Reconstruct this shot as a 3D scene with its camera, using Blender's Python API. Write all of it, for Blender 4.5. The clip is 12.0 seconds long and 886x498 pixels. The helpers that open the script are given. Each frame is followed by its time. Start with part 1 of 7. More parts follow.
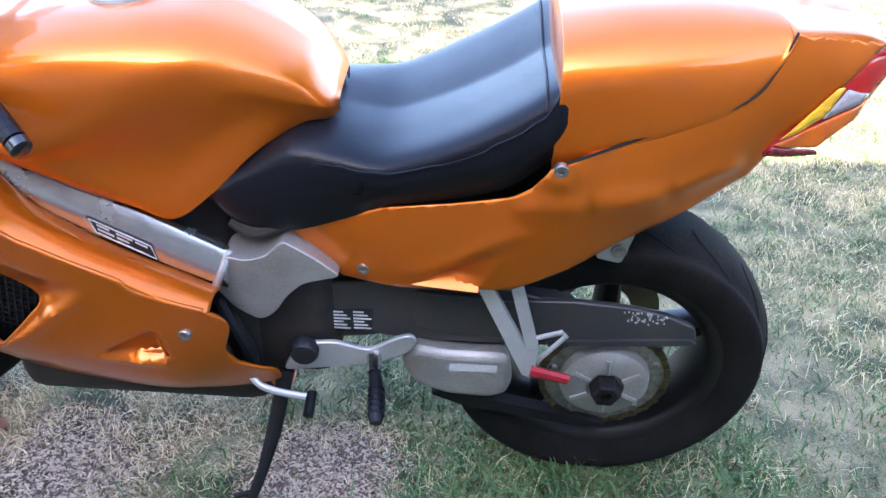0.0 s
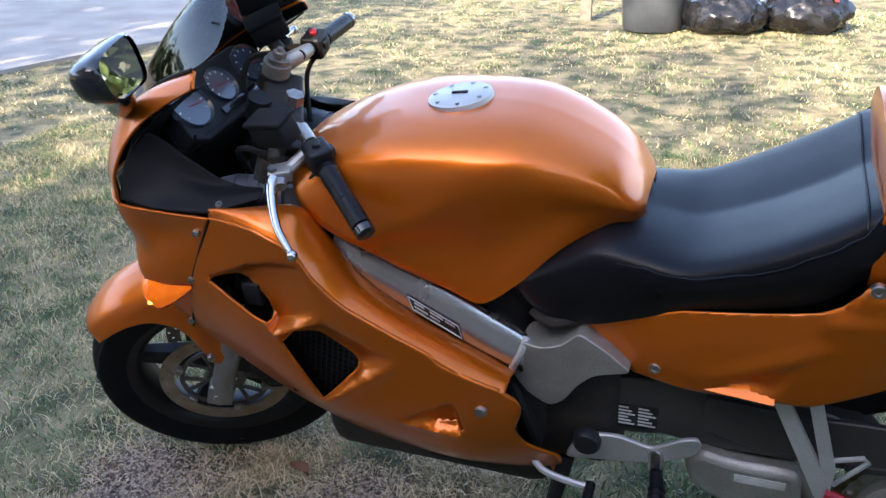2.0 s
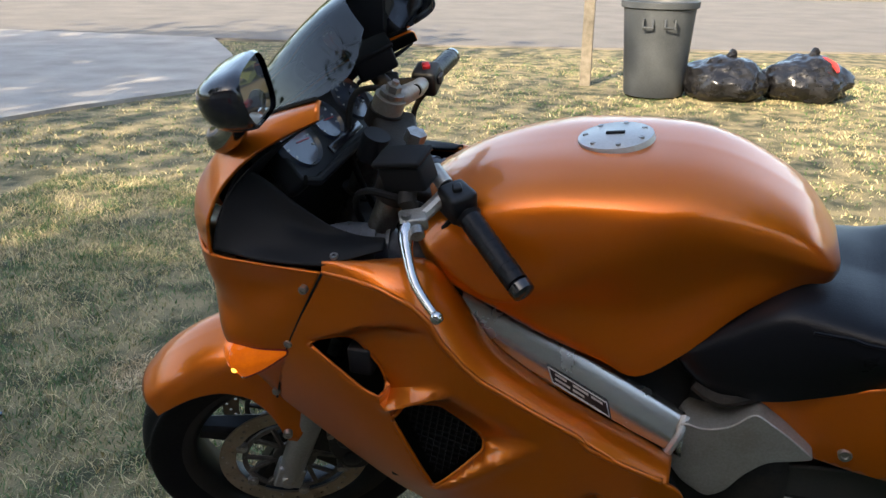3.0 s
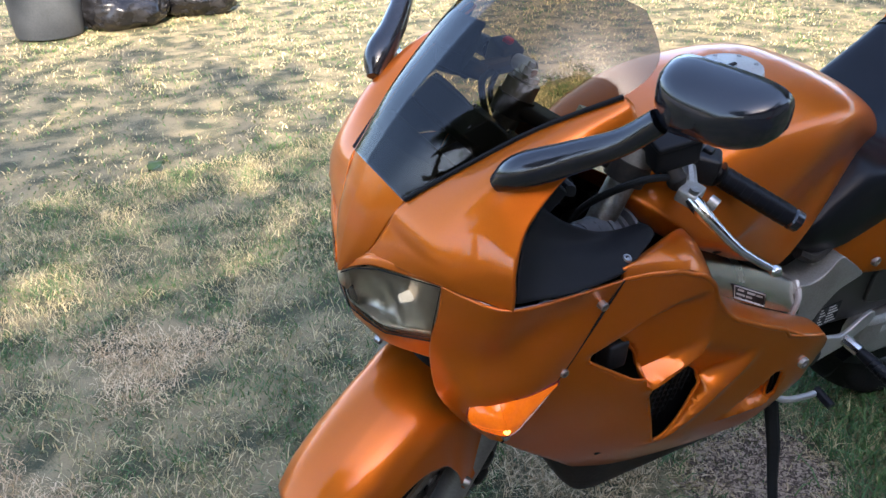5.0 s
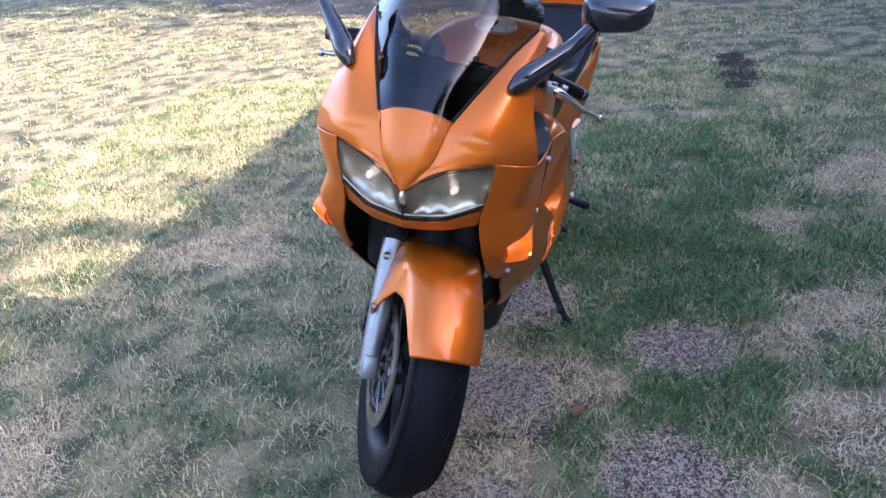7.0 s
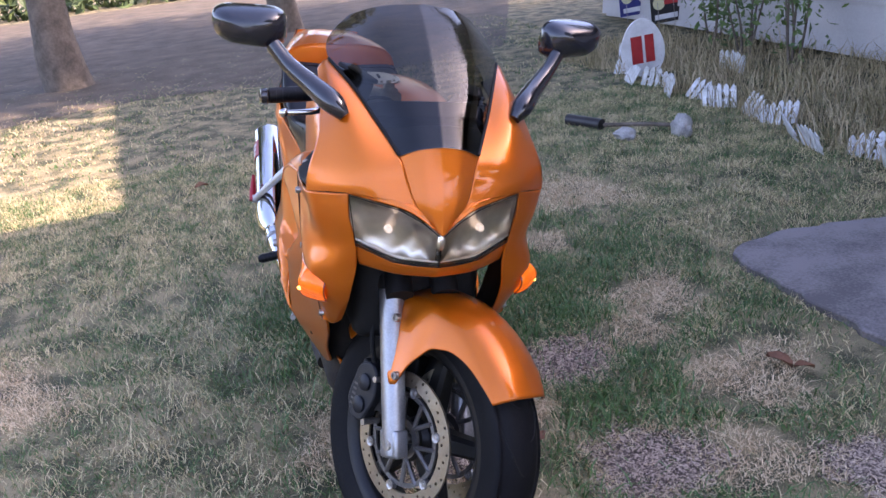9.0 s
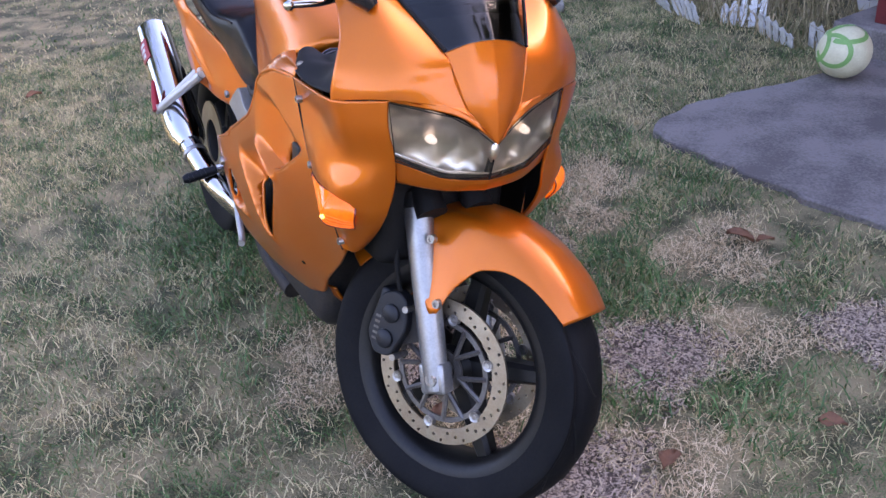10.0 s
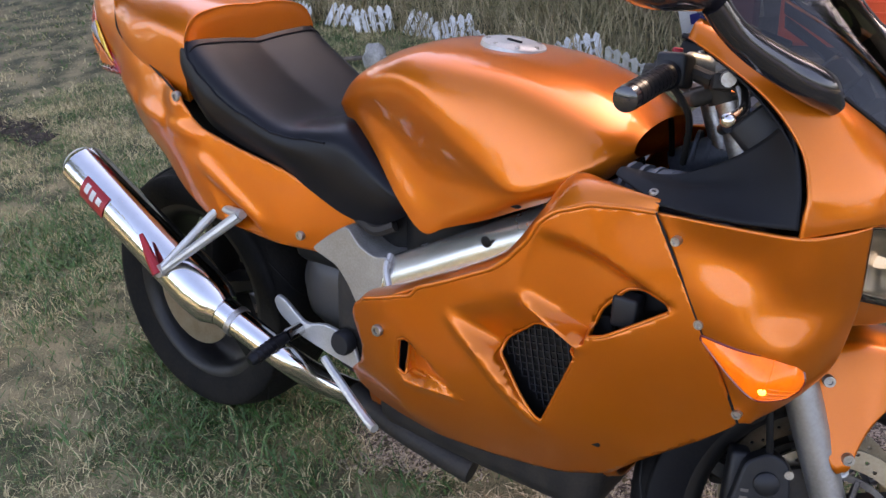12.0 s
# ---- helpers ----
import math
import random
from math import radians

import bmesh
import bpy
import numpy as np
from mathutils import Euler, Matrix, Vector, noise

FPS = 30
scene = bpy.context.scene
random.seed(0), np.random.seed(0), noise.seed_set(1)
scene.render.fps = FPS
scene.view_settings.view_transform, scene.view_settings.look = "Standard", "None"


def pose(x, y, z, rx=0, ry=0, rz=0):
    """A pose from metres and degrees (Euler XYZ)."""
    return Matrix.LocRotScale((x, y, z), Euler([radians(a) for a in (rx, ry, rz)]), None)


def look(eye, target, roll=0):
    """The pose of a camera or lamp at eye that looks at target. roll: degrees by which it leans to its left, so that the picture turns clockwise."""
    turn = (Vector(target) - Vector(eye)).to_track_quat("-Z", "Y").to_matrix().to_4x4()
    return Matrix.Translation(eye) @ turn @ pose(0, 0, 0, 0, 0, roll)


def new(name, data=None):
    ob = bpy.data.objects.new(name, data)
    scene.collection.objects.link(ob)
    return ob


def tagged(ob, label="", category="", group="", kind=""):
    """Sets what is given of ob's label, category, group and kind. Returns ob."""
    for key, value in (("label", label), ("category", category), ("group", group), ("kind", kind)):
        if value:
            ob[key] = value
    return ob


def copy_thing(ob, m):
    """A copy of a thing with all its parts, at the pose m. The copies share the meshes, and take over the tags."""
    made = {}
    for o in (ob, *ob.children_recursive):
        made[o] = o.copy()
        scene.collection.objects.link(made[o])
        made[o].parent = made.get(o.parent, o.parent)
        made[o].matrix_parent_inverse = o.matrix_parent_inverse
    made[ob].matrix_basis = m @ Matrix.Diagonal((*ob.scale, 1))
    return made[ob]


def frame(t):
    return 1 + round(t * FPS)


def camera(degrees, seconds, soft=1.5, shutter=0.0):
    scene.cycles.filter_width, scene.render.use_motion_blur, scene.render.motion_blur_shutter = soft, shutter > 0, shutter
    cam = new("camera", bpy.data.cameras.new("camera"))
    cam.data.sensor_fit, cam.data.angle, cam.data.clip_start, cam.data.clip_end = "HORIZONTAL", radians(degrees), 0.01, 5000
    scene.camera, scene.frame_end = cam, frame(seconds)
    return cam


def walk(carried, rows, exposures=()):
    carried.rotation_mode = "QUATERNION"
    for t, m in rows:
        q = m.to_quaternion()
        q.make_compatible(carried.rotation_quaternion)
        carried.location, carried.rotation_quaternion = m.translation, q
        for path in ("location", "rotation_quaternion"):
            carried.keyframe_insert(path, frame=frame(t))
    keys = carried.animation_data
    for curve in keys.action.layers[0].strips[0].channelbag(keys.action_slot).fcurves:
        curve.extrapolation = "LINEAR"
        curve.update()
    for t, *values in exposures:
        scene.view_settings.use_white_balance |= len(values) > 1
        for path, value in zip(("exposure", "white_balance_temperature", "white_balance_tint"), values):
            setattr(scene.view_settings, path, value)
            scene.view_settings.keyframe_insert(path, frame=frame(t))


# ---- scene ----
cam = camera(54.1, 12.0)
EXPOSURES = [(0.0, 3.78, 6000, 20), (0.5, 3.2, 6000, 20), (1.0, 2.95, 6000, 20), (1.5, 2.78, 6100, 19), (2.0, 2.6, 6400, 16), (2.5, 2.22, 6800, 12), (3.0, 1.98, 7300, 10), (5.0, 2.5, 6400, 16), (5.5, 2.95, 5950, 24), (6.5, 2.8, 5800, 25), (9.0, 2.7, 6600, 35), (10.0, 2.88, 6800, 36), (11.0, 2.74, 7200, 30), (12.0, 2.62, 7900, 28)]
PATH = [
    (0, (-0.082, 0.046, 1.283), -3.73, -28.86, 2.40),
    (0.5, (-0.065, 0.018, 1.300), -2.10, -28.91, 0.45),
    (1, (-0.071, 0.010, 1.317), 5.19, -27.76, -1.19),
    (1.5, (-0.099, 0.012, 1.325), 11.66, -27.52, -2.37),
    (2, (-0.146, -0.014, 1.335), 15.09, -23.71, -1.05),
    (2.5, (-0.244, -0.002, 1.297), 15.11, -22.39, 1.99),
    (3, (-0.464, 0.104, 1.249), 12.64, -19.50, 0.74),
    (3.2, (-0.603, 0.197, 1.262), 10.98, -20.32, -0.28),
    (4.8, (-1.574, 0.470, 1.316), -32.08, -23.48, -0.53),
    (5, (-1.687, 0.493, 1.343), -33.65, -25.51, -1.86),
    (5.5, (-2.028, 0.498, 1.376), -45.72, -28.14, -1.84),
    (6, (-2.321, 0.620, 1.382), -51.13, -22.52, -1.09),
    (6.5, (-2.532, 0.834, 1.398), -65.22, -24.18, 0.03),
    (7, (-2.797, 1.015, 1.408), -75.35, -24.54, -5.81),
    (7.2, (-2.852, 1.113, 1.407), -77.94, -23.34, -5.21),
    (8.8, (-2.776, 1.938, 1.384), -105.28, -20.64, -6.32),
    (9, (-2.695, 1.999, 1.374), -107.96, -21.40, -6.38),
    (9.5, (-2.466, 2.129, 1.390), -114.39, -29.11, -5.81),
    (10, (-2.292, 2.306, 1.376), -121.25, -30.28, -5.72),
    (10.5, (-2.047, 2.509, 1.368), -127.41, -29.27, -5.66),
    (11, (-1.726, 2.548, 1.385), -131.81, -27.92, -4.98),
    (11.5, (-1.446, 2.607, 1.378), -140.44, -27.73, -3.69),
    (12, (-1.171, 2.716, 1.422), -146.65, -29.73, -5.02),
]


def aim(eye, yaw, pitch, roll):
    a, b = radians(yaw), radians(pitch)
    way = Vector((-math.sin(a) * math.cos(b), math.cos(a) * math.cos(b), math.sin(b)))
    return look(eye, Vector(eye) + way, roll)


walk(cam, [(t, aim(eye, yaw, pitch, roll)) for t, eye, yaw, pitch, roll in PATH], EXPOSURES)

# ---- world and sun ----
world = bpy.data.worlds.new("world")
scene.world = world
world.use_nodes = True
wn = world.node_tree.nodes
sky = wn.new("ShaderNodeTexSky")
sky.sky_type, sky.sun_disc = "NISHITA", False
sky.sun_elevation = radians(31)
sky.sun_rotation = radians(198)
sky.air_density, sky.dust_density = 1.0, 1.5
wn["Background"].inputs["Strength"].default_value = 0.15
world.node_tree.links.new(sky.outputs[0], wn["Background"].inputs["Color"])
sun_data = bpy.data.lights.new("sun", "SUN")
sun_data.energy, sun_data.angle, sun_data.color = 3.3, radians(0.53), (1.0, 0.90, 0.74)
sun = new("sun", sun_data)
sun.matrix_world = look((-5.0, -15.0, 9.5), (0, 0, 0))


# ---- materials ----
def material(name, color, rough=0.5, metal=0.0, coat=0.0, second=None, scale=8.0, fine=90.0, bump=0.0, rough_var=0.08, spread=0.5,
             spec=0.5, coat_rough=0.06, island=0.0, bias=0.0, transmission=0.0, ior=1.45, emit=None, emit_strength=0.0, detail=6.0):
    """A principled material with colour varied at a coarse and a fine scale, a fine relief and uneven gloss."""
    m = bpy.data.materials.new(name)
    m.use_nodes = True
    nt = m.node_tree
    n, l = nt.nodes, nt.links
    b = n["Principled BSDF"]
    b.inputs["Roughness"].default_value, b.inputs["Metallic"].default_value = rough, metal
    b.inputs["Coat Weight"].default_value, b.inputs["Coat Roughness"].default_value = coat, coat_rough
    b.inputs["Transmission Weight"].default_value, b.inputs["IOR"].default_value = transmission, ior
    b.inputs["Specular IOR Level"].default_value = spec
    co = n.new("ShaderNodeTexCoord")
    big, small = n.new("ShaderNodeTexNoise"), n.new("ShaderNodeTexNoise")
    big.inputs["Scale"].default_value, small.inputs["Scale"].default_value = scale, fine
    big.inputs["Detail"].default_value, small.inputs["Detail"].default_value = detail, 3.0
    l.new(co.outputs["Object"], big.inputs["Vector"])
    l.new(co.outputs["Object"], small.inputs["Vector"])
    mix = n.new("ShaderNodeMix")
    mix.data_type = "RGBA"
    a = (*color, 1.0)
    s = (*(second or tuple(v * 0.8 for v in color)), 1.0)
    mix.inputs[6].default_value, mix.inputs[7].default_value = a, s
    add = n.new("ShaderNodeMath")
    add.operation = "ADD"
    ramp = n.new("ShaderNodeMapRange")
    ramp.inputs[1].default_value, ramp.inputs[2].default_value = 0.75 + bias - spread * 0.4, 0.75 + bias + spread * 0.4
    half = n.new("ShaderNodeMath")
    half.operation = "MULTIPLY"
    half.inputs[1].default_value = 0.5
    l.new(small.outputs["Fac"], half.inputs[0])
    l.new(big.outputs["Fac"], add.inputs[0])
    l.new(half.outputs[0], add.inputs[1])
    last = add.outputs[0]
    if island:
        geo = n.new("ShaderNodeNewGeometry")
        ms = n.new("ShaderNodeMath")
        ms.operation = "MULTIPLY_ADD"
        ms.inputs[1].default_value = island
        sub = n.new("ShaderNodeMath")
        sub.operation = "SUBTRACT"
        sub.inputs[1].default_value = island * 0.5
        l.new(geo.outputs["Random Per Island"], ms.inputs[0])
        l.new(last, ms.inputs[2])
        l.new(ms.outputs[0], sub.inputs[0])
        last = sub.outputs[0]
    l.new(last, ramp.inputs[0])
    l.new(ramp.outputs[0], mix.inputs[0])
    l.new(mix.outputs[2], b.inputs["Base Color"])
    rr = n.new("ShaderNodeMapRange")
    rr.inputs[3].default_value, rr.inputs[4].default_value = max(0.0, rough - rough_var), min(1.0, rough + rough_var)
    l.new(big.outputs["Fac"], rr.inputs[0])
    l.new(rr.outputs[0], b.inputs["Roughness"])
    if bump:
        bp = n.new("ShaderNodeBump")
        bp.inputs["Strength"].default_value, bp.inputs["Distance"].default_value = bump, 0.004
        l.new(small.outputs["Fac"], bp.inputs["Height"])
        l.new(bp.outputs[0], b.inputs["Normal"])
    if emit:
        b.inputs["Emission Color"].default_value, b.inputs["Emission Strength"].default_value = (*emit, 1.0), emit_strength
    return m


ORANGE = material("orange_paint", (0.63, 0.145, 0.006), 0.36, 0.66, 0.6, (0.55, 0.118, 0.004), 3.0, 900.0, 0.03, 0.05, spec=0.3, coat_rough=0.05)
VINYL = material("black_vinyl", (0.0045, 0.005, 0.0065), 0.32, spec=0.20, second=(0.008, 0.0085, 0.011), scale=6, fine=420, bump=0.12, rough_var=0.1)
PLASTIC = material("black_plastic", (0.006, 0.0065, 0.008), 0.5, spec=0.4, second=(0.011, 0.0115, 0.014), scale=10, fine=500, bump=0.06, rough_var=0.12)
MATT = material("matt_black_panel", (0.007, 0.0075, 0.009), 0.62, spec=0.22, second=(0.010, 0.0105, 0.0125), scale=8, fine=500, bump=0.05)
DUCT = material("grey_duct_plastic", (0.10, 0.11, 0.13), 0.45, second=(0.06, 0.065, 0.075), scale=14, fine=200, bump=0.05)
GLOSS = material("gloss_black", (0.009, 0.009, 0.012), 0.18, coat=0.6, second=(0.016, 0.016, 0.02), scale=9, fine=200, rough_var=0.1)
RUBBER = material("tyre_rubber", (0.004, 0.004, 0.005), 0.62, spec=0.13, second=(0.008, 0.0078, 0.008), scale=14, fine=160, bump=0.15)
DUSTY = material("dusty_tyre_rubber", (0.005, 0.005, 0.005), 0.75, spec=0.12, second=(0.014, 0.012, 0.010), scale=11, fine=120, bump=0.25, spread=0.5)
RIM = material("dark_wheel_paint", (0.006, 0.006, 0.0065), 0.42, 0.1, spec=0.35, second=(0.013, 0.0115, 0.010), scale=12, fine=150)
SPAR = material("polished_spar_aluminium", (0.52, 0.51, 0.48), 0.26, 0.95, second=(0.42, 0.40, 0.37), scale=8, fine=260, bump=0.04)
ALUMINIUM = material("satin_aluminium", (0.52, 0.515, 0.50), 0.40, 0.6, second=(0.40, 0.39, 0.37), scale=9, fine=260, bump=0.05)
FORK = material("worn_fork_alloy", (0.34, 0.34, 0.35), 0.36, 0.8, second=(0.24, 0.235, 0.23), scale=12, fine=200, bump=0.05)
CAST = material("cast_aluminium", (0.38, 0.37, 0.345), 0.46, 0.6, second=(0.27, 0.25, 0.22), scale=10, fine=240, bump=0.15)
POLISHED = material("polished_muffler_steel", (0.60, 0.60, 0.61), 0.10, 1.0, second=(0.52, 0.51, 0.50), scale=4, fine=30, rough_var=0.04)
CHROME = material("polished_steel", (0.62, 0.61, 0.6), 0.16, 1.0, second=(0.5, 0.48, 0.46), scale=10, fine=160, rough_var=0.07)
STEEL = material("bolt_steel", (0.42, 0.41, 0.4), 0.36, 0.9, second=(0.26, 0.23, 0.2), scale=60, fine=300)
DISC = material("brake_disc_steel", (0.36, 0.31, 0.24), 0.36, 0.85, second=(0.27, 0.21, 0.15), scale=20, fine=220)
CARRIER = material("grey_disc_carrier", (0.16, 0.15, 0.14), 0.45, 0.7, second=(0.09, 0.08, 0.075), scale=20, fine=200)
GREY = material("dark_grey_swingarm", (0.042, 0.042, 0.045), 0.40, 0.4, second=(0.060, 0.056, 0.053), scale=9, fine=220, bump=0.05)
GRIME = material("grimy_engine_metal", (0.014, 0.013, 0.013), 0.65, 0.3, second=(0.035, 0.028, 0.022), scale=22, fine=180, bump=0.2)
DARK = material("black_frame_metal", (0.004, 0.004, 0.0045), 0.65, 0.0, spec=0.25, second=(0.008, 0.0075, 0.007), scale=14, fine=180, bump=0.1)
RED = material("red_anodised", (0.34, 0.015, 0.022), 0.35, 0.35, second=(0.26, 0.012, 0.018), scale=20, fine=200)
CHAIN = material("oily_chain_metal", (0.15, 0.115, 0.06), 0.45, 0.8, second=(0.06, 0.045, 0.028), scale=40, fine=200)
PAPER = material("pale_label", (0.55, 0.55, 0.52), 0.6, second=(0.42, 0.42, 0.4), scale=60, fine=300)
INK = material("black_ink", (0.01, 0.01, 0.011), 0.6, scale=50)
REFLECT = material("headlamp_reflector", (0.94, 0.86, 0.74), 0.34, 1.0, second=(0.70, 0.61, 0.52), scale=18, fine=60, bump=0.10, rough_var=0.1)


def glassy(name, color, rough=0.03, clear=0.7, gloss=0.6):
    """Thin clear or tinted sheet: lets light straight through, tinted, with a glossy face."""
    m = bpy.data.materials.new(name)
    m.use_nodes = True
    n, l = m.node_tree.nodes, m.node_tree.links
    out = n["Material Output"]
    n.remove(n["Principled BSDF"])
    tr, gl, mix, fr = n.new("ShaderNodeBsdfTransparent"), n.new("ShaderNodeBsdfGlossy"), n.new("ShaderNodeMixShader"), n.new("ShaderNodeFresnel")
    no, mr = n.new("ShaderNodeTexNoise"), n.new("ShaderNodeMapRange")
    no.inputs["Scale"].default_value = 14.0
    mr.inputs[3].default_value, mr.inputs[4].default_value = rough * 0.5, rough * 2.0
    tr.inputs[0].default_value = (*color, 1.0)
    fr.inputs[0].default_value = 1.5
    l.new(no.outputs["Fac"], mr.inputs[0])
    l.new(mr.outputs[0], gl.inputs["Roughness"])
    l.new(fr.outputs[0], mix.inputs[0])
    l.new(tr.outputs[0], mix.inputs[1])
    l.new(gl.outputs[0], mix.inputs[2])
    l.new(mix.outputs[0], out.inputs[0])
    return m


TINT = glassy("smoked_screen", (0.235, 0.215, 0.165), 0.03)
CLEAR = glassy("clear_lens", (0.86, 0.86, 0.84), 0.02)
AMBER = material("amber_lens", (0.80, 0.20, 0.02), 0.14, coat=0.8, second=(0.72, 0.15, 0.012), scale=30, fine=200, transmission=0.35)
AMBER_ON = material("lit_amber_lens", (0.85, 0.16, 0.005), 0.16, coat=0.4, second=(0.72, 0.11, 0.004), scale=40, fine=260, spec=0.3, emit=(1.0, 0.20, 0.005), emit_strength=0.07)
AMBER_LIT = material("lit_bulb", (1.0, 0.5, 0.1), 0.4, emit=(1.0, 0.45, 0.06), emit_strength=1.2)
# The blue is the sky's reflection in the cover, put into the dial colour.
DIAL = material("sky_tinted_dial", (0.055, 0.07, 0.10), 0.2, coat=0.9, second=(0.04, 0.05, 0.075), scale=30, fine=200)
YELLOW_LENS = material("yellow_lens", (0.85, 0.50, 0.03), 0.12, coat=0.8, second=(0.75, 0.40, 0.02), scale=40, fine=300)
GREY_LENS = material("clear_grey_lens", (0.42, 0.38, 0.40), 0.12, coat=0.9, second=(0.30, 0.27, 0.29), scale=40, fine=300)
DARK_RED = material("dark_red_lens", (0.16, 0.010, 0.012), 0.15, coat=0.8, scale=30)
SMOKE = material("smoked_lamp_base", (0.21, 0.20, 0.19), 0.24, 0.6, coat=0.6, second=(0.12, 0.11, 0.105), scale=30, fine=200)
LAMP_LIT = material("lit_headlamp", (0.6, 0.55, 0.45), 0.4, emit=(1.0, 0.9, 0.72), emit_strength=0.15)
REDLENS = material("red_lens", (0.55, 0.012, 0.01), 0.12, coat=0.8, scale=30, transmission=0.3)
MIRROR = material("mirror_glass", (0.62, 0.66, 0.68), 0.02, 1.0, second=(0.58, 0.62, 0.64), rough_var=0.01)


# ---- mesh helpers ----
def part(name, bm, mat, parent=None, label="", smooth=35.0, solid=0.0, offset=-1.0, bevel=0.0, turn=None, inner=None):
    """Links a bmesh as one mesh object under a thing or a part."""
    if turn is not None:
        bmesh.ops.transform(bm, matrix=turn, verts=bm.verts)
    bm.normal_update()
    if inner is not None:
        mid = sum((v.co for v in bm.verts), Vector()) / len(bm.verts)
        mid = Vector((mid.x - 0.1, 0, mid.z - 0.05))
        if sum((f.calc_center_median() - mid).dot(f.normal) * f.calc_area() for f in bm.faces) < 0:
            bmesh.ops.reverse_faces(bm, faces=bm.faces)
    me = bpy.data.meshes.new(name)
    bm.to_mesh(me)
    bm.free()
    me.materials.append(mat)
    ob = new(name, me)
    if smooth:
        me.shade_smooth()
        if smooth < 180:
            me.set_sharp_from_angle(angle=radians(smooth))
    if parent is not None:
        ob.parent = parent
    if solid:
        md = ob.modifiers.new("thickness", "SOLIDIFY")
        md.thickness, md.offset = solid, offset
        if inner is not None:
            me.materials.append(inner)
            md.material_offset = 1
    if bevel:
        md = ob.modifiers.new("edges", "BEVEL")
        md.width, md.segments, md.limit_method, md.angle_limit = bevel, 2, "ANGLE", radians(35)
    return tagged(ob, label)


def catmull(P, n, axis=0):
    """Resamples control points smoothly to n samples along an axis."""
    P = np.moveaxis(np.asarray(P, float), axis, 0)
    k = len(P)
    t = np.linspace(0, k - 1, n)
    i = np.minimum(t.astype(int), k - 2)
    f = (t - i).reshape((-1,) + (1,) * (P.ndim - 1))
    a, b, c, d = P[np.maximum(i - 1, 0)], P[i], P[i + 1], P[np.minimum(i + 2, k - 1)]
    r = 0.5 * (2 * b + (c - a) * f + (2 * a - 5 * b + 4 * c - d) * f**2 + (3 * b - a - 3 * c + d) * f**3)
    return np.moveaxis(r, 0, axis)


def sheet(G, mirror=False, flip=False, close=False):
    """A grid of points (rows, columns, 3) as a quad sheet, mirrored in y if wished."""
    bm = bmesh.new()
    for side in ((1, -1) if mirror else (1,)):
        V = [[bm.verts.new((p[0], p[1] * side, p[2])) for p in row] for row in G]
        cols = len(G[0])
        for a, b in zip(V, V[1:]):
            for j in range(cols if close else cols - 1):
                q = (a[j], a[(j + 1) % cols], b[(j + 1) % cols], b[j])
                bm.faces.new(q if (side == 1) != flip else q[::-1])
    bmesh.ops.remove_doubles(bm, verts=bm.verts, dist=0.0006)
    bmesh.ops.recalc_face_normals(bm, faces=bm.faces)
    return bm


def patch(rows, n=24, m=16):
    return catmull(catmull(rows, n, 0), m, 1)


def loft(stations, n=36, m=26):
    """A body of stations (x, half profile of (y, z)), smooth both ways, mirrored in y."""
    rows = [[(x, y, z) for y, z in prof] for x, prof in stations]
    return sheet(patch(rows, n, m), mirror=True)


def spline_field(ctrl):
    """A smooth field y(x, z) through control points (x, z, y): a thin plate."""
    C = np.array(ctrl, float)
    xy, v = C[:, :2], C[:, 2]

    def kern(d2):
        return np.where(d2 > 0, d2 * np.log(d2 + 1e-12), 0)
    K = kern(((xy[:, None] - xy[None]) ** 2).sum(-1))
    k = len(C)
    A = np.zeros((k + 3, k + 3))
    A[:k, :k] = K + np.eye(k) * 2e-4
    A[:k, k] = 1
    A[:k, k + 1:] = xy
    A[k:, :k] = A[:k, k:].T
    w = np.linalg.solve(A, np.r_[v, 0, 0, 0])
    return lambda p: kern(((np.asarray(p)[:, None] - xy[None]) ** 2).sum(-1)) @ w[:k] + w[k] + np.asarray(p) @ w[k + 1:]


def rounded(poly, rnd=0.012, n=4):
    """A closed polygon with rounded corners."""
    out = []
    P = [np.array(p, float) for p in poly]
    for a, b, c in zip(P[-1:] + P[:-1], P, P[1:] + P[:1]):
        u, v = a - b, c - b
        r = min(rnd, np.linalg.norm(u) * 0.45, np.linalg.norm(v) * 0.45)
        p, q = b + u / np.linalg.norm(u) * r, b + v / np.linalg.norm(v) * r
        for t in np.linspace(0, 1, n):
            out.append((1 - t) ** 2 * p + 2 * t * (1 - t) * b + t * t * q)
    return out


def dense(poly, step):
    out = []
    for a, b in zip(poly, poly[1:] + poly[:1]):
        k = max(1, int(np.linalg.norm(np.subtract(b, a)) / step))
        out += [np.add(a, np.subtract(b, a) * i / k) for i in range(k)]
    return out


def inside(p, poly):
    x, y = p
    hit = False
    for a, b in zip(poly, poly[1:] + poly[:1]):
        if (a[1] > y) != (b[1] > y) and x < (b[0] - a[0]) * (y - a[1]) / (b[1] - a[1]) + a[0]:
            hit = not hit
    return hit


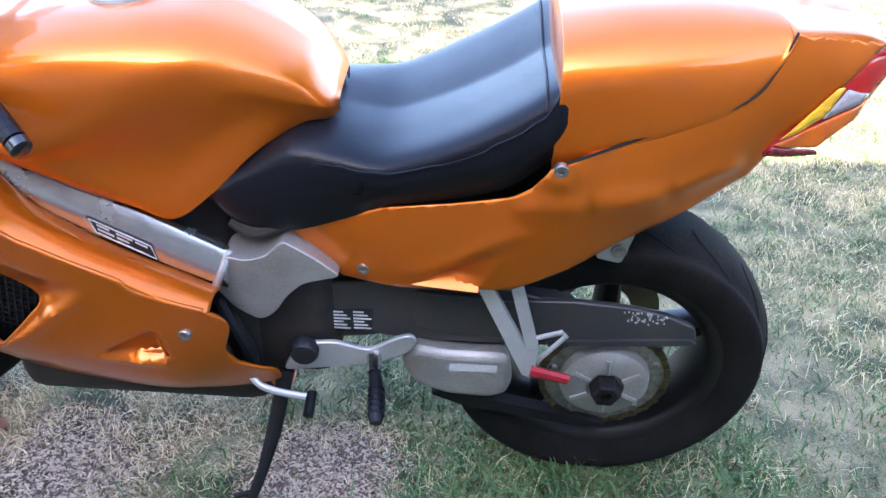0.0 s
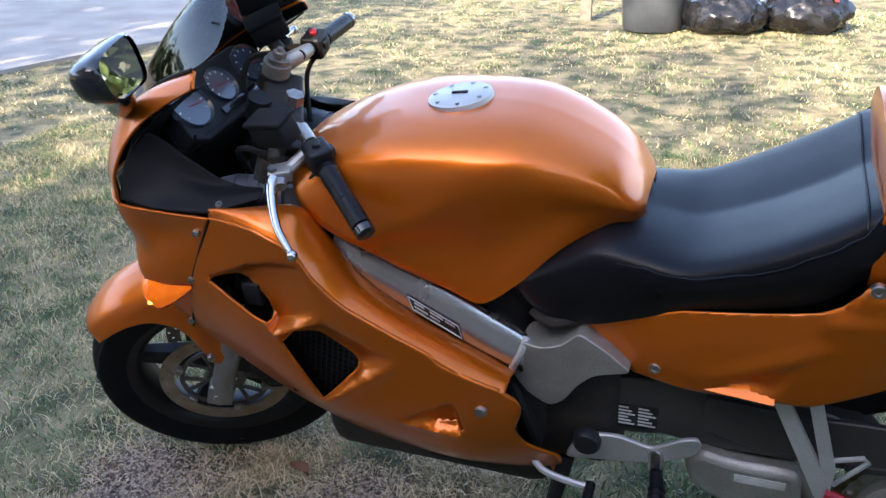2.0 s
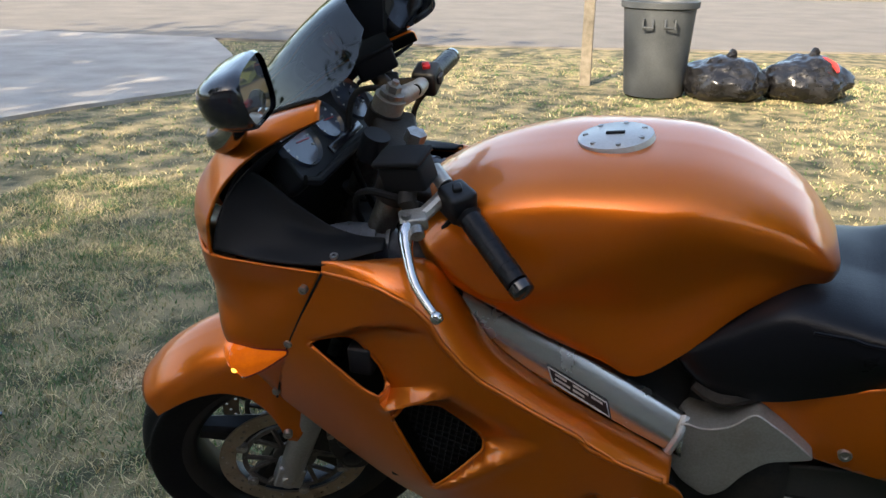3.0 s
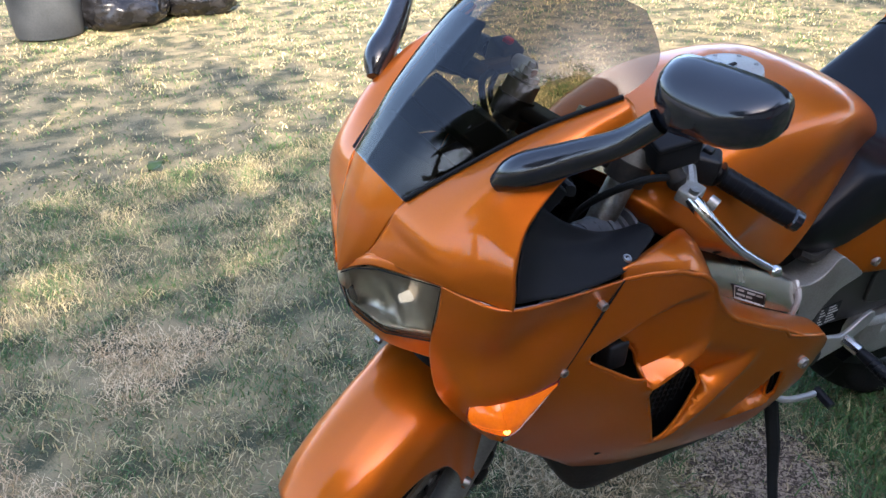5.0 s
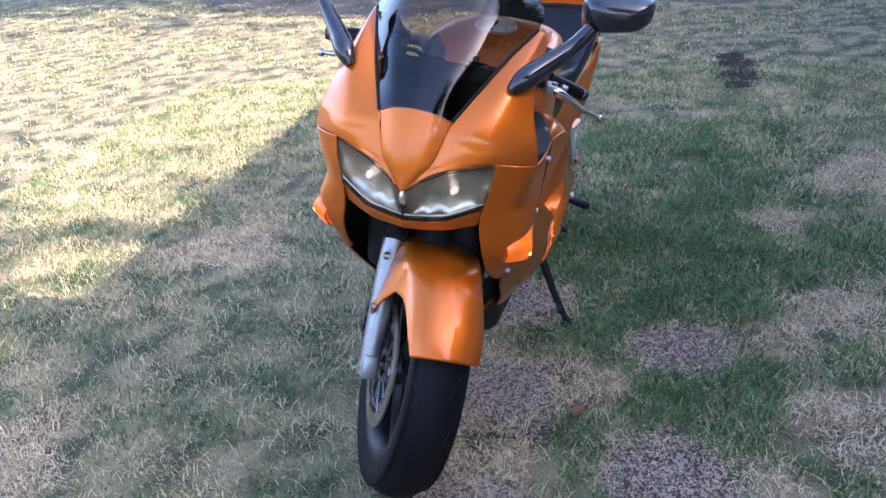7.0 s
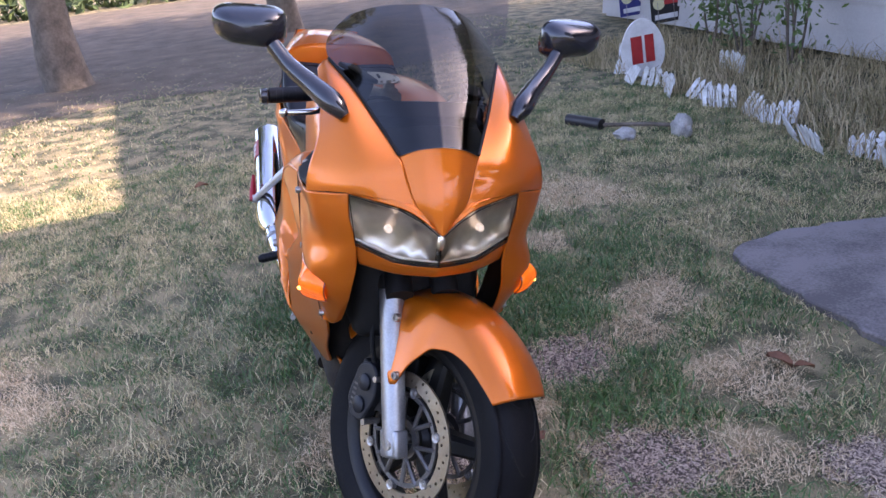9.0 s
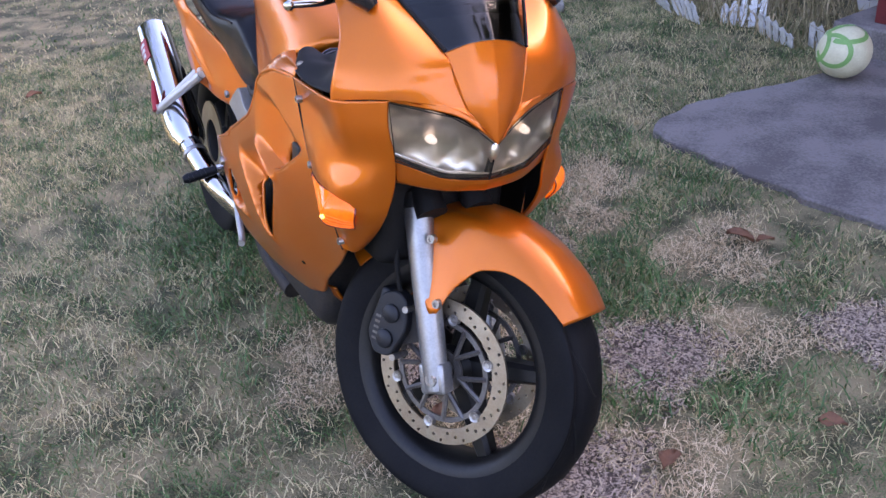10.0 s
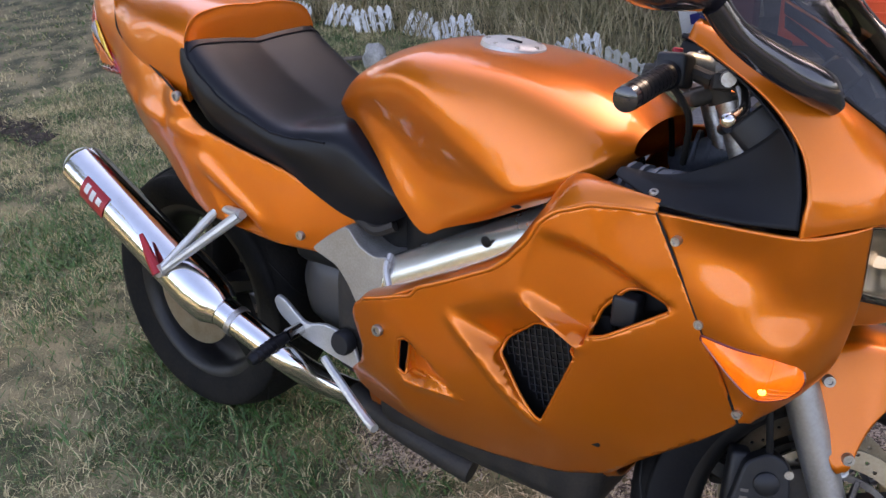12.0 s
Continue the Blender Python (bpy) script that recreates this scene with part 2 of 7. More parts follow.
def panel(outline, holes, field, step=0.014, side=1, creases=()):
    """A body panel: an outline in (x, z) with holes, laid on the field y(x, z)."""
    from mathutils.geometry import delaunay_2d_cdt
    rings = [dense(outline, step)] + [dense(h, step) for h in holes]
    pts, edges = [], []
    for r in rings:
        base = len(pts)
        pts += [tuple(p) for p in r]
        edges += [(base + i, base + (i + 1) % len(r)) for i in range(len(r))]
    for line in creases:
        for a, c in zip(line, line[1:]):
            k = max(2, int(np.linalg.norm(np.subtract(c, a)) / step))
            run = [tuple(np.add(a, np.subtract(c, a) * i / k)) for i in range(k + 1)]
            run = [p for p in run if inside(p, rings[0]) and not any(inside(p, r) for r in rings[1:])]
            base = len(pts)
            pts += run
            edges += [(base + i, base + i + 1) for i in range(len(run) - 1) if np.linalg.norm(np.subtract(run[i + 1], run[i])) < step * 2.2]
    lo, hi = np.min(pts, 0), np.max(pts, 0)
    ring_pts = np.array(pts)
    for i, x in enumerate(np.arange(lo[0], hi[0], step)):
        for z in np.arange(lo[1] + (i % 2) * step / 2, hi[1], step):
            if inside((x, z), rings[0]) and not any(inside((x, z), r) for r in rings[1:]) and np.min(((ring_pts - (x, z)) ** 2).sum(1)) > (step * 0.45) ** 2:
                pts.append((x, z))
    vs, _, fs, *_ = delaunay_2d_cdt([Vector(p) for p in pts], edges, [], 0, 1e-6)
    P = np.array([tuple(v) for v in vs])
    Y = field(P) * side
    bm = bmesh.new()
    V = [bm.verts.new((p[0], y, p[1])) for p, y in zip(P, Y)]
    for f in fs:
        c = np.mean([P[i] for i in f], 0)
        if any(inside(c, r) for r in rings[1:]) or not inside(c, rings[0]):
            continue
        bm.faces.new([V[i] for i in (f if side == -1 else f[::-1])])
    for v in [v for v in bm.verts if not v.link_faces]:
        bm.verts.remove(v)
    bm.normal_update()
    if sum(f.normal.y for f in bm.faces) * side < 0:
        bmesh.ops.reverse_faces(bm, faces=bm.faces)
    return bm


def plate(poly, y0, y1, rnd=0.008):
    """A flat plate of outline (x, z) between two y's."""
    bm = bmesh.new()
    ring = rounded(poly, rnd)
    f = bm.faces.new([bm.verts.new((p[0], y0, p[1])) for p in ring])
    e = bmesh.ops.extrude_face_region(bm, geom=[f])["geom"]
    bmesh.ops.translate(bm, vec=(0, y1 - y0, 0), verts=[v for v in e if isinstance(v, bmesh.types.BMVert)])
    bmesh.ops.recalc_face_normals(bm, faces=bm.faces)
    return bm


def tube(points, radius, segs=12, samples=0, caps=True, bm=None):
    """A round rod along points; radius is one number or one for each point."""
    P = np.array(points, float)
    R = np.full(len(P), radius, float) if np.isscalar(radius) else np.array(radius, float)
    if samples:
        R = catmull(R, samples)
        P = catmull(P, samples)
    bm = bm or bmesh.new()
    up = None
    rings = []
    for i, p in enumerate(P):
        d = Vector(P[min(i + 1, len(P) - 1)] - P[max(i - 1, 0)]).normalized()
        if up is None:
            up = d.orthogonal().normalized()
        up = (up - d * up.dot(d)).normalized()
        w = d.cross(up)
        rings.append([bm.verts.new(Vector(p) + (up * math.cos(a) + w * math.sin(a)) * R[i]) for a in np.linspace(0, 2 * math.pi, segs, endpoint=False)])
    for a, b in zip(rings, rings[1:]):
        for j in range(segs):
            bm.faces.new((a[j], a[(j + 1) % segs], b[(j + 1) % segs], b[j]))
    if caps:
        bm.faces.new(rings[0][::-1])
        bm.faces.new(rings[-1])
    bmesh.ops.recalc_face_normals(bm, faces=bm.faces)
    return bm


def lathe(profile, cx, cz, segs=48, cy=0.0, closed=False):
    """A body turned round the y axis: profile of (radius, y)."""
    G = [[(cx + r * math.cos(a), cy + y, cz + r * math.sin(a)) for a in np.linspace(0, 2 * math.pi, segs, endpoint=False)] for r, y in profile]
    if closed:
        G.append(G[0])
    return sheet(G, close=True)


def box(x0, x1, y0, y1, z0, z1, bevel=0.0, m=None):
    bm = bmesh.new()
    bmesh.ops.create_cube(bm, size=1.0, matrix=Matrix.Translation(((x0 + x1) / 2, (y0 + y1) / 2, (z0 + z1) / 2)) @ Matrix.Diagonal((x1 - x0, y1 - y0, z1 - z0, 1)))
    if bevel:
        bmesh.ops.bevel(bm, geom=list(bm.edges), offset=bevel, segments=3, affect="EDGES", profile=0.5)
    if m is not None:
        bmesh.ops.transform(bm, matrix=m, verts=bm.verts)
    return bm


def merge(*bms):
    out = bmesh.new()
    for b in bms:
        me = bpy.data.meshes.new("tmp")
        b.to_mesh(me)
        b.free()
        out.from_mesh(me)
        bpy.data.meshes.remove(me)
    return out


def bolt(parent, x, y, z, r=0.008, mat=None, turn=None, label=""):
    s = 1 if y > 0 else -1
    bm = lathe([(0.0, 0.002 * s), (r * 0.45, 0.002 * s), (r * 0.5, 0.005 * s), (r * 0.9, 0.005 * s), (r, 0.003 * s), (r, -0.006 * s)], x, z, 14, y)
    return part("bolt", bm, mat or STEEL, parent, label, turn=turn)

# ---- ground and surroundings ----
SOIL = material("soil_and_thatch", (0.042, 0.046, 0.020), 0.95, second=(0.26, 0.205, 0.11), scale=6.0, fine=230, bump=0.8, spread=0.3, detail=9)
GRASS = material("lawn_grass", (0.050, 0.120, 0.026), 0.6, second=(0.58, 0.46, 0.25), scale=4.5, fine=30, spread=0.28, island=0.42, detail=6, bias=0.015)
GREEN = material("green_grass", (0.030, 0.092, 0.020), 0.5, second=(0.10, 0.185, 0.052), scale=5.0, fine=45, spread=0.5, island=0.7, detail=4)
MULCH = material("bark_mulch", (0.085, 0.058, 0.044), 0.9, second=(0.42, 0.315, 0.235), scale=30, fine=200, island=1.6, bump=0.3, spread=0.9)
STRAW = material("dry_straw", (0.74, 0.58, 0.37), 0.85, second=(0.46, 0.32, 0.18), scale=10, fine=100, island=0.8)
CONCRETE = material("grey_concrete", (0.205, 0.180, 0.168), 0.9, second=(0.105, 0.092, 0.086), scale=4, fine=110, bump=0.45, spread=0.3, detail=9)
ASPHALT = material("worn_asphalt", (0.17, 0.15, 0.13), 0.92, second=(0.12, 0.11, 0.10), scale=1.5, fine=150, bump=0.4)
DRIVE = material("pale_gravel_drive", (0.34, 0.315, 0.285), 0.95, second=(0.22, 0.20, 0.185), scale=2.0, fine=90, bump=0.5)
SIDING = material("pale_wall_boards", (0.42, 0.40, 0.38), 0.7, second=(0.35, 0.33, 0.32), scale=2, fine=60, bump=0.05)
ROOF = material("brown_roofing", (0.10, 0.085, 0.07), 0.9, second=(0.07, 0.06, 0.05), scale=6, fine=60)
WHITE = material("white_fence_plastic", (0.62, 0.62, 0.61), 0.5, second=(0.42, 0.41, 0.38), scale=20, fine=100)
BARK = material("tree_bark", (0.16, 0.125, 0.095), 0.95, second=(0.08, 0.065, 0.05), scale=9, fine=40, bump=0.8)
LEAF = material("green_leaves", (0.05, 0.10, 0.025), 0.55, second=(0.10, 0.16, 0.04), scale=5, fine=40, island=0.8)

PATCHES = [(-0.76, 1.42, 0.16), (-0.22, 1.40, 0.16), (-1.28, 1.42, 0.15), (-0.50, 0.92, 0.155), (-1.08, 0.98, 0.15), (-1.36, 0.50, 0.12)]
TAN = [(-0.85, 0.49, 0.18), (-0.24, 0.42, 0.17), (-0.45, 0.62, 0.13), (-0.56, 1.62, 0.18), (-0.97, 1.58, 0.15), (-1.10, 1.40, 0.13), (-1.36, 1.22, 0.14), (-0.7, 1.20, 0.12), (0.46, 0.54, 0.12), (-1.18, 0.74, 0.14), (0.95, 0.1, 0.25), (-1.75, 2.3, 0.22), (-1.2, 2.75, 0.2), (0.2, 2.7, 0.25)]
BARE = [(2.72, 0.46, 0.17), (3.02, 0.48, 0.15), (3.24, 0.49, 0.10), (2.5, 0.5, 0.09)]
SLAB = [(-0.10, 0.02), (-0.03, -0.22), (-0.06, -0.48), (-0.17, -0.80), (-0.22, -1.62), (-3.2, -1.62), (-3.2, 0.10), (-1.10, 0.05), (-0.6, 0.04)]


def dome_noise(x, y):
    return 0.012 * (noise.noise((x * 1.3, y * 1.3, 0.3)) + 0.2 * noise.noise((x * 4, y * 4, 2.0)))


def height(x, y):
    r = math.hypot(x + 0.2, y - 1.5)
    return dome_noise(x, y) * min(1.0, max(0.15, (r - 0.2) / 2)) - 0.006


def axis_steps():
    fine = list(np.arange(-4.0, 4.0, 0.1))
    far = [4 * 1.25**i for i in range(20)]
    return [-v for v in far[::-1]] + fine[1:] + far


def ground():
    xs, ys = [v - 0.2 for v in axis_steps()], [v + 1.5 for v in axis_steps()]
    return sheet([[(x, y, height(x, y)) for y in ys] for x in xs])


tagged(part("ground", ground(), SOIL), "dry lawn soil with thin patchy thatch", "ground", kind="structure")


def slab_mesh(poly, z0, z1):
    bm = bmesh.new()
    f = bm.faces.new([bm.verts.new((p[0], p[1], z0)) for p in poly])
    e = bmesh.ops.extrude_face_region(bm, geom=[f])["geom"]
    bmesh.ops.translate(bm, vec=(0, 0, z1 - z0), verts=[v for v in e if isinstance(v, bmesh.types.BMVert)])
    bmesh.ops.recalc_face_normals(bm, faces=bm.faces)
    return bm


def ragged(poly):
    """A worn edge: the outline in short steps, nibbled unevenly."""
    out = []
    for p in dense(rounded(poly, 0.12), 0.03):
        k = 0.022 * noise.noise((p[0] * 9, p[1] * 9, 4.0)) + 0.012 * noise.noise((p[0] * 31, p[1] * 31, 1.0))
        out.append((p[0] + k, p[1] + k))
    return out


tagged(part("pavement", slab_mesh(ragged(SLAB), -0.1, 0.022), CONCRETE, bevel=0.006), "weathered grey concrete slab beside the lawn", "concrete slab", kind="structure")
tagged(part("road", slab_mesh([(-60, 11.0), (-6, 10.85), (-3, 11.0), (2, 11.9), (60, 20), (60, 32), (2, 23), (-60, 18)], -0.1, 0.02), ASPHALT), "sunlit pale worn asphalt road beyond the lawn", "road", kind="structure")
DRIVE_POLY = [(-5.2, 3.0), (-5.05, 4.9), (-4.75, 5.8), (-4.15, 7.05), (-4.3, 8.0), (-5.0, 9.3), (-6.0, 10.83), (-14, 10.83), (-12, 3.0)]
tagged(part("driveway", slab_mesh(DRIVE_POLY, -0.1, 0.03), DRIVE), "pale gravel driveway partly in shade", "driveway", kind="structure")


def blades(name, n, region, h0, h1, w, keep, mat, lean=0.6, seed=1, label="", category="grass"):
    """Loose bent blades scattered over a region, one joined mesh."""
    rng = np.random.default_rng(seed)
    x0, x1, y0, y1 = region
    X, Y = rng.uniform(x0, x1, n), rng.uniform(y0, y1, n)
    ok = keep(X, Y, rng)
    X, Y = X[ok], Y[ok]
    k = len(X)
    H = rng.uniform(h0, h1, k) * rng.choice([0.6, 1.0, 1.0, 1.35], k)
    A, T = rng.uniform(0, 2 * np.pi, k), rng.uniform(0, 2 * np.pi, k)
    L = H * rng.uniform(0.1, lean, k) * 2.0
    W = w * rng.uniform(0.6, 1.3, k)
    Z = np.array([height(x, y) for x, y in zip(X, Y)]) - 0.003
    dx, dy, wx, wy = np.cos(A) * L, np.sin(A) * L, np.cos(T) * W, np.sin(T) * W
    V = np.empty((k, 5, 3))
    V[:, 0] = np.stack([X - wx, Y - wy, Z], 1)
    V[:, 1] = np.stack([X + wx, Y + wy, Z], 1)
    V[:, 2] = np.stack([X + wx * 0.8 + dx * 0.35, Y + wy * 0.8 + dy * 0.35, Z + H * 0.6], 1)
    V[:, 3] = np.stack([X - wx * 0.8 + dx * 0.35, Y - wy * 0.8 + dy * 0.35, Z + H * 0.6], 1)
    V[:, 4] = np.stack([X + dx, Y + dy, Z + H * rng.uniform(0.6, 1.0, k)], 1)
    b = np.arange(k)[:, None] * 5
    me = bpy.data.meshes.new(name)
    me.vertices.add(k * 5)
    me.vertices.foreach_set("co", V.ravel())
    loops = np.concatenate([b + [0, 1, 2, 3], b + [3, 2, 4]], 1).ravel()
    me.loops.add(len(loops))
    me.loops.foreach_set("vertex_index", loops)
    me.polygons.add(2 * k)
    start = (np.arange(k)[:, None] * 7 + [0, 4]).ravel()
    me.polygons.foreach_set("loop_start", start)
    me.update(calc_edges=True)
    me.materials.append(mat)
    return tagged(new(name, me), label, category, kind="stuff")


def in_poly(X, Y, poly):
    hit = np.zeros(len(X), bool)
    for a, b in zip(poly, poly[1:] + poly[:1]):
        if a[1] == b[1]:
            continue
        hit ^= ((a[1] > Y) != (b[1] > Y)) & (X < (b[0] - a[0]) * (Y - a[1]) / (b[1] - a[1]) + a[0])
    return hit


def lawn_keep(thin):
    def keep(X, Y, rng):
        ok = ~in_poly(X, Y, SLAB) & ~in_poly(X, Y, DRIVE_POLY)
        for px, py, pr in PATCHES:
            d = np.hypot(X - px, Y - py) / pr
            ok &= rng.uniform(0, 1, len(X)) < np.clip((d - 0.9) / 0.3, 0.04, 1)
        for px, py, pr in TAN:
            d = np.hypot(X - px, Y - py) / pr
            ok &= rng.uniform(0, 1, len(X)) < np.clip((d - 0.85) / 0.5, 0.03, 1)
        for px, py, pr in BARE:
            ok &= rng.uniform(0, 1, len(X)) < np.clip((np.hypot(X - px, (Y - py) * 1.6) / pr - 0.6) / 0.5, 0.1, 1)
        dens = np.array([noise.noise((x * 1.7, y * 1.7, 5.0)) + 0.6 * noise.noise((x * 5, y * 5, 1.0)) for x, y in zip(X, Y)])
        ok &= rng.uniform(0, 1, len(X)) < np.clip(0.6 + dens * 0.9 + thin, 0.1, 1)
        return ok
    return keep


def near_bare(X, Y, rng):
    ok = lawn_keep(0.0)(X, Y, rng)
    return ok & ~((np.abs(X + 0.4) < 3.4) & (np.abs(Y - 1.3) < 3.0))


blades("lawn_grass", 480000, (-3.6, 3.0, -1.6, 4.3), 0.013, 0.034, 0.0014, lawn_keep(0.35), GRASS, 1.0, 3, "short patchy green and straw-coloured lawn grass")
def lush_keep(X, Y, rng):
    ok = lawn_keep(-0.1)(X, Y, rng)
    d = np.hypot((X - 0.1) / 1.5, (Y - 0.95) / 0.75)
    return ok & (rng.uniform(0, 1, len(X)) < np.clip(1.35 - d, 0, 1))


blades("green_grass", 110000, (-1.5, 1.9, 0.0, 1.9), 0.022, 0.055, 0.0021, lush_keep, GREEN, 0.9, 5, "deeper green grass in the shade beside the motorcycle")
blades("lawn_grass", 300000, (-6.5, 8.5, -2.5, 10.6), 0.012, 0.028, 0.0036, near_bare, GRASS, 0.9, 4, "sun-dried lawn grass farther from the motorcycle")


def ring_keep(X, Y, rng):
    """Dead grass: whole tan spots and a ragged ring round each mulch patch."""
    p = np.zeros(len(X))
    for px, py, pr in TAN:
        d = np.hypot(X - px, Y - py) / (pr * (1 + 0.3 * np.sin(np.arctan2(Y - py, X - px) * 3 + px * 9)))
        p = np.maximum(p, np.clip((1.28 - d) / 0.55, 0, 1))
    for px, py, pr in PATCHES:
        d = np.hypot(X - px, Y - py) / (pr * (1 + 0.15 * np.sin(np.arctan2(Y - py, X - px) * 4 + px * 7)))
        p = np.maximum(p, np.clip((d - 0.66) / 0.22, 0.14, 1) * np.clip((1.3 - d) / 0.3, 0, 1))
    return rng.uniform(0, 1, len(X)) < p


def chips(name, n, spots, size, mat, label, seed):
    """Loose bark chips: small bent slabs lying at random."""
    rng = np.random.default_rng(seed)
    bm = bmesh.new()
    for i in range(n):
        px, py, pr = spots[rng.integers(len(spots))]
        a = rng.uniform(0, 2 * np.pi)
        d = 1.12 * pr * rng.uniform(0, 1) ** 0.64 * (1 + 0.16 * math.sin(3 * a + px * 5) + 0.12 * math.sin(7 * a + py * 9)) * (1 + 0.15 * math.sin(i))
        x, y = px + d * math.cos(a), py + d * math.sin(a)
        s = size * rng.uniform(0.5, 1.4)
        m = Matrix.Translation((x, y, height(x, y) + 0.006)) @ Euler((rng.uniform(-0.5, 0.5), rng.uniform(-0.5, 0.5), rng.uniform(0, 6.3))).to_matrix().to_4x4()
        v = [bm.verts.new(m @ Vector(c)) for c in ((-s, -s * 0.3, 0), (s, -s * 0.2, 0), (s * 0.9, s * 0.3, 0), (-s * 0.8, s * 0.35, 0), (0, 0, s * 0.3))]
        for q in ((0, 1, 4), (1, 2, 4), (2, 3, 4), (3, 0, 4)):
            bm.faces.new([v[j] for j in q])
    return tagged(part(name, bm, mat, smooth=0), label, "mulch", kind="stuff")


chips("bark_mulch", 20000, PATCHES, 0.0068, MULCH, "greyish brown bark mulch in bare round lawn patches", 7)
EARTH = material("dark_damp_earth", (0.030, 0.022, 0.017), 0.95, second=(0.055, 0.040, 0.030), scale=20, fine=150, island=0.7, bump=0.4)
chips("bare_earth", 1500, [(x, y, r * 0.8) for x, y, r in BARE], 0.014, EARTH, "dark bare earth scraped into the lawn", 12)
blades("dry_straw", 300000, (-2.0, 1.4, -0.3, 3.0), 0.010, 0.022, 0.0013, ring_keep, STRAW, 1.3, 8, "flattened straw-coloured dead grass round the mulch", "dead grass")

# ---- the motorcycle: x ahead, y to its left, z up, origin under the rear axle ----
BIKE = Matrix.Translation((0.3335, 1.5065, 0.0)) @ Matrix(((-0.99572, -0.09097, -0.01604, 0), (0.09237, -0.98060, -0.17291, 0), (0, -0.17365, 0.98481, 0), (0, 0, 0, 1)))
bike = tagged(new("motorcycle"), "orange sport touring motorcycle leaning on its side stand on grass", "motorcycle")
bike.matrix_world = BIKE
STEER_POINT, STEER_AXIS = Vector((1.54, 0, 0)), Vector((-math.sin(radians(25.5)), 0, math.cos(radians(25.5))))
STEER = Matrix.Translation(STEER_POINT) @ Matrix.Rotation(radians(28), 4, STEER_AXIS) @ Matrix.Translation(-STEER_POINT)


def b(name, bm, mat, label="", parent=None, **kw):
    return part(name, bm, mat, parent or bike, label, **kw)


def off_line(x, z, line):
    """The signed distance to the left of a bent line."""
    best = np.full(len(x), 9.0)
    sign = np.ones(len(x))
    for (ax, az), (cx, cz) in zip(line, line[1:]):
        dx, dz = cx - ax, cz - az
        u = np.clip(((x - ax) * dx + (z - az) * dz) / (dx * dx + dz * dz), 0, 1)
        d = np.hypot(x - ax - u * dx, z - az - u * dz)
        side = np.sign(dx * (z - az) - dz * (x - ax))
        sign = np.where(d < best, side, sign)
        best = np.minimum(best, d)
    return best * sign


def fade(v, wide):
    t = np.clip(v / wide, 0, 1)
    return t * t * (3 - 2 * t)


def hollow(x, z, poly, ramps):
    """1 well inside a polygon, 0 outside; each edge has its own ramp."""
    v = in_poly(x, z, poly).astype(float)
    for a, c, r in zip(poly, poly[1:] + poly[:1], ramps):
        if r:
            v *= fade(np.abs(off_line(x, z, [a, c])), r)
    return v


def crest_bump(x, z, a, c, wide, tall):
    """A low crest along the segment a-c that fades at both ends."""
    a, c = np.array(a), np.array(c)
    n = np.linalg.norm(c - a)
    d = (c - a) / n
    u = ((x - a[0]) * d[0] + (z - a[1]) * d[1]) / n
    v = -(x - a[0]) * d[1] + (z - a[1]) * d[0]
    return tall * np.exp(-(v / wide) ** 2) * fade(np.minimum(u, 1 - u) + 0.05, 0.2)


# tank
TANK = [
    (1.105, [(0.09, 0.868), (0.105, 0.872), (0.115, 0.88), (0.105, 0.892), (0.08, 0.902), (0.04, 0.908), (0, 0.91)]),
    (1.07, [(0.145, 0.83), (0.16, 0.838), (0.168, 0.852), (0.164, 0.874), (0.13, 0.907), (0.065, 0.926), (0, 0.93)]),
    (1.02, [(0.165, 0.802), (0.182, 0.81), (0.19, 0.824), (0.188, 0.85), (0.157, 0.919), (0.080, 0.947), (0, 0.952)]),
    (0.95, [(0.172, 0.768), (0.188, 0.782), (0.196, 0.798), (0.198, 0.822), (0.169, 0.935), (0.091, 0.967), (0, 0.972)]),
    (0.88, [(0.170, 0.733), (0.180, 0.752), (0.182, 0.795), (0.193, 0.850), (0.168, 0.951), (0.093, 0.980), (0, 0.984)]),
    (0.80, [(0.163, 0.699), (0.165, 0.72), (0.160, 0.79), (0.185, 0.885), (0.164, 0.959), (0.096, 0.986), (0, 0.990)]),
    (0.745, [(0.158, 0.676), (0.157, 0.70), (0.149, 0.79), (0.176, 0.910), (0.157, 0.964), (0.093, 0.988), (0, 0.993)]),
    (0.68, [(0.148, 0.722), (0.146, 0.745), (0.138, 0.82), (0.162, 0.922), (0.146, 0.963), (0.086, 0.984), (0, 0.989)]),
    (0.61, [(0.128, 0.79), (0.128, 0.805), (0.128, 0.855), (0.143, 0.908), (0.128, 0.943), (0.076, 0.962), (0, 0.967)]),
    (0.54, [(0.10, 0.83), (0.104, 0.84), (0.112, 0.86), (0.118, 0.882), (0.107, 0.908), (0.063, 0.922), (0, 0.927)]),
    (0.50, [(0.08, 0.83), (0.085, 0.838), (0.092, 0.85), (0.096, 0.860), (0.085, 0.869), (0.05, 0.877), (0, 0.88)]),
    (0.485, [(0.05, 0.83), (0.055, 0.835), (0.06, 0.842), (0.06, 0.848), (0.055, 0.853), (0.03, 0.855), (0, 0.856)]),
]
tank = b("fuel_tank", loft(TANK, 60, 40), ORANGE, smooth=180)
CAPM = Matrix.Translation((0.815, 0.0, 0.992)) @ Euler((0, radians(7), 0)).to_matrix().to_4x4() @ Matrix.Rotation(radians(90), 4, "X")
cap = b("filler_cap", lathe([(0.0, 0.006), (0.045, 0.006), (0.05, 0.003), (0.056, 0.003), (0.058, -0.006)], 0, 0, 40), ALUMINIUM, "silver filler cap ringed with bolts", turn=CAPM)
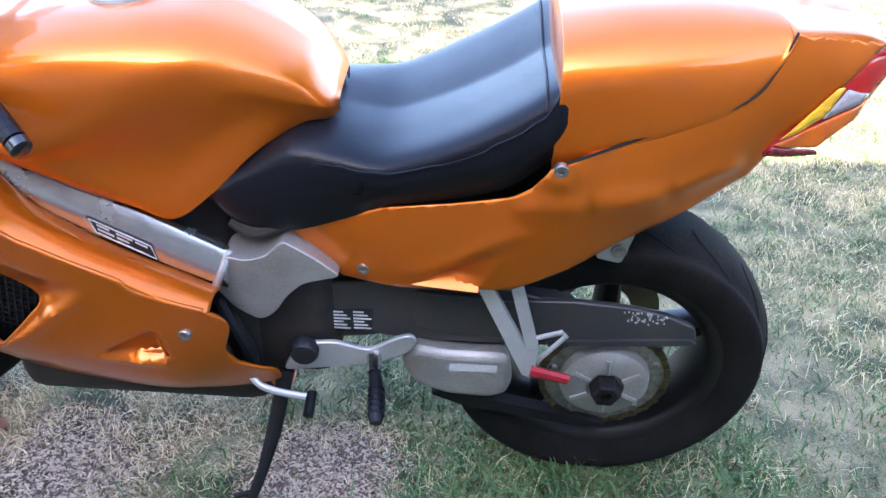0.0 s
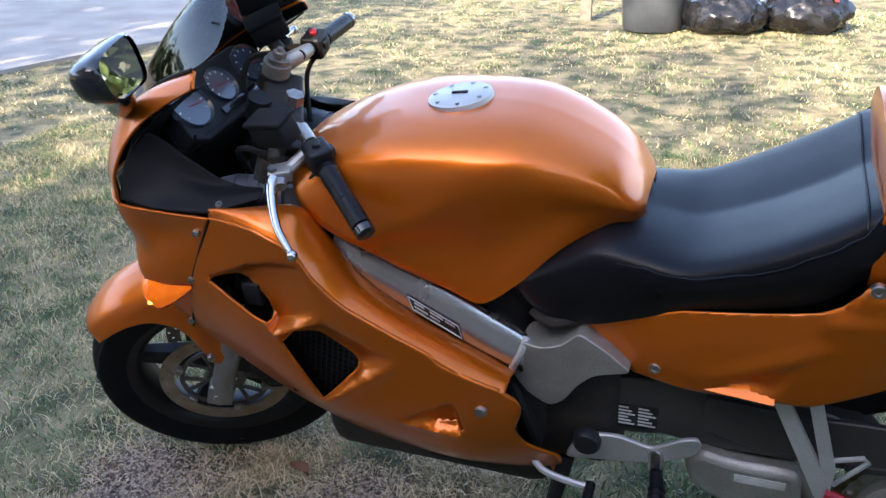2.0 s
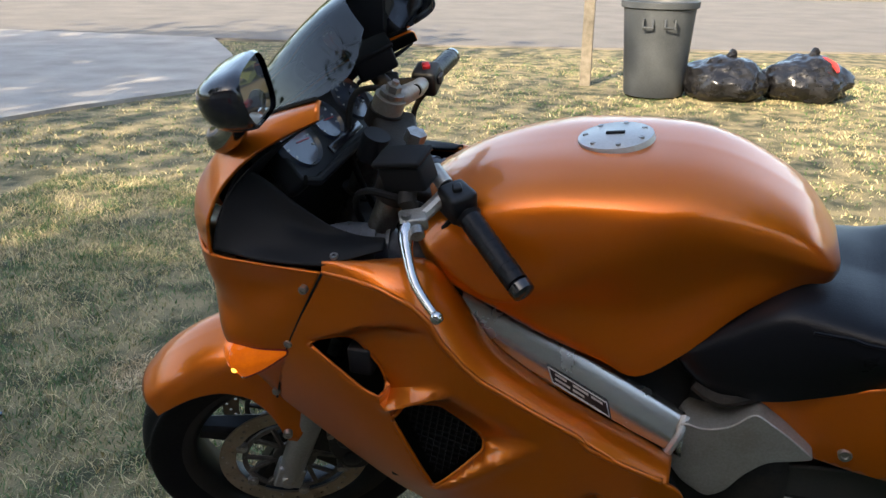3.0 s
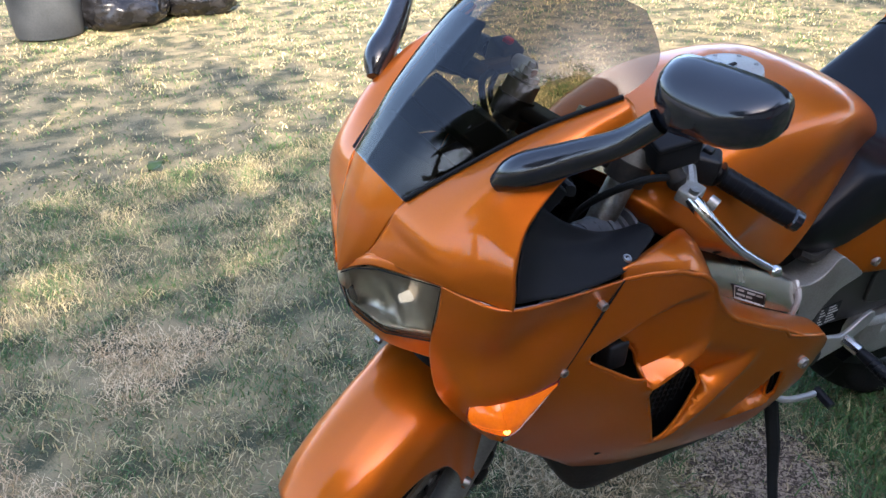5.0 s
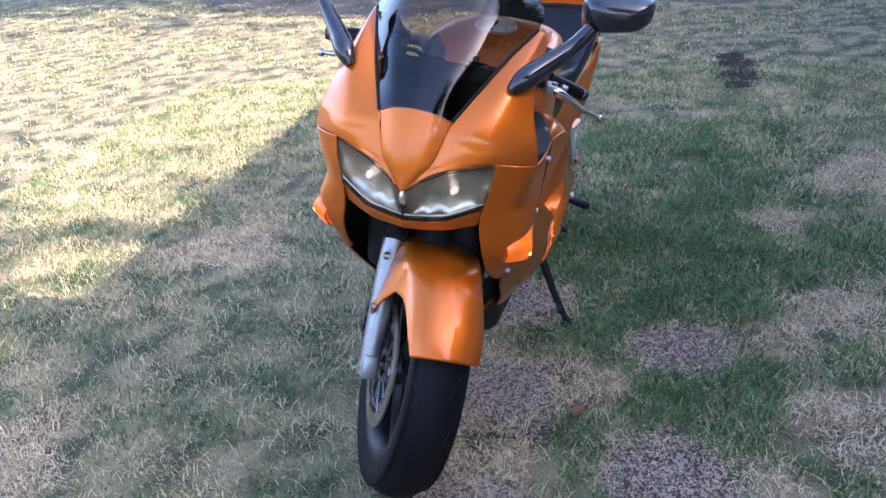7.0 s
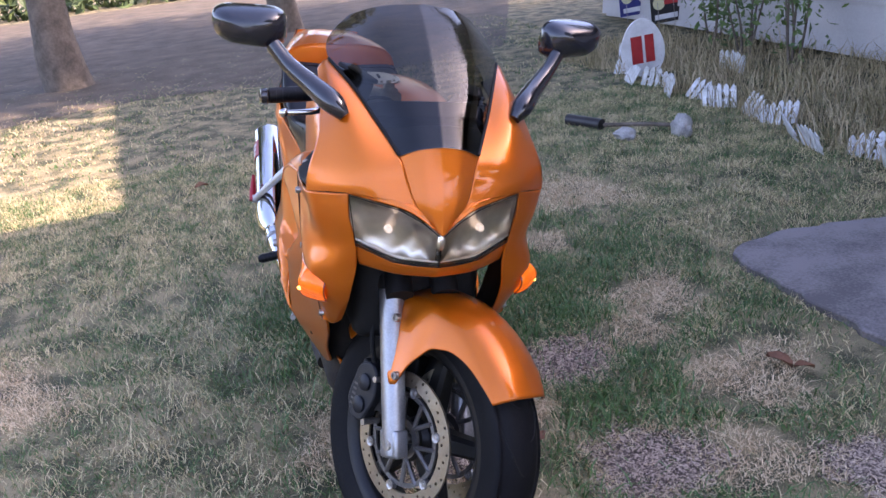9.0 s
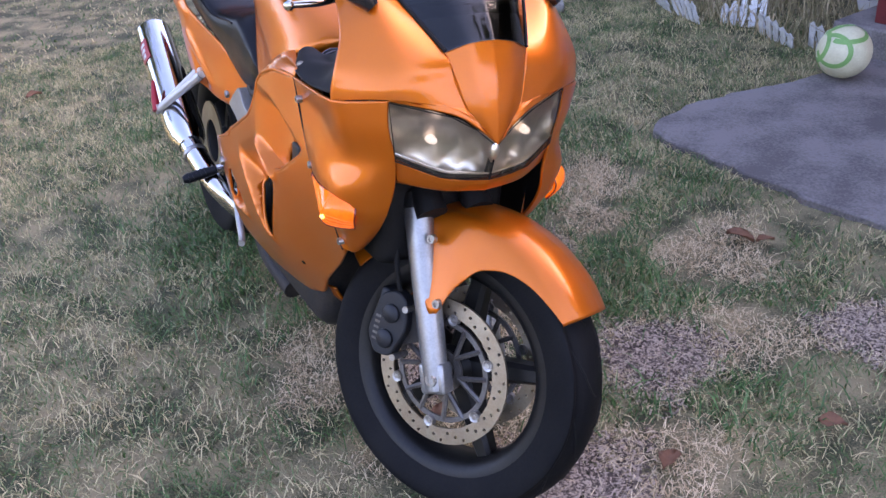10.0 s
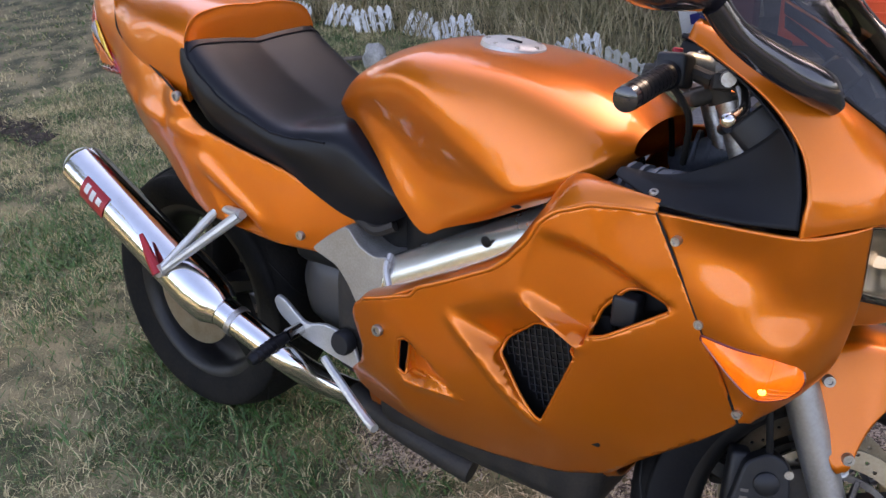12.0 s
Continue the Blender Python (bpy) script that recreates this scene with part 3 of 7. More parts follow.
for k in range(7):
    a = k * 2 * math.pi / 7
    part("bolt", lathe([(0, 0.007), (0.004, 0.007), (0.0045, 0.002)], 0.045 * math.cos(a), 0.045 * math.sin(a), 10), STEEL, cap, turn=CAPM)
part("key_slot", box(-0.014, 0.014, 0.005, 0.009, -0.003, 0.003), DARK, cap, turn=CAPM)

# seat and tail
def flare(bm):
    """The tail flares: towards the rear its sides stand wider and a little higher."""
    for v in bm.verts:
        w = min(1.0, max(0.0, (0.52 - v.co.x) / 0.36))
        e = min(1.0, abs(v.co.y) / 0.15) * w
        v.co.y += math.copysign(0.024 * e, v.co.y)
        v.co.z += 0.014 * e
    return bm


SEAT = [
    (0.70, [(0.11, 0.695), (0.12, 0.70), (0.125, 0.706), (0.12, 0.712), (0.08, 0.715), (0, 0.715)]),
    (0.665, [(0.135, 0.672), (0.146, 0.69), (0.15, 0.715), (0.142, 0.738), (0.08, 0.75), (0, 0.75)]),
    (0.62, [(0.142, 0.655), (0.153, 0.69), (0.155, 0.735), (0.142, 0.77), (0.08, 0.785), (0, 0.785)]),
    (0.55, [(0.148, 0.66), (0.158, 0.71), (0.160, 0.765), (0.148, 0.808), (0.09, 0.828), (0, 0.832)]),
    (0.47, [(0.15, 0.69), (0.162, 0.735), (0.166, 0.775), (0.150, 0.806), (0.085, 0.818), (0, 0.818)]),
    (0.40, [(0.152, 0.722), (0.168, 0.750), (0.174, 0.782), (0.156, 0.806), (0.08, 0.812), (0, 0.811)]),
    (0.30, [(0.155, 0.745), (0.172, 0.782), (0.178, 0.815), (0.162, 0.846), (0.08, 0.852), (0, 0.850)]),
    (0.22, [(0.155, 0.77), (0.172, 0.81), (0.176, 0.852), (0.157, 0.890), (0.08, 0.897), (0, 0.895)]),
    (0.17, [(0.15, 0.81), (0.162, 0.84), (0.168, 0.880), (0.152, 0.922), (0.08, 0.931), (0, 0.930)]),
    (0.143, [(0.15, 0.84), (0.156, 0.86), (0.16, 0.895), (0.148, 0.936), (0.08, 0.948), (0, 0.948)]),
]
seat = b("seat", flare(loft(SEAT, 50, 30)), VINYL, "black vinyl rider seat with stitched seams", smooth=180)
SEATP = patch([[(x, y, z) for y, z in prof] for x, prof in SEAT], 90, 50)
for s in (1, -1):
    k = [tuple(SEATP[i][min(49, int(round(np.interp(i, (30, 60, 78, 86), (26, 22, 24, 33)))))] * (1, s, 1) + (0, 0.001 * s, 0.0015)) for i in range(34, 87, 2)]
    part("piping", flare(tube(k, 0.0022, 6)), VINYL, seat)
k = [tuple(SEATP[78][j] * (1, s, 1) + (0, 0, 0.0015)) for s, js in ((1, range(26, 50, 2)), (-1, range(49, 25, -2))) for j in js]
part("seam", flare(tube(k, 0.002, 6)), VINYL, seat)

# tail
TAIL_FIELD = spline_field([
    (0.585, 0.645, 0.128), (0.48, 0.565, 0.140), (0.44, 0.593, 0.154), (0.50, 0.68, 0.140), (0.40, 0.70, 0.158), (0.30, 0.73, 0.166), (0.36, 0.62, 0.166),
    (0.30, 0.585, 0.166), (0.21, 0.575, 0.165), (0.146, 0.832, 0.163), (0.146, 0.75, 0.178), (0.2, 0.68, 0.178), (0.1, 0.63, 0.152), (0.03, 0.68, 0.138), (0.03, 0.85, 0.154),
    (0.03, 0.76, 0.165), (-0.13, 0.775, 0.105), (-0.10, 0.905, 0.129), (-0.10, 0.84, 0.132), (-0.165, 0.845, 0.105), (-0.25, 0.965, 0.088), (-0.16, 0.99, 0.098), (-0.2, 0.93, 0.104), (-0.30, 0.99, 0.064), (-0.25, 1.0, 0.077), (-0.2, 1.004, 0.087)])
TAIL = [(0.585, 0.648), (0.53, 0.60), (0.48, 0.563), (0.38, 0.562), (0.26, 0.574), (0.2, 0.577), (0.11, 0.62), (0.03, 0.668), (-0.06, 0.722), (-0.150, 0.782), (-0.172, 0.822),
        (-0.215, 0.885), (-0.260, 0.942), (-0.303, 0.986), (-0.296, 0.994), (-0.25, 1.001), (-0.20, 1.006), (-0.163, 1.010), (-0.145, 0.965), (-0.10, 0.915), (0.049, 0.862), (0.14, 0.833), (0.16, 0.822), (0.185, 0.785), (0.22, 0.764), (0.30, 0.742), (0.40, 0.722), (0.49, 0.69)]


TAIL_CREST = [(0.215, 0.752), (0.10, 0.762), (-0.02, 0.780), (-0.13, 0.818)]
VENT_TOP, VENT_LOW = [(0.352, 0.582), (0.20, 0.688)], [(0.352, 0.578), (0.255, 0.580)]


def tail_shape(P):
    y = TAIL_FIELD(P)
    x, z = P[:, 0], P[:, 1]
    y -= 0.022 * fade(x - 0.20, 0.13) * hollow(x, z, [(0.355, 0.584), (0.20, 0.69), (0.255, 0.582)], (0.014, 0.010, 0.014))
    y += crest_bump(x, z, (0.365, 0.59), (0.19, 0.71), 0.016, 0.006)
    for a, c in zip(TAIL_CREST, TAIL_CREST[1:]):
        y += crest_bump(x, z, a, c, 0.020, 0.007)
    r = np.hypot(x - 0.146, z - 0.822)
    y += 0.020 * np.exp(-(r / 0.036) ** 2) - 0.010 * np.exp(-(r / 0.013) ** 2)
    return y


for s in (1, -1):
    t_panel = b("tail_panel", flare(panel(TAIL, [], tail_shape, 0.0082, s, [VENT_TOP, VENT_LOW, TAIL_CREST])), ORANGE, solid=0.004, smooth=60)
    facet = []
    for w in np.linspace(0, 1, 6):
        ex, ez = np.linspace(0.362, 0.252, 20), np.linspace(0.582, 0.5765 + 0.022 * w, 20)
        deep = 0.010 - 0.036 * w * np.linspace(0, 1, 20)
        facet.append([(x, s * (v + d), z) for x, z, v, d in zip(ex, ez, TAIL_FIELD(np.stack([ex, ez], 1)), deep)])
    part("vent_facet", flare(sheet(facet)), ORANGE, t_panel, smooth=180)
    bolt(t_panel, 0.146, 0.202 * s, 0.836, 0.011)
    bolt(t_panel, 0.443, 0.159 * s, 0.595, 0.010)
COWL = [
    (0.163, [(0.0, 0.90)] * 7),
    (0.162, [(0.09, 0.850), (0.095, 0.862), (0.095, 0.890), (0.088, 0.918), (0.072, 0.940), (0.036, 0.952), (0, 0.955)]),
    (0.158, [(0.146, 0.814), (0.152, 0.838), (0.152, 0.897), (0.146, 0.940), (0.118, 0.976), (0.056, 0.995), (0, 0.999)]),
    (0.147, [(0.154, 0.809), (0.160, 0.834), (0.160, 0.90), (0.154, 0.947), (0.125, 0.985), (0.06, 1.004), (0, 1.008)]),
    (0.05, [(0.149, 0.836), (0.155, 0.861), (0.152, 0.92), (0.142, 0.966), (0.108, 1.0), (0.055, 1.018), (0, 1.022)]),
    (-0.05, [(0.136, 0.872), (0.142, 0.897), (0.137, 0.942), (0.122, 0.98), (0.09, 1.008), (0.045, 1.023), (0, 1.027)]),
    (-0.11, [(0.120, 0.900), (0.126, 0.925), (0.12, 0.958), (0.106, 0.988), (0.08, 1.01), (0.04, 1.022), (0, 1.026)]),
    (-0.15, [(0.102, 0.947), (0.108, 0.972), (0.102, 0.985), (0.09, 1.0), (0.07, 1.012), (0.035, 1.02), (0, 1.022)]),
    (-0.165, [(0.091, 0.983), (0.097, 1.008), (0.09, 1.009), (0.08, 1.010), (0.06, 1.013), (0.03, 1.016), (0, 1.018)]),
]
cowl = b("seat_cowl", flare(loft(COWL, 54, 26)), ORANGE, "orange hump cover behind the rider seat", solid=0.004, smooth=180)
SEAM = [(-0.165, 1.011), (-0.145, 0.965), (-0.10, 0.915), (0.049, 0.862), (0.14, 0.833)]
for s in (1, -1):
    w = tail_shape(np.array(SEAM))
    part("panel_seam", flare(tube([(x, (v + 0.0008) * s, z) for (x, z), v in zip(SEAM, w)], 0.0024, 6, 30)), DARK, cowl)
TAILTOP = [
    (-0.160, [(0.095, 1.006), (0.088, 1.010), (0.076, 1.012), (0.06, 1.013), (0.03, 1.015), (0, 1.016)]),
    (-0.22, [(0.083, 1.002), (0.077, 1.006), (0.066, 1.008), (0.05, 1.0095), (0.03, 1.011), (0, 1.012)]),
    (-0.27, [(0.072, 0.996), (0.067, 1.0), (0.058, 1.002), (0.045, 1.004), (0.025, 1.006), (0, 1.006)]),
    (-0.308, [(0.060, 0.986), (0.055, 0.989), (0.047, 0.991), (0.036, 0.993), (0.02, 0.995), (0, 0.995)]),
]
b("tail_cover", flare(loft(TAILTOP, 16, 18)), ORANGE, solid=0.004, smooth=180)
LIGHT = [
    (-0.158, [(0.0, 0.79), (0.085, 0.80), (0.103, 0.818), (0.103, 0.824), (0.09, 0.828), (0, 0.84)]),
    (-0.19, [(0.0, 0.805), (0.085, 0.815), (0.104, 0.838), (0.103, 0.860), (0.09, 0.872), (0, 0.89)]),
    (-0.24, [(0.0, 0.825), (0.08, 0.835), (0.096, 0.868), (0.092, 0.922), (0.075, 0.936), (0, 0.95)]),
    (-0.285, [(0.0, 0.855), (0.07, 0.868), (0.084, 0.905), (0.076, 0.960), (0.06, 0.972), (0, 0.98)]),
    (-0.325, [(0.0, 0.905), (0.045, 0.915), (0.058, 0.938), (0.055, 0.965), (0.04, 0.976), (0, 0.982)]),
]
tail_light = b("tail_light", flare(loft(LIGHT, 26, 26)), REDLENS, "red tail light with amber side lenses", smooth=60)
ZONES = (
    ("yellow_lens", YELLOW_LENS, [(-0.180, 0.863), (-0.246, 0.949), (-0.258, 0.949), (-0.237, 0.904), (-0.202, 0.876)]),
    ("clear_lens", GREY_LENS, [(-0.236, 0.899), (-0.262, 0.946), (-0.306, 0.931), (-0.294, 0.923), (-0.244, 0.902)]),
    ("amber_lens", AMBER, [(-0.174, 0.855), (-0.200, 0.871), (-0.244, 0.897), (-0.304, 0.923), (-0.297, 0.903), (-0.254, 0.864), (-0.241, 0.851)]),
    ("lower_lens", DARK_RED, [(-0.168, 0.836), (-0.172, 0.851), (-0.241, 0.847), (-0.248, 0.838)]))


def light_side(P):
    return np.interp(-P[:, 0], (0.155, 0.19, 0.24, 0.285, 0.315), (0.105, 0.1065, 0.0975, 0.086, 0.062)) + 0.002


for s in (1, -1):
    for nm, mat, poly in ZONES:
        poly = [(x + 0.004, z - 0.016) for x, z in poly]
        part(nm, flare(panel([tuple(p) for p in rounded(poly, 0.004)], [], light_side, 0.008, s)), mat, tail_light, solid=0.002, smooth=60)
b("tail_underside", plate([(0.3, 0.60), (0.12, 0.62), (-0.12, 0.76), (-0.2, 0.83), (-0.18, 0.86), (0.1, 0.78), (0.3, 0.72)], -0.08, 0.08, 0.02), DARK)
b("plate_bracket", plate([(-0.1, 0.745), (-0.2, 0.79), (-0.235, 0.80), (-0.24, 0.815), (-0.12, 0.79)], -0.05, 0.05), PLASTIC)

# alloy frame
for s in (1, -1):
    G = [[(x, y * s, z) for y, z in ((0.10, top - 0.02), (0.140, top + 0.001), (0.150, top - 0.001), (0.156, top - 0.006), (0.171, top - 0.030), (0.1755, top - 0.038), (0.1775, top - 0.050), (0.178, low), (0.10, low))]
         for x, top, low in ((1.012, 0.800, 0.70), (0.953, 0.763, 0.685), (0.841, 0.703, 0.636), (0.75, 0.652, 0.59), (0.668, 0.607, 0.552))]
    spar = b("frame_spar", sheet(G, close=True), SPAR, "brushed aluminium frame spar", smooth=25)
    for hx, hz, hr in ((0.891, 0.700, 0.008), (0.907, 0.672, 0.006)) if s < 0 else ():
        part("spar_hole", lathe([(0, 0.0005 * s), (hr, 0.0008 * s), (hr * 1.25, 0.0002 * s)], hx, hz, 16, 0.1765 * s), DARK, spar)
    part("tank_rubber", box(0.925, 0.955, min(0.165 * s, 0.186 * s), max(0.165 * s, 0.186 * s), 0.772, 0.796, 0.005), DARK, spar)
    cast = b("frame_plate", plate([(0.672, 0.612), (0.700, 0.547), (0.665, 0.495), (0.625, 0.470), (0.598, 0.488), (0.575, 0.528), (0.545, 0.560), (0.478, 0.580), (0.525, 0.618), (0.572, 0.650), (0.603, 0.615), (0.64, 0.602)], 0.09 * s, 0.166 * s, 0.014), CAST, "cast grey pivot plate", bevel=0.012)
    b("weld", tube([(0.667, 0.150 * s, 0.610), (0.674, 0.172 * s, 0.588), (0.690, 0.179 * s, 0.555)], 0.0065, 8, 10), ALUMINIUM)
    b("frame_gap", tube([(1.0, 0.172 * s, 0.685), (0.9, 0.186 * s, 0.645), (0.8, 0.19 * s, 0.595), (0.7, 0.185 * s, 0.54)], 0.006, 6), DARK)
plate_l = b("data_plate", plate([(0.878, 0.688), (0.868, 0.654), (0.775, 0.603), (0.782, 0.636)], 0.1765, 0.1785, 0.002), INK, "small black data plate with pale print")
part("plate_border", tube([(0.875, 0.1788, 0.684), (0.867, 0.1788, 0.656), (0.778, 0.1788, 0.607), (0.784, 0.1788, 0.634), (0.875, 0.1788, 0.684)], 0.0012, 6), PAPER, plate_l)
for k in range(3):
    for u in range(3 - k % 2):
        x0, a = 0.864 - u * 0.028, 0.010 + 0.0085 * k
        w = 0.018 + 0.006 * ((u + k) % 2)
        z0 = 0.682 - (0.864 - x0) * 0.56 - a
        part("print_bar", plate([(x0, z0 + 0.002), (x0, z0 - 0.002), (x0 - w, z0 - 0.002 - w * 0.56), (x0 - w, z0 + 0.002 - w * 0.56)], 0.1784, 0.1790, 0.0005), PAPER, plate_l)

# engine, airbox and other dark works behind the panels
b("engine_block", box(0.62, 1.12, -0.155, 0.155, 0.22, 0.56, 0.05), GRIME, "grimy dark engine")
b("airbox", box(0.66, 1.05, -0.12, 0.12, 0.55, 0.72, 0.04), DARK)
b("battery_tray", box(0.35, 0.7, -0.10, 0.10, 0.50, 0.70, 0.03), DARK)
b("gearbox", box(0.50, 0.68, -0.14, 0.14, 0.30, 0.55, 0.04), GRIME)
b("subframe", box(-0.05, 0.45, -0.09, 0.09, 0.66, 0.80, 0.03), DARK)
for s in (1, -1):
    b("side_radiator", box(0.93, 1.14, min(0.19 * s, 0.205 * s), max(0.19 * s, 0.205 * s), 0.42, 0.65, 0.004), DARK, "black radiator core behind its grille")
    b("linkage", tube([(0.66, 0.13 * s, 0.66), (0.62, 0.14 * s, 0.645), (0.56, 0.13 * s, 0.665)], 0.012, 8, 12), GRIME)
b("hose", tube([(0.70, 0.15, 0.50), (0.67, 0.17, 0.45), (0.65, 0.17, 0.38), (0.68, 0.15, 0.32)], 0.014, 10, 16), DARK)
b("hose", tube([(0.72, 0.17, 0.46), (0.69, 0.18, 0.40), (0.69, 0.17, 0.34)], 0.01, 10, 12), GRIME)
b("belly_pan", loft([(0.60, [(0.0, 0.23), (0.09, 0.235), (0.125, 0.26), (0.138, 0.31)]), (0.8, [(0.0, 0.22), (0.1, 0.225), (0.14, 0.26), (0.160, 0.31)]), (1.0, [(0, 0.235), (0.09, 0.24), (0.132, 0.27), (0.150, 0.32)]), (1.14, [(0, 0.295), (0.07, 0.298), (0.11, 0.315), (0.132, 0.35)])], 20, 14), ORANGE, "dusty orange belly pan", solid=0.004)

# side fairings
FAIR_FIELD = spline_field([
    (0.665, 0.545, 0.247), (0.725, 0.515, 0.252), (0.705, 0.562, 0.255), (0.81, 0.612, 0.258), (0.90, 0.665, 0.261), (1.0, 0.738, 0.263), (1.10, 0.81, 0.260), (1.205, 0.842, 0.246),
    (1.24, 0.70, 0.249), (1.138, 0.633, 0.259), (1.28, 0.68, 0.242), (1.337, 0.56, 0.203), (1.22, 0.56, 0.228), (1.05, 0.446, 0.238), (0.95, 0.44, 0.243), (0.85, 0.45, 0.246), (0.77, 0.43, 0.243),
    (0.76, 0.337, 0.208), (0.62, 0.40, 0.206), (0.61, 0.31, 0.158), (0.75, 0.295, 0.172), (0.944, 0.30, 0.168), (1.128, 0.345, 0.158), (1.2, 0.42, 0.180), (1.28, 0.49, 0.188), (0.85, 0.55, 0.255), (1.0, 0.58, 0.256), (1.14, 0.47, 0.222)])
FAIR = [(1.203, 0.842), (1.155, 0.840), (1.11, 0.835), (1.06, 0.815), (1.035, 0.793), (1.015, 0.757), (0.985, 0.722), (0.958, 0.699), (0.88, 0.657), (0.812, 0.623), (0.798, 0.606), (0.74, 0.584), (0.69, 0.566), (0.664, 0.548),
        (0.653, 0.522), (0.672, 0.46), (0.655, 0.415), (0.60, 0.365), (0.60, 0.325), (0.64, 0.30), (0.75, 0.292), (0.944, 0.298), (1.06, 0.312), (1.14, 0.345), (1.2, 0.41), (1.29, 0.49), (1.342, 0.545), (1.318, 0.615), (1.285, 0.69), (1.248, 0.76)]
INTAKE = [(1.243, 0.708), (1.21, 0.722), (1.165, 0.713), (1.13, 0.672), (1.118, 0.632), (1.15, 0.642)]
GRILLE = [(1.110, 0.598), (1.03, 0.622), (0.972, 0.572), (0.962, 0.545), (1.052, 0.450)]
SLOT = [(0.785, 0.518), (0.770, 0.512), (0.760, 0.448), (0.774, 0.437)]
BAND, SPEAR, CREST, SHELF = [(1.034, 0.792), (1.12, 0.776), (1.248, 0.715)], [(1.0, 0.674), (1.112, 0.616)], [(0.855, 0.606), (0.945, 0.535), (1.055, 0.440)], [(0.768, 0.428), (0.905, 0.437)]
SLOPE = [(0.785, 0.525), (0.905, 0.437)]


def fair_shape(P):
    y = FAIR_FIELD(P)
    x, z = P[:, 0], P[:, 1]
    y -= 0.032 * fade(x - 1.0, 0.14) * hollow(x, z, [(1.0, 0.676), (1.118, 0.614), (1.125, 0.64), (1.155, 0.65), (1.236, 0.707), (1.25, 0.716), (1.12, 0.777), (1.034, 0.791)], (0.016, 0.006, 0.006, 0.006, 0.006, 0.03, 0.03, 0.010))
    y -= 0.030 * fade(-off_line(x, z, [(0.84, 0.595), (1.02, 0.685)]), 0.09) * hollow(x, z, [(0.858, 0.604), (0.945, 0.537), (1.05, 0.452), (1.10, 0.598), (1.114, 0.614), (1.0, 0.674)], (0.028, 0.024, 0.006, 0.006, 0.016, 0.010))
    y -= 0.024 * fade(0.905 - x, 0.12) * hollow(x, z, [(0.778, 0.524), (0.905, 0.437), (0.768, 0.432)], (0.016, 0.014, 0.012))
    y += crest_bump(x, z, (1.01, 0.668), (1.125, 0.612), 0.011, 0.009)
    y += crest_bump(x, z, (0.87, 0.597), (1.06, 0.436), 0.013, 0.006)
    y += crest_bump(x, z, (0.77, 0.426), (0.90, 0.435), 0.008, 0.005)
    return y


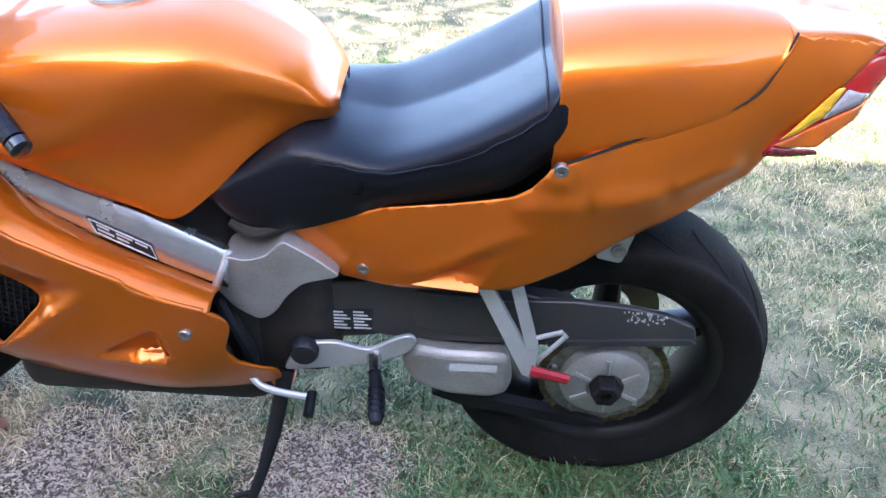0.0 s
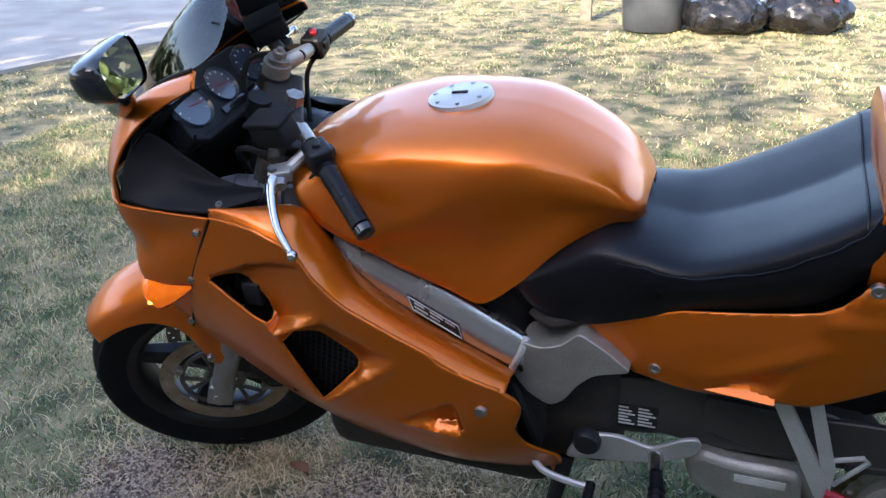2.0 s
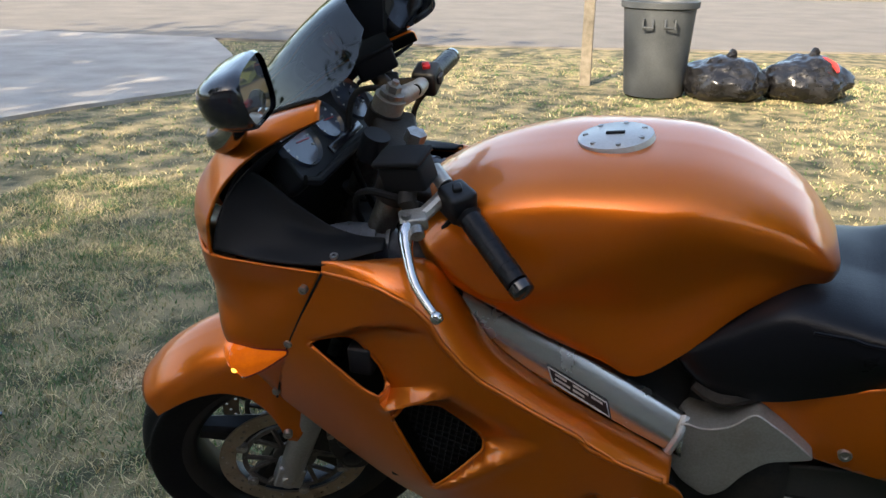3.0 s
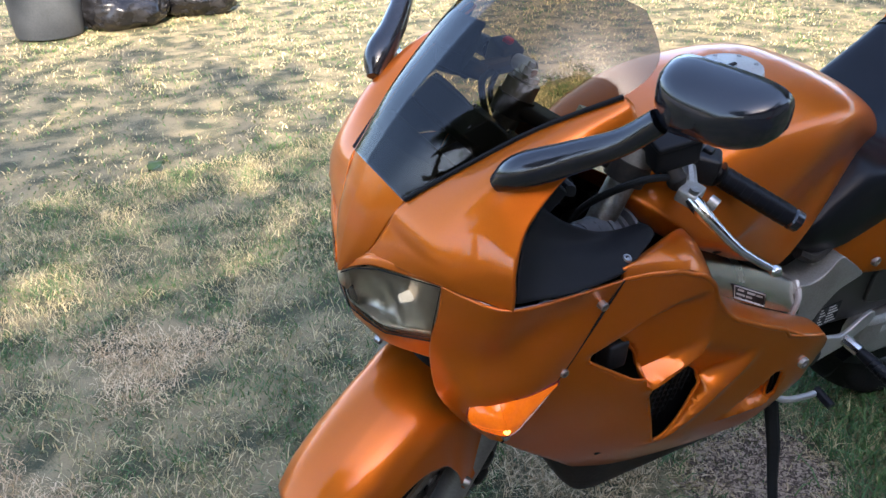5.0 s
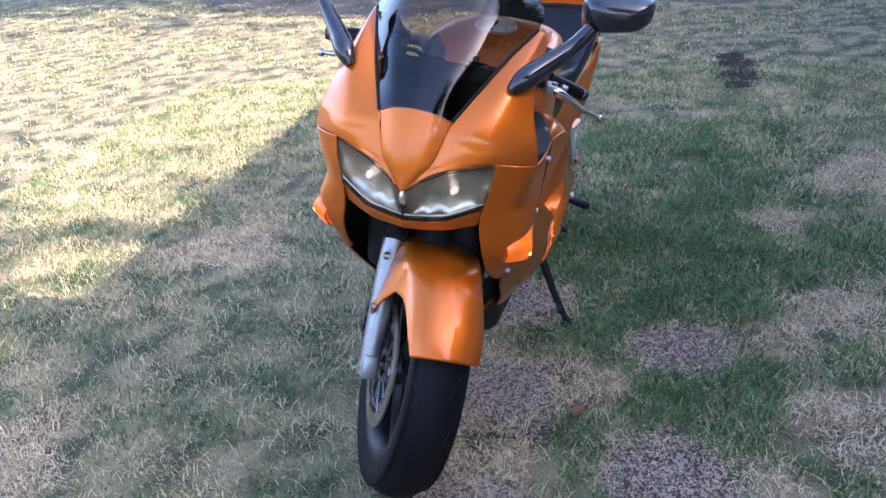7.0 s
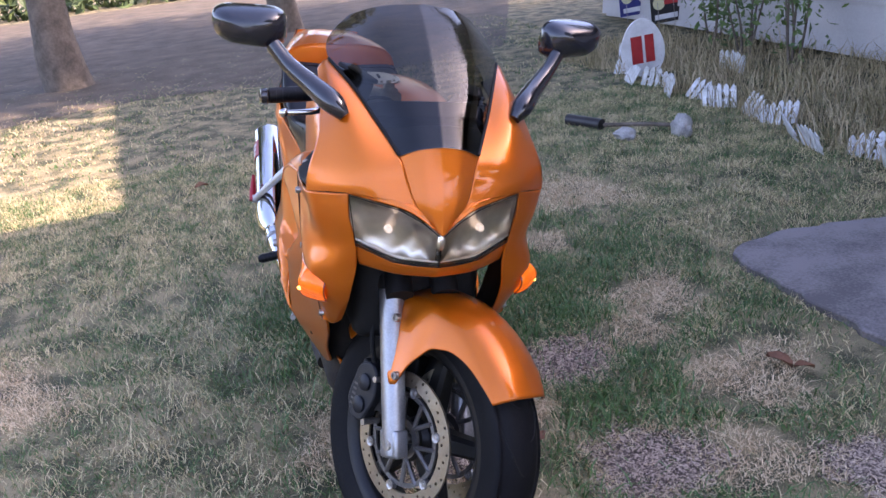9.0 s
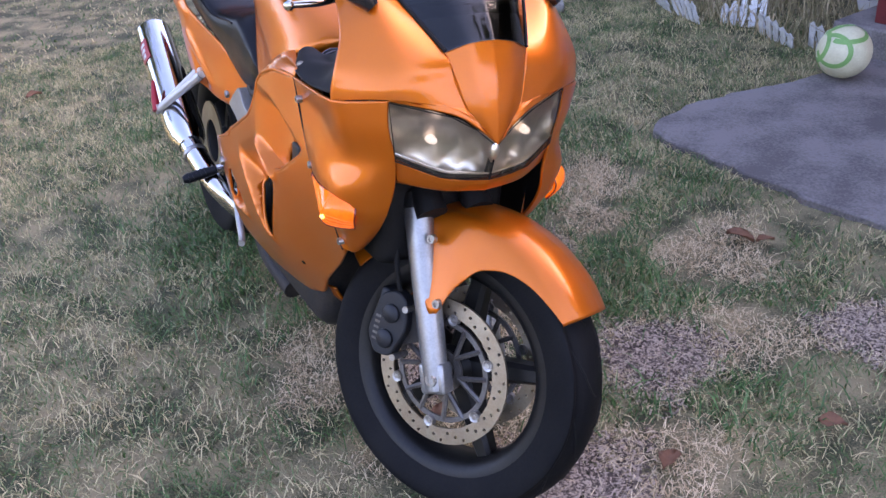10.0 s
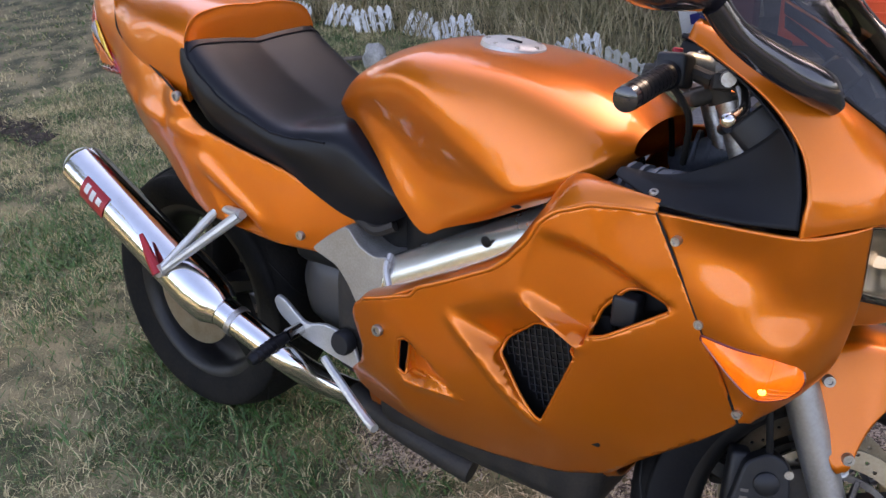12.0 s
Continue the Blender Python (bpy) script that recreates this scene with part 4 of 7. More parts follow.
SHOULDER = [(1.203, 0.236, 0.842, 0.851), (1.11, 0.208, 0.835, 0.858), (1.05, 0.19, 0.806, 0.852), (1.012, 0.184, 0.753, 0.800), (0.958, 0.178, 0.699, 0.712), (0.88, 0.178, 0.657, 0.655), (0.812, 0.178, 0.623, 0.618), (0.74, 0.176, 0.584, 0.582), (0.68, 0.178, 0.560, 0.552)]
rim = fair_shape(np.array([(x, zo) for x, _, zo, _ in SHOULDER]))
for s in (1, -1):
    f = b("side_fairing", panel(rounded(FAIR, 0.012, 3), [rounded(INTAKE, 0.008, 3), rounded(GRILLE, 0.010, 3), rounded(SLOT, 0.004, 3)], fair_shape, 0.0078, s, [BAND, SPEAR, CREST, SHELF, SLOPE]), ORANGE, "orange side fairing with open cooling vents", inner=DARK, solid=0.006, smooth=38)
    rows = [[(x, s * (w + (yi - w) * u), zo + (zi - zo) * u + 0.012 * math.sin(u * math.pi)) for (x, yi, zo, zi), w in zip(SHOULDER, rim)] for u in (0, 0.3, 0.65, 1)]
    part("shoulder", sheet(patch(rows, 12, 60)), ORANGE, f, solid=0.004, smooth=180)
    top = [p for q, r in zip(FAIR[:13], FAIR[1:14]) for p in dense([q, r], 0.02)[:max(1, int(np.linalg.norm(np.subtract(r, q)) / 0.02))]]
    bead = fair_shape(np.array(top)) - 0.003
    part("fairing_edge", tube([(p[0], v * s, p[1] - 0.001) for p, v in zip(top, bead)], 0.0048, 10, 90), ORANGE, f, smooth=180)
    facet = []
    for w in np.linspace(0, 1, 6):
        ex, ez = np.linspace(0.908, 0.768, 24), np.linspace(0.437, 0.4245 + 0.024 * w, 24)
        deep = 0.0015 - 0.026 * w * np.linspace(0, 1, 24)
        facet.append([(x, s * (v + d), z) for x, z, v, d in zip(ex, ez, FAIR_FIELD(np.stack([ex, ez], 1)), deep)])
    part("vent_facet", sheet(facet), ORANGE, f, smooth=180)
    for hole in (rounded(INTAKE, 0.008, 3), rounded(GRILLE, 0.010, 3), rounded(SLOT, 0.004, 3)):
        lip = [tuple(p) for p in dense([tuple(q) for q in hole], 0.006)]
        lip.append(lip[0])
        part("vent_lip", tube([(p[0], (v - 0.0028) * s, p[1]) for p, v in zip(lip, fair_shape(np.array(lip)))], 0.0034, 8), ORANGE, f, smooth=180)
    bolt(f, 0.725, 0.256 * s, 0.515, 0.011)
    gm = bmesh.new()
    for k in range(18):
        for d, e in (((0.945 + 0.0115 * k, 0.44), (0.945 + 0.0115 * k - 0.04, 0.64)), ((0.93, 0.43 + 0.0125 * k), (1.13, 0.47 + 0.0125 * k))):
            pts = [np.add(d, np.subtract(e, d) * u) for u in np.linspace(0, 1, 30)]
            run = [p for p in pts if inside(p, GRILLE)]
            if len(run) > 1:
                tube([(p[0], s * (0.216 + (0.0015 if d[1] == 0.44 else 0)), p[1]) for p in run], 0.0018, 4, bm=gm)
    part("grille", gm, PLASTIC, f, "black expanded mesh grille")
    part("intake_liner", plate([(1.25, 0.70), (1.2, 0.74), (1.08, 0.72), (1.08, 0.62)], 0.19 * s, 0.194 * s), DARK, f)
    part("duct", box(1.145, 1.185, min(0.2 * s, 0.232 * s), max(0.2 * s, 0.232 * s), 0.65, 0.70, 0.006), PLASTIC, f)
    part("slot_liner", plate([(0.80, 0.53), (0.74, 0.52), (0.74, 0.42), (0.80, 0.42)], 0.205 * s, 0.208 * s), DARK, f)

# front cowl
SIDE_A = [
    [(1.205, 0.186, 1.088), (1.202, 0.198, 1.082), (1.20, 0.208, 1.066)],
    [(1.300, 0.150, 1.048), (1.318, 0.185, 1.038), (1.300, 0.214, 1.012)],
    [(1.372, 0.120, 1.003), (1.392, 0.170, 0.990), (1.361, 0.225, 0.957)],
    [(1.457, 0.080, 0.937), (1.449, 0.158, 0.925), (1.385, 0.243, 0.908)],
    [(1.480, 0.066, 0.893), (1.459, 0.168, 0.886), (1.387, 0.2500, 0.874)],
    [(1.499, 0.050, 0.848), (1.460, 0.170, 0.864), (1.387, 0.2508, 0.850)],
]
BIB = [
    [(1.472, 0, 0.962), (1.470, 0.04, 0.956), (1.457, 0.08, 0.937)],
    [(1.494, 0, 0.910), (1.491, 0.036, 0.905), (1.480, 0.066, 0.893)],
    [(1.511, 0, 0.852), (1.508, 0.028, 0.849), (1.499, 0.05, 0.848)],
    [(1.521, 0, 0.792), (1.519, 0.006, 0.798), (1.516, 0.012, 0.802)],
]
CHEEK = [
    [(1.452, 0.176, 0.862), (1.424, 0.220, 0.856), (1.386, 0.2505, 0.851), (1.30, 0.253, 0.846), (1.203, 0.248, 0.842)],
    [(1.453, 0.174, 0.815), (1.426, 0.213, 0.809), (1.389, 0.238, 0.800), (1.31, 0.237, 0.797), (1.226, 0.246, 0.80)],
    [(1.454, 0.160, 0.760), (1.432, 0.192, 0.752), (1.396, 0.222, 0.746), (1.325, 0.247, 0.738), (1.258, 0.246, 0.735)],
    [(1.449, 0.155, 0.711), (1.427, 0.203, 0.696), (1.395, 0.238, 0.692), (1.340, 0.247, 0.686), (1.286, 0.2415, 0.684)],
    [(1.440, 0.161, 0.661), (1.422, 0.196, 0.646), (1.388, 0.228, 0.640), (1.347, 0.233, 0.645), (1.303, 0.2300, 0.648)],
    [(1.421, 0.164, 0.623), (1.406, 0.186, 0.610), (1.376, 0.214, 0.608), (1.348, 0.221, 0.612), (1.319, 0.2185, 0.612)],
    [(1.393, 0.166, 0.587), (1.384, 0.182, 0.578), (1.366, 0.199, 0.577), (1.348, 0.207, 0.580), (1.331, 0.2115, 0.582)],
    [(1.360, 0.167, 0.555), (1.358, 0.177, 0.548), (1.354, 0.187, 0.545), (1.349, 0.194, 0.547), (1.343, 0.2045, 0.550)],
]
BROW = [
    [(1.519, 0.003, 0.793), (1.510, 0.036, 0.820), (1.497, 0.08, 0.843), (1.452, 0.177, 0.861)],
    [(1.518, 0.004, 0.798), (1.507, 0.036, 0.830), (1.493, 0.08, 0.855), (1.457, 0.172, 0.864)],
    [(1.516, 0.012, 0.802), (1.499, 0.05, 0.848), (1.482, 0.10, 0.858), (1.460, 0.170, 0.865)],
]
CHIN = [
    [(1.500, 0, 0.722), (1.488, 0.08, 0.728), (1.452, 0.158, 0.757)],
    [(1.498, 0, 0.708), (1.484, 0.08, 0.712), (1.446, 0.153, 0.728)],
    [(1.485, 0, 0.696), (1.470, 0.08, 0.70), (1.438, 0.147, 0.710)],
    [(1.42, 0, 0.705), (1.41, 0.08, 0.708), (1.40, 0.14, 0.712)],
]
cowl_front = b("front_cowl", sheet(patch(SIDE_A, 50, 24), True), ORANGE, "orange nose fairing with pointed crest", inner=DARK, solid=0.005, smooth=180)
part("nose_crest", sheet(patch(BIB, 30, 14), True), ORANGE, cowl_front, inner=DARK, solid=0.005, smooth=180)
for s in (1, -1):
    part("cheek", sheet(patch(CHEEK, 56, 36) * (1, s, 1)), ORANGE, cowl_front, inner=DARK, solid=0.005, smooth=180)
part("headlamp_brow", sheet(patch(BROW, 8, 30), True), ORANGE, cowl_front, solid=0.004, smooth=60)
part("chin", sheet(patch(CHIN, 16, 30), True), ORANGE, cowl_front, inner=DARK, solid=0.004, smooth=60)
for s in (1, -1):
    for x, y, z in ((1.235, 0.2500, 0.81), (1.279, 0.2430, 0.699), (1.339, 0.2075, 0.565)):
        bolt(cowl_front, x, y * s, z, 0.007)
    part("panel_seam", tube([(1.202, 0.2465 * s, 0.842), (1.246, 0.2455 * s, 0.762), (1.285, 0.2405 * s, 0.686), (1.316, 0.2190 * s, 0.614), (1.342, 0.2035 * s, 0.548)], 0.0022, 6, 30), DARK, cowl_front)

# head lamps
LENS = [
    [(1.516, 0.001, 0.788), (1.508, 0.036, 0.816), (1.495, 0.08, 0.839), (1.450, 0.175, 0.858)],
    [(1.514, 0.001, 0.769), (1.507, 0.038, 0.785), (1.495, 0.084, 0.800), (1.455, 0.173, 0.822)],
    [(1.510, 0.001, 0.744), (1.503, 0.042, 0.75), (1.492, 0.088, 0.758), (1.456, 0.166, 0.786)],
    [(1.502, 0.001, 0.722), (1.496, 0.045, 0.725), (1.486, 0.09, 0.731), (1.452, 0.159, 0.756)],
]
for s in (1, -1):
    G = patch(LENS, 16, 30) * (1, s, 1)
    lamp = b("headlamp", sheet(G), CLEAR, "clear twin headlamp lens with reflector")
    back = np.array(patch(LENS, 12, 24))
    u, v = np.meshgrid(np.linspace(-1, 1, 24), np.linspace(-1, 1, 12))
    back[..., 0] -= 0.008 + 0.034 * ((1 - u**2) * (1 - v**2)) ** 0.7 + 0.0022 * np.sin(u * 11 + 1) * np.sin(v * 5)
    part("reflector", sheet(back * (1, s, 1)), REFLECT, lamp, "polished reflector bowl")
    part("lamp_base", sheet((patch(LENS, 22, 26)[18:] - (0.006, 0, 0)) * (1, s, 1)), SMOKE, lamp, "dark lower lamp shelf", smooth=180)
    part("lamp_ridge", tube((patch(LENS, 22, 26)[17] - (0.005, 0, 0)) * (1, s, 1), 0.0018, 6), REFLECT, lamp)
    c = Vector((1.458, 0.095 * s, 0.79))
    part("bulb", lathe([(0, 0.012), (0.006, 0.010), (0.008, 0.0), (0.008, -0.012)], 0, 0, 16), LAMP_LIT, lamp, "lit headlamp bulb", turn=Matrix.Translation(c) @ Matrix.Rotation(radians(-90), 4, "Z"))
    k = [[p + (0.0015, 0, 0) for p in (np.array(LENS[0]) * (1, s, 1))], [p + (0.0015, 0, 0) for p in (np.array(LENS[3]) * (1, s, 1))]]
    part("lamp_trim", tube([*k[0], *k[1][::-1], k[0][0]], 0.0011, 6), DARK, lamp)
b("lamp_divider", tube([(1.503, 0, 0.760), (1.499, 0, 0.745), (1.492, 0, 0.724)], 0.006, 8, 10), SMOKE)
b("lamp_crest", merge(tube([(1.512, 0, 0.793), (1.511, 0, 0.776), (1.504, 0, 0.756)], [0.006, 0.009, 0.004], 10, 10), *[tube([(1.512, 0, 0.790), (1.509, 0.016 * s, 0.803), (1.505, 0.034 * s, 0.815)], [0.005, 0.0036, 0.0015], 8, 10) for s in (1, -1)]), REFLECT, "silver crest between the headlamps")

# windscreen
SCREEN = [
    [(1.476, 0, 0.961), (1.471, 0.045, 0.955), (1.459, 0.080, 0.940)],
    [(1.432, 0, 1.022), (1.420, 0.066, 1.016), (1.374, 0.121, 1.004)],
    [(1.382, 0, 1.076), (1.362, 0.086, 1.068), (1.302, 0.151, 1.049)],
    [(1.328, 0, 1.130), (1.302, 0.098, 1.121), (1.210, 0.186, 1.089)],
    [(1.272, 0, 1.176), (1.245, 0.095, 1.168), (1.155, 0.180, 1.128)],
    [(1.222, 0, 1.208), (1.202, 0.075, 1.200), (1.150, 0.135, 1.176)],
]
screen = b("windscreen", sheet(patch(SCREEN, 30, 20), True), TINT, "smoked windscreen with scuffs and a black sheet for the dark cockpit behind", smooth=180)
# Black sheet standing for the dark cockpit and reflections low in the screen.
part("dark_cockpit_band", sheet((patch(SCREEN[:3], 16, 20) + (0.001, 0, -0.002))[:6], True), GLOSS, screen, smooth=180)
for s in (1, -1):
    part("edge_trim", tube(np.array([r[2] for r in SCREEN[:4]]) * (1, s, 1), 0.0035, 6, 20), DARK, screen)

# cockpit panels and dash
for s in (1, -1):
    P = [
        [(1.382, 0.244 * s, 0.858), (1.30, 0.253 * s, 0.852), (1.205, 0.243 * s, 0.850), (1.165, 0.226 * s, 0.857), (1.120, 0.203 * s, 0.866)],
        [(1.376, 0.231 * s, 0.900), (1.30, 0.222 * s, 0.866), (1.205, 0.217 * s, 0.865), (1.165, 0.208 * s, 0.868), (1.120, 0.193 * s, 0.872)],
        [(1.360, 0.214 * s, 0.945), (1.318, 0.196 * s, 0.905), (1.25, 0.186 * s, 0.874), (1.175, 0.185 * s, 0.869), (1.123, 0.184 * s, 0.872)],
        [(1.340, 0.202 * s, 0.985), (1.312, 0.178 * s, 0.950), (1.262, 0.172 * s, 0.908), (1.19, 0.176 * s, 0.872), (1.128, 0.178 * s, 0.870)],
    ]
    p = b("cockpit_panel", sheet(patch(P, 14, 30)), MATT, "matt black inner cockpit panel", solid=0.004, smooth=180)
    bm = lathe([(0.0, 0.003), (0.003, 0.003), (0.0035, 0.005), (0.006, 0.005), (0.007, 0.003), (0.007, -0.006)], 0, 0, 14)
    part("bolt", bm, STEEL, p, turn=Matrix.Translation((1.188, 0.228 * s, 0.860)) @ Matrix.Rotation(radians(90 - 20 * s), 4, "X"))
    duct = b("air_duct", tube([(1.28, 0.165 * s, 0.80), (1.22, 0.15 * s, 0.835), (1.15, 0.135 * s, 0.832), (1.08, 0.12 * s, 0.80)], [0.035, 0.034, 0.034, 0.030], 16, 24), DUCT, "grey ribbed air duct")
    for k in range(5):
        part("rib", tube([(1.205 - 0.022 * k, (0.147 - 0.004 * k) * s, 0.8365 - 0.001 * k), (1.199 - 0.022 * k, (0.146 - 0.004 * k) * s, 0.8365 - 0.001 * k)], 0.0365, 18), DUCT, duct)
    Q = [[(1.376, 0.228 * s, 0.90), (1.348, 0.214 * s, 0.955), (1.288, 0.202 * s, 1.01), (1.205, 0.196 * s, 1.062)],
         [(1.37, 0.16 * s, 0.90), (1.34, 0.16 * s, 0.95), (1.28, 0.16 * s, 1.01), (1.22, 0.15 * s, 1.05)]]
    b("inner_cowl", sheet(patch(Q, 8, 20)), MATT, solid=0.003)
DASHR = Euler((0, radians(42), 0)).to_matrix().to_4x4()
DASHM = Matrix.Translation((1.296, 0, 0.980)) @ DASHR @ Matrix.Rotation(radians(90), 4, "Z")
dash = b("dash", plate([(-0.168, -0.060), (0.168, -0.060), (0.160, 0.0), (0.105, 0.050), (-0.105, 0.050), (-0.160, 0.0)], -0.035, 0.009, 0.02), PLASTIC, "black instrument cluster with round dials", turn=DASHM, bevel=0.004)
part("dash_lip", tube([(-0.166, 0.012, -0.050), (-0.150, 0.016, -0.064), (0.150, 0.016, -0.064), (0.166, 0.012, -0.050)], 0.008, 10), PLASTIC, dash, turn=DASHM)
for y, r in ((0.112, 0.044), (0.012, 0.036), (-0.095, 0.042)):
    dial = part("dial", lathe([(0, 0.010), (r * 0.9, 0.010), (r, 0.016), (r * 1.06, 0.004)], 0, 0, 32), DIAL, dash, "round dial behind clear cover", turn=DASHM @ Matrix.Translation((y, 0, 0)))
    for k in range(9):
        q = radians(-120 + 30 * k)
        part("tick", box(-0.0015, 0.0015, 0.0102, 0.0108, r * 0.68, r * 0.82), PAPER, dash, turn=DASHM @ Matrix.Translation((y, 0, 0)) @ Matrix.Rotation(q, 4, "Y"), smooth=0)
    part("needle", box(-0.001, 0.001, 0.0108, 0.0114, -0.004, r * 0.7), RED, dash, turn=DASHM @ Matrix.Translation((y, 0, 0)) @ Matrix.Rotation(radians(-100), 4, "Y"), smooth=0)
part("warning_panel", box(-0.06, 0.06, 0.010, 0.013, -0.05, -0.035, 0.001), GLOSS, dash, turn=DASHM)
b("nose_tray", plate([(1.39, 0.72), (1.40, 0.86), (1.41, 0.94), (1.38, 0.97), (1.34, 0.93), (1.33, 0.72)], -0.13, 0.13, 0.02), DARK)
b("fairing_stay", box(1.12, 1.36, -0.14, 0.14, 0.50, 0.70, 0.03), DARK)
for y in (-0.05, 0.05):
    b("horn", tube([(1.40, y, 0.62), (1.36, y, 0.66)], 0.03, 16), DARK)

# mirrors
for s in (1, -1):
    arm = tube([(1.382, 0.176 * s, 0.998), (1.365, 0.198 * s, 1.022), (1.325, 0.232 * s, 1.048), (1.285, 0.275 * s, 1.082), (1.262, 0.305 * s, 1.118)], [0.012, 0.023, 0.021, 0.017, 0.016], 14, 26)
    mirror = b("mirror", arm, GLOSS, "glossy black fairing mirror", smooth=60)
    MM = Matrix.Translation((1.226, 0.350 * s, 1.150)) @ Matrix.Rotation(radians(17 if s > 0 else -13), 4, "Z") @ Matrix.Rotation(radians(10), 4, "Y")
    H = []
    for dx, w, h in ((-0.024, 0.90, 0.92), (-0.019, 1.0, 1.0), (-0.006, 1.0, 1.0), (0.010, 0.96, 0.95), (0.024, 0.86, 0.84), (0.036, 0.66, 0.66), (0.043, 0.36, 0.38), (0.045, 0.03, 0.03)):
        ring = []
        for q in np.linspace(0, 2 * math.pi, 28, endpoint=False):
            cq, sq = math.cos(q), math.sin(q)
            ring.append(tuple(MM @ Vector((dx, 0.074 * w * math.copysign(abs(cq) ** 0.52, cq) * s * (1 + 0.06 * sq), 0.040 * h * math.copysign(abs(sq) ** 0.6, sq) * (1 - 0.14 * cq) + 0.006 * cq))))
        H.append(ring)
    part("housing", sheet(H, close=True), GLOSS, mirror, smooth=60)
    bm = bmesh.new()
    back = MM.to_3x3() @ Vector((0.004, 0, 0))
    bm.faces.new([bm.verts.new(Vector(p) + back) for p in H[0]])
    bmesh.ops.recalc_face_normals(bm, faces=bm.faces)
    part("mirror_glass", bm, MIRROR, mirror, "clean mirror glass", smooth=0)

# front signals
for s in (1, -1):
    S = np.array([
        [(1.284, 0.2425, 0.684), (1.336, 0.2460, 0.681), (1.380, 0.2400, 0.682), (1.403, 0.2250, 0.677), (1.413, 0.2120, 0.664)],
        [(1.284, 0.2425, 0.679), (1.335, 0.2510, 0.669), (1.382, 0.2550, 0.668), (1.409, 0.2350, 0.661), (1.418, 0.2150, 0.651)],
        [(1.285, 0.2425, 0.677), (1.333, 0.2530, 0.655), (1.378, 0.2620, 0.648), (1.405, 0.2370, 0.640), (1.414, 0.2140, 0.635)],
        [(1.286, 0.2395, 0.674), (1.330, 0.2480, 0.641), (1.367, 0.2530, 0.622), (1.390, 0.2290, 0.617), (1.402, 0.2070, 0.617)],
    ]) * (1, s, 1)
    G = patch(S, 22, 34)
    sig = b("turn_signal", sheet(G), AMBER_ON, "amber turn signal lens, lit", smooth=180, solid=0.006)
    part("bulb", lathe([(0, 0.004), (0.004, 0.003), (0.0055, -0.001), (0, -0.006)], 1.378, 0.640, 14, 0.2590 * s), AMBER_LIT, sig, "glowing bulb")
    part("lens_rib", tube(G[1:21, 17] + (0, 0.0004 * s, 0), 0.0010, 6), AMBER_ON, sig)
    for k in (14, 16, 18, 20):
        part("lens_rib", tube(G[k, 18:32] + (0, 0.0003 * s, 0), 0.0008, 5), AMBER_ON, sig)
    # Dark rim drawn as the shadow line where lens meets fairing.
    rim_line = np.concatenate([G[0], G[1:, -1], G[-1, ::-1][1:], G[::-1, 0][1:]])
    part("lens_shadow_rim", tube(rim_line, 0.0016, 6), DARK_RED, sig)


